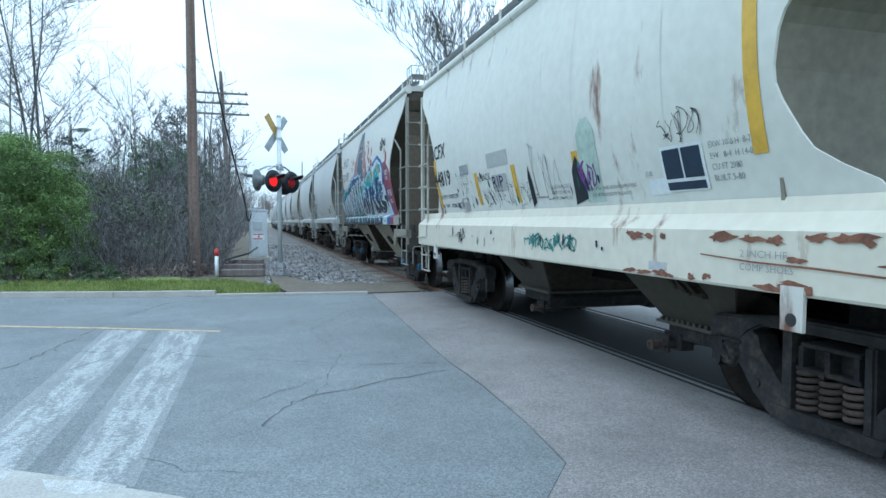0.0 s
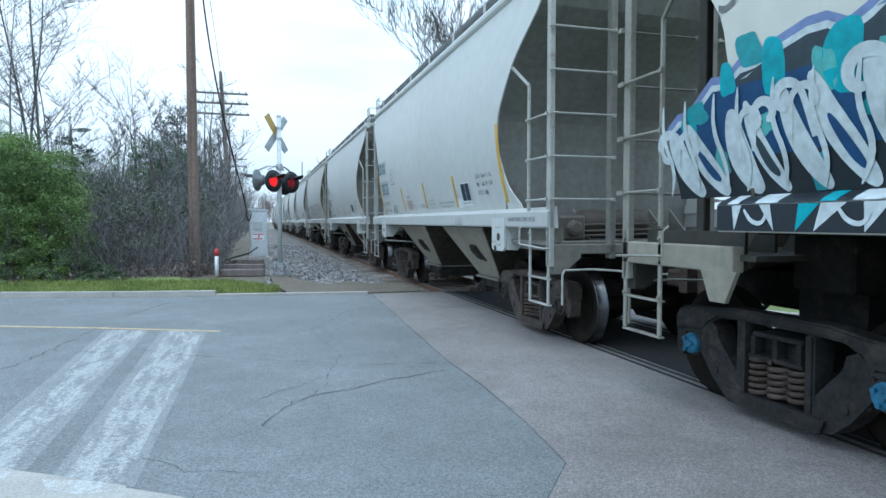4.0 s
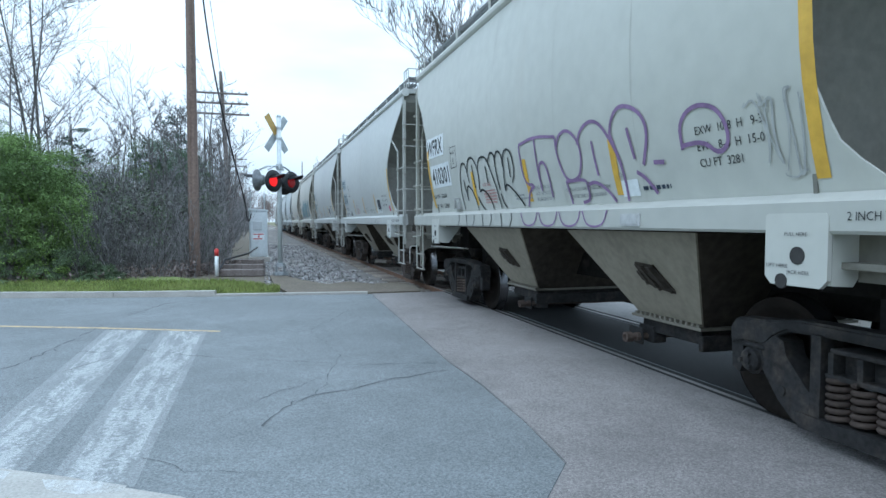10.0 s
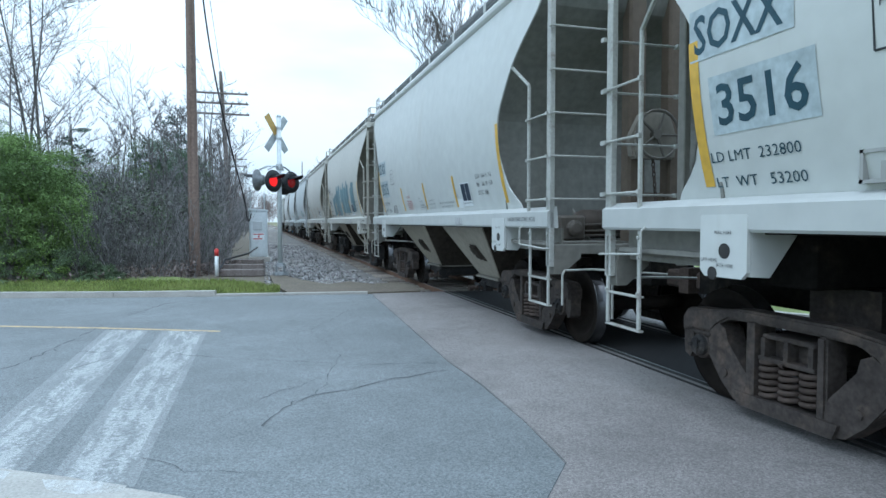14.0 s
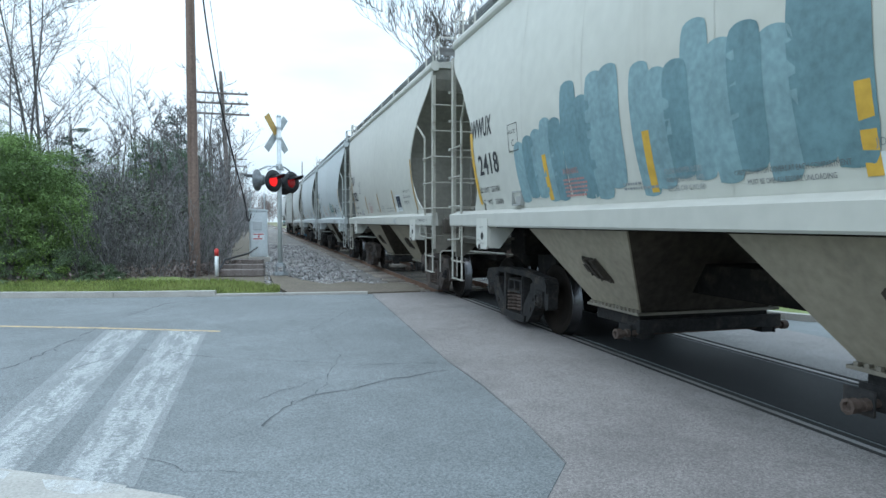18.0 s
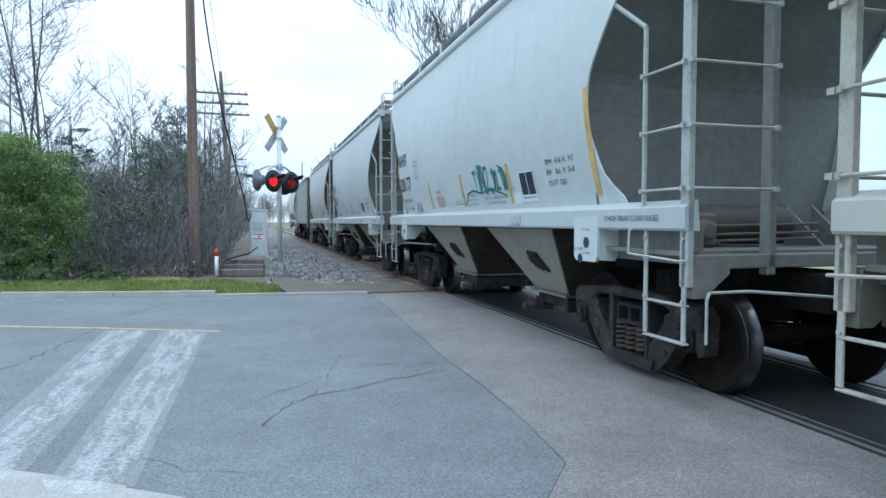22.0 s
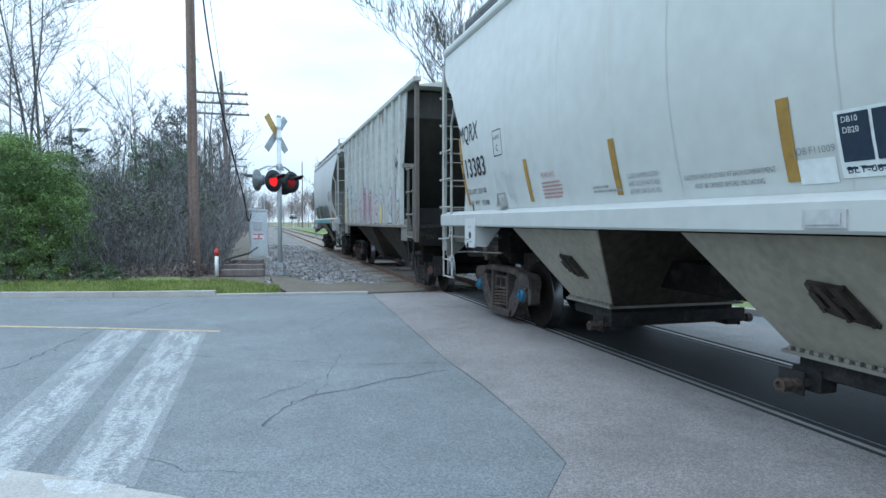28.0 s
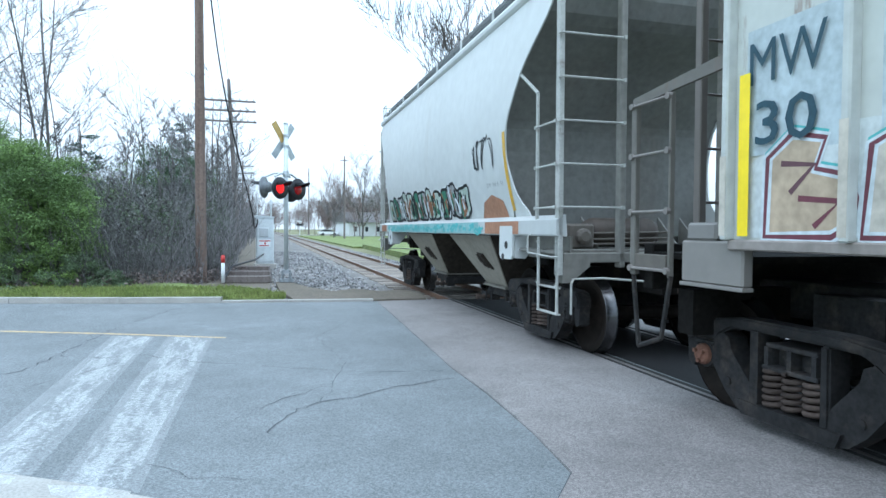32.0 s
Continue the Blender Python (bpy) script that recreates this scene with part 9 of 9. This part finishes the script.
upright_tree(-9.2, 32.0, 16.0, 7, "tall slim bare grey tree above the thicket", 0.10, 2)
upright_tree(-10.1, 32.5, 15.5, 17, "tall slim bare grey tree above the thicket", 0.09)
upright_tree(-11.2, 33.5, 15.0, 27, "tall slim bare grey tree above the thicket", 0.08)
upright_tree(-8.3, 34.5, 8.6, 28, "slim bare tree above the thicket", 0.05)
upright_tree(-10.7, 31.0, 14.0, 29, "tall slim bare grey tree above the thicket", 0.07)
upright_tree(-8.9, 33.0, 13.0, 30, "tall slim bare grey tree above the thicket", 0.06)
bare_tree(-11.6, 24.0, 13.0, 37, "bare tree with arching limbs over the verge", 0.09, 0.7, 4, 0.4)
for x, y, h, seed in ((16.2, 42.0, 17.0, 49), (18.0, 44.0, 18.5, 58), (20.2, 46.0, 20.0, 57)):
    bare_tree(x, y, h, seed, "tall bare grey tree beyond the track", 0.21, 0.75, 4, 0.3, r_min=0.019, mats=("bark", "bark"), lift=0.30)
conifer(-7.4, 30.0, 5.7, 2.4, 8, "small pine with tufted needles above the thicket", tiers=4, bare=0.55, size=0.07, per=22)
conifer(-4.9, 44.0, 8.7, 4.2, 9, "blue-green pine behind the tall pole", tiers=10, bare=0.25, size=0.08, per=16)
conifer(-13.4, 30.0, 10.5, 4.6, 10, "dark pine at the edge of the thicket", tiers=9, bare=0.3)
bare_tree(-5.6, 33.0, 8.6, 67, "slim leaning bare sapling in the thicket", 0.07, 0.4, 3, 0.5)
upright_tree(-3.0, 46.0, 10.8, 77, "bare tree behind the telegraph pole", 0.12, 2)
upright_tree(-4.4, 48.0, 9.8, 87, "bare tree behind the telegraph pole", 0.11, 2)
upright_tree(-2.0, 49.0, 10.2, 88, "bare tree behind the telegraph pole", 0.11, 2)
for i, (x, y, h) in enumerate(((-7.0, 27.0, 5.2), (-4.8, 25.0, 4.6), (-3.4, 24.0, 5.0), (-6.0, 30.0, 6.8), (-2.6, 31.0, 6.8), (-2.2, 34.0, 6.4), (-9.0, 29.0, 6.5), (-4.2, 28.0, 6.0), (-1.9, 38.5, 6.8), (-2.4, 52.0, 8.4), (-3.0, 60.0, 8.8), (-3.6, 72.0, 9.4), (-3.0, 22.5, 4.4), (-2.4, 27.0, 5.6), (-3.2, 40.0, 8.0), (-5.0, 40.0, 8.0))):
    upright_tree(x, y, h, 200 + i, "slim bare young tree in the thicket", 0.05 + 0.01 * (i % 3), 1 + i % 2)


def thicket(name, count, area, tall, label, seed, mat="twig", thin=0.008):
    """Crowded bare stems with side twigs."""
    rnd = random.Random(seed)
    lines = []
    for _ in range(count):
        x, y = area(rnd)
        h = rnd.uniform(*tall) * rnd.uniform(0.6, 1.0)
        p = Vector((x, y, -0.1))
        d = Vector((rnd.uniform(-0.35, 0.35), rnd.uniform(-0.35, 0.35), 1)).normalized()
        r = thin * rnd.uniform(0.7, 2.0)
        for i in range(4):
            d = (d + Vector((rnd.uniform(-1, 1), rnd.uniform(-1, 1), rnd.uniform(-0.5, 0.5))) * 0.22).normalized()
            q = p + d * h / 4
            lines.append((p, q, r * (1 - 0.2 * i), r * (1 - 0.2 * (i + 1)), 3))
            for _ in range(2):
                e = (d + Vector((rnd.uniform(-1, 1), rnd.uniform(-1, 1), rnd.uniform(-0.6, 0.8))) * 0.9).normalized()
                m = p.lerp(q, rnd.random())
                n = m + e * h * rnd.uniform(0.10, 0.25)
                lines.append((m, n, r * 0.5, r * 0.3, 3))
                lines.append((n, n + (e + Vector((rnd.uniform(-1, 1), rnd.uniform(-1, 1), rnd.uniform(-0.5, 1))) * 0.7) * h * 0.10, r * 0.35, r * 0.2, 3))
            p = q
    v, f = tube_mesh(lines, r_min=0.0035)
    return tagged(raw(name, v, f, M[mat]), label, "brush", kind="stuff")


def brush_area(lo, hi, x0, x1):
    def area(rnd):
        x = rnd.uniform(x0, x1)
        return x, kerb_line(x) + lo + rnd.random() * (hi - lo) + 1.1 * max(0.0, x + 3.6)
    return area


thicket("near_brush", 420, brush_area(3.0, 6.5, -6.5, -0.9), (0.9, 2.9), "tangled grey-brown bare brush behind the verge", 301)
thicket("mid_brush", 1000, brush_area(6.5, 17.0, -13.0, -1.2), (2.2, 4.6), "tangled grey-brown bare brush behind the verge", 302, thin=0.010)
thicket("far_brush", 900, lambda r: (-1.6 - r.random() * 22, 34 + r.random() * 26), (4.0, 6.4), "dense bare woodland edge along the track", 303, thin=0.018)
thicket("track_brush", 500, lambda r: (-1.3 - r.random() * 5, 45 + r.random() * 110), (3.0, 7.5), "bare brush along the track", 304, thin=0.02)


def leafy_brush(name, count, area, zr, label, seed, mat, size=0.05):
    rnd = random.Random(seed)
    blobs = []
    for _ in range(count):
        x, y = area(rnd)
        blobs.append((x, y, rnd.uniform(*zr), rnd.uniform(0.2, 0.6), rnd.uniform(0.2, 0.6), rnd.uniform(0.12, 0.4)))
    v, f = leaf_cloud(rnd, blobs, 40, size)
    return tagged(raw(name, v, f, M[mat]), label, "brush", kind="stuff")


leafy_brush("understorey", 260, brush_area(4.4, 12.0, -9.5, -1.4), (0.1, 2.5), "dull green understorey in the thicket", 311, "leaf_olive", 0.04)
leafy_brush("dry_leaves", 620, brush_area(5.0, 14.0, -10.5, -1.4), (0.0, 2.6), "dry grey-brown leaves and vines in the thicket", 314, "dry_leaf", 0.05)
leafy_brush("budding_leaves", 60, brush_area(5.0, 12.0, -9.0, -3.0), (1.5, 3.6), "young green leaves among bare stems", 312, "leaf_bright", 0.028)
leafy_brush("leaf_litter", 160, brush_area(2.6, 5.0, -9.0, -0.7), (0.0, 0.22), "brown leaf litter at the thicket's foot", 313, "far_twig", 0.05)


# ---- beyond the crossing along the track ----
def wood(name, count, area, tall, label, seed, mat="far_twig"):
    rnd = random.Random(seed)
    lines = []
    for _ in range(count):
        x, y = area(rnd)
        h = rnd.uniform(*tall)
        lines += [(p + Vector((x, y, -0.3)), q + Vector((x, y, -0.3)), max(a, 0.03), max(b, 0.025), 3) for p, q, a, b, l in tree_lines(rnd, (0, 0, 0), h, 0.6, 0.13, levels=3, first=0.15)]
    v, f = tube_mesh(lines, r_min=0.022)
    return tagged(raw(name, v, f, M[mat]), label, "woods", kind="stuff")


wood("far_wood", 110, lambda r: (14.0 + r.random() * 40, 125 + r.random() * 120), (9, 15), "distant brown bare woods beyond the track", 321)
wood("far_wood", 60, lambda r: (-4.5 - r.random() * 30, 90 + r.random() * 160), (8, 13), "distant brown bare woods beside the track", 322)
wood("far_wood", 70, lambda r: (-30 + r.random() * 90, 300 + r.random() * 160), (10, 18), "hazy bare woods at the end of the track", 323)
bare_tree(15.0, 100.0, 12.5, 401, "bare young tree beside the distant pole", 0.16, 0.5, 4, 0.2, r_min=0.014)
bare_tree(17.0, 92.0, 12.0, 402, "bare young tree beside the distant pole", 0.15, 0.5, 4, 0.2, r_min=0.014)
bare_tree(12.6, 120.0, 9.0, 403, "bare young tree beside the distant pole", 0.12, 0.5, 4, 0.2, r_min=0.014)
slab("cross_road", [(-60.0, 168.0), (60.0, 163.0), (60.0, 171.0), (-60.0, 176.0)], -0.3, -0.02, M["concrete"], "pale distant road crossing the track", "structure")
slab("trackside_grass", [(TX + 3.4, 60.0), (30.0, 60.0), (60.0, 160.0), (TX + 3.4, 162.0)], -0.4, -0.12, M["turf"], "green grass beside the distant track", "structure")


def house(x, y, w, d, h, label, seed, turn=0):
    hs = thing("house", pose(x, y, -0.1, 0, 0, turn), label, "house")
    bm = bmesh.new()
    box(bm, -w / 2, w / 2, -d / 2, d / 2, 0, h)
    part("wall", bm, M["siding"], hs)
    bm = bmesh.new()
    prism(bm, [(-d / 2 - 0.4, h), (d / 2 + 0.4, h), (0, h + d * 0.35)], -w / 2 - 0.3, w / 2 + 0.3, "x")
    bmesh.ops.recalc_face_normals(bm, faces=bm.faces[:])
    part("roof", bm, M["shingle"], hs)
    for i in range(3):
        wx = -w / 2 + w * (i + 0.5) / 3
        bm = bmesh.new()
        box(bm, wx - 0.45, wx + 0.45, -d / 2 - 0.04, -d / 2 + 0.02, 1.0, 2.3)
        win = part("window", bm, M["white_sign"], hs)
        bm = bmesh.new()
        box(bm, wx - 0.38, wx + 0.38, -d / 2 - 0.05, -d / 2 - 0.035, 1.07, 2.23)
        part("pane", bm, M["glass"], win)
    return hs


house(21.5, 148.0, 9, 7, 3.2, "pale sided house among bare trees", 1, 20)
house(31.0, 155.0, 10, 8, 3.4, "white sided house among bare trees", 2, 15)
house(-3.0, 205.0, 8, 7, 3.6, "pale house beyond the distant road", 3)


def parked_car(x, y, turn, label):
    car = thing("car", pose(x, y, 0.0, 0, 0, turn), label, "car")
    bm = bmesh.new()
    prism(bm, [(-2.2, 0.35), (2.2, 0.35), (2.25, 0.75), (1.3, 0.92), (-2.2, 0.95)], -0.85, 0.85, "y")
    bmesh.ops.recalc_face_normals(bm, faces=bm.faces[:])
    part("body", bm, M["car_white"], car)
    bm = bmesh.new()
    prism(bm, [(-1.9, 0.93), (1.2, 0.90), (0.5, 1.42), (-1.4, 1.45)], -0.75, 0.75, "y")
    bmesh.ops.recalc_face_normals(bm, faces=bm.faces[:])
    part("cabin", bm, M["glass"], car)
    bm = bmesh.new()
    prism(bm, [(-1.5, 1.43), (0.55, 1.40), (0.4, 1.48), (-1.35, 1.50)], -0.74, 0.74, "y")
    bmesh.ops.recalc_face_normals(bm, faces=bm.faces[:])
    part("roof", bm, M["car_white"], car)
    for wx in (-1.4, 1.4):
        for s in (-0.8, 0.8):
            bm = bmesh.new()
            lathe(bm, [(-0.1, 0.2), (-0.1, 0.32), (0.1, 0.32), (0.1, 0.2)], "y", 14, (wx, s, 0.32))
            part("wheel", bm, M["black"], car)
    return car


parked_car(14.2, 148.0, 8, "white parked car beside the distant road")
post = thing("crossing_signal", pose(8.4, 160.0, -0.1), "distant crossing signal beside the track", "crossing signal")
bm = bmesh.new()
rod(bm, (0, 0, 0), (0, 0, 4.4), 0.08, 8)
part("mast", bm, M["silver"], post)
bm = bmesh.new()
box(bm, -0.9, 0.9, -0.1, 0.1, 2.4, 2.9, 0.05)
part("lamp_bar", bm, M["black"], post)
bm = bmesh.new()
box(bm, -0.6, 0.6, -0.08, -0.05, 3.4, 3.6)
part("crossed_board", bm, M["white_sign"], post)


# ---- what moves ----
def motions():
    turn = math.degrees(SPEED / AXLE_Z)
    for car, y in CARS:
        walk(car, [(0.0, pose(TX, y, 0.003)), (32.0, pose(TX, y - 32.0 * SPEED, 0.003))])
        for ob in car.children:
            if ob.name.startswith("wheelset"):
                at = ob.location.copy()
                start = random.uniform(0, 360)
                walk(ob, [(i * 4 / 30, pose(at.x, at.y, at.z, start + turn * i * 4 / 30)) for i in range(241)])


motions()
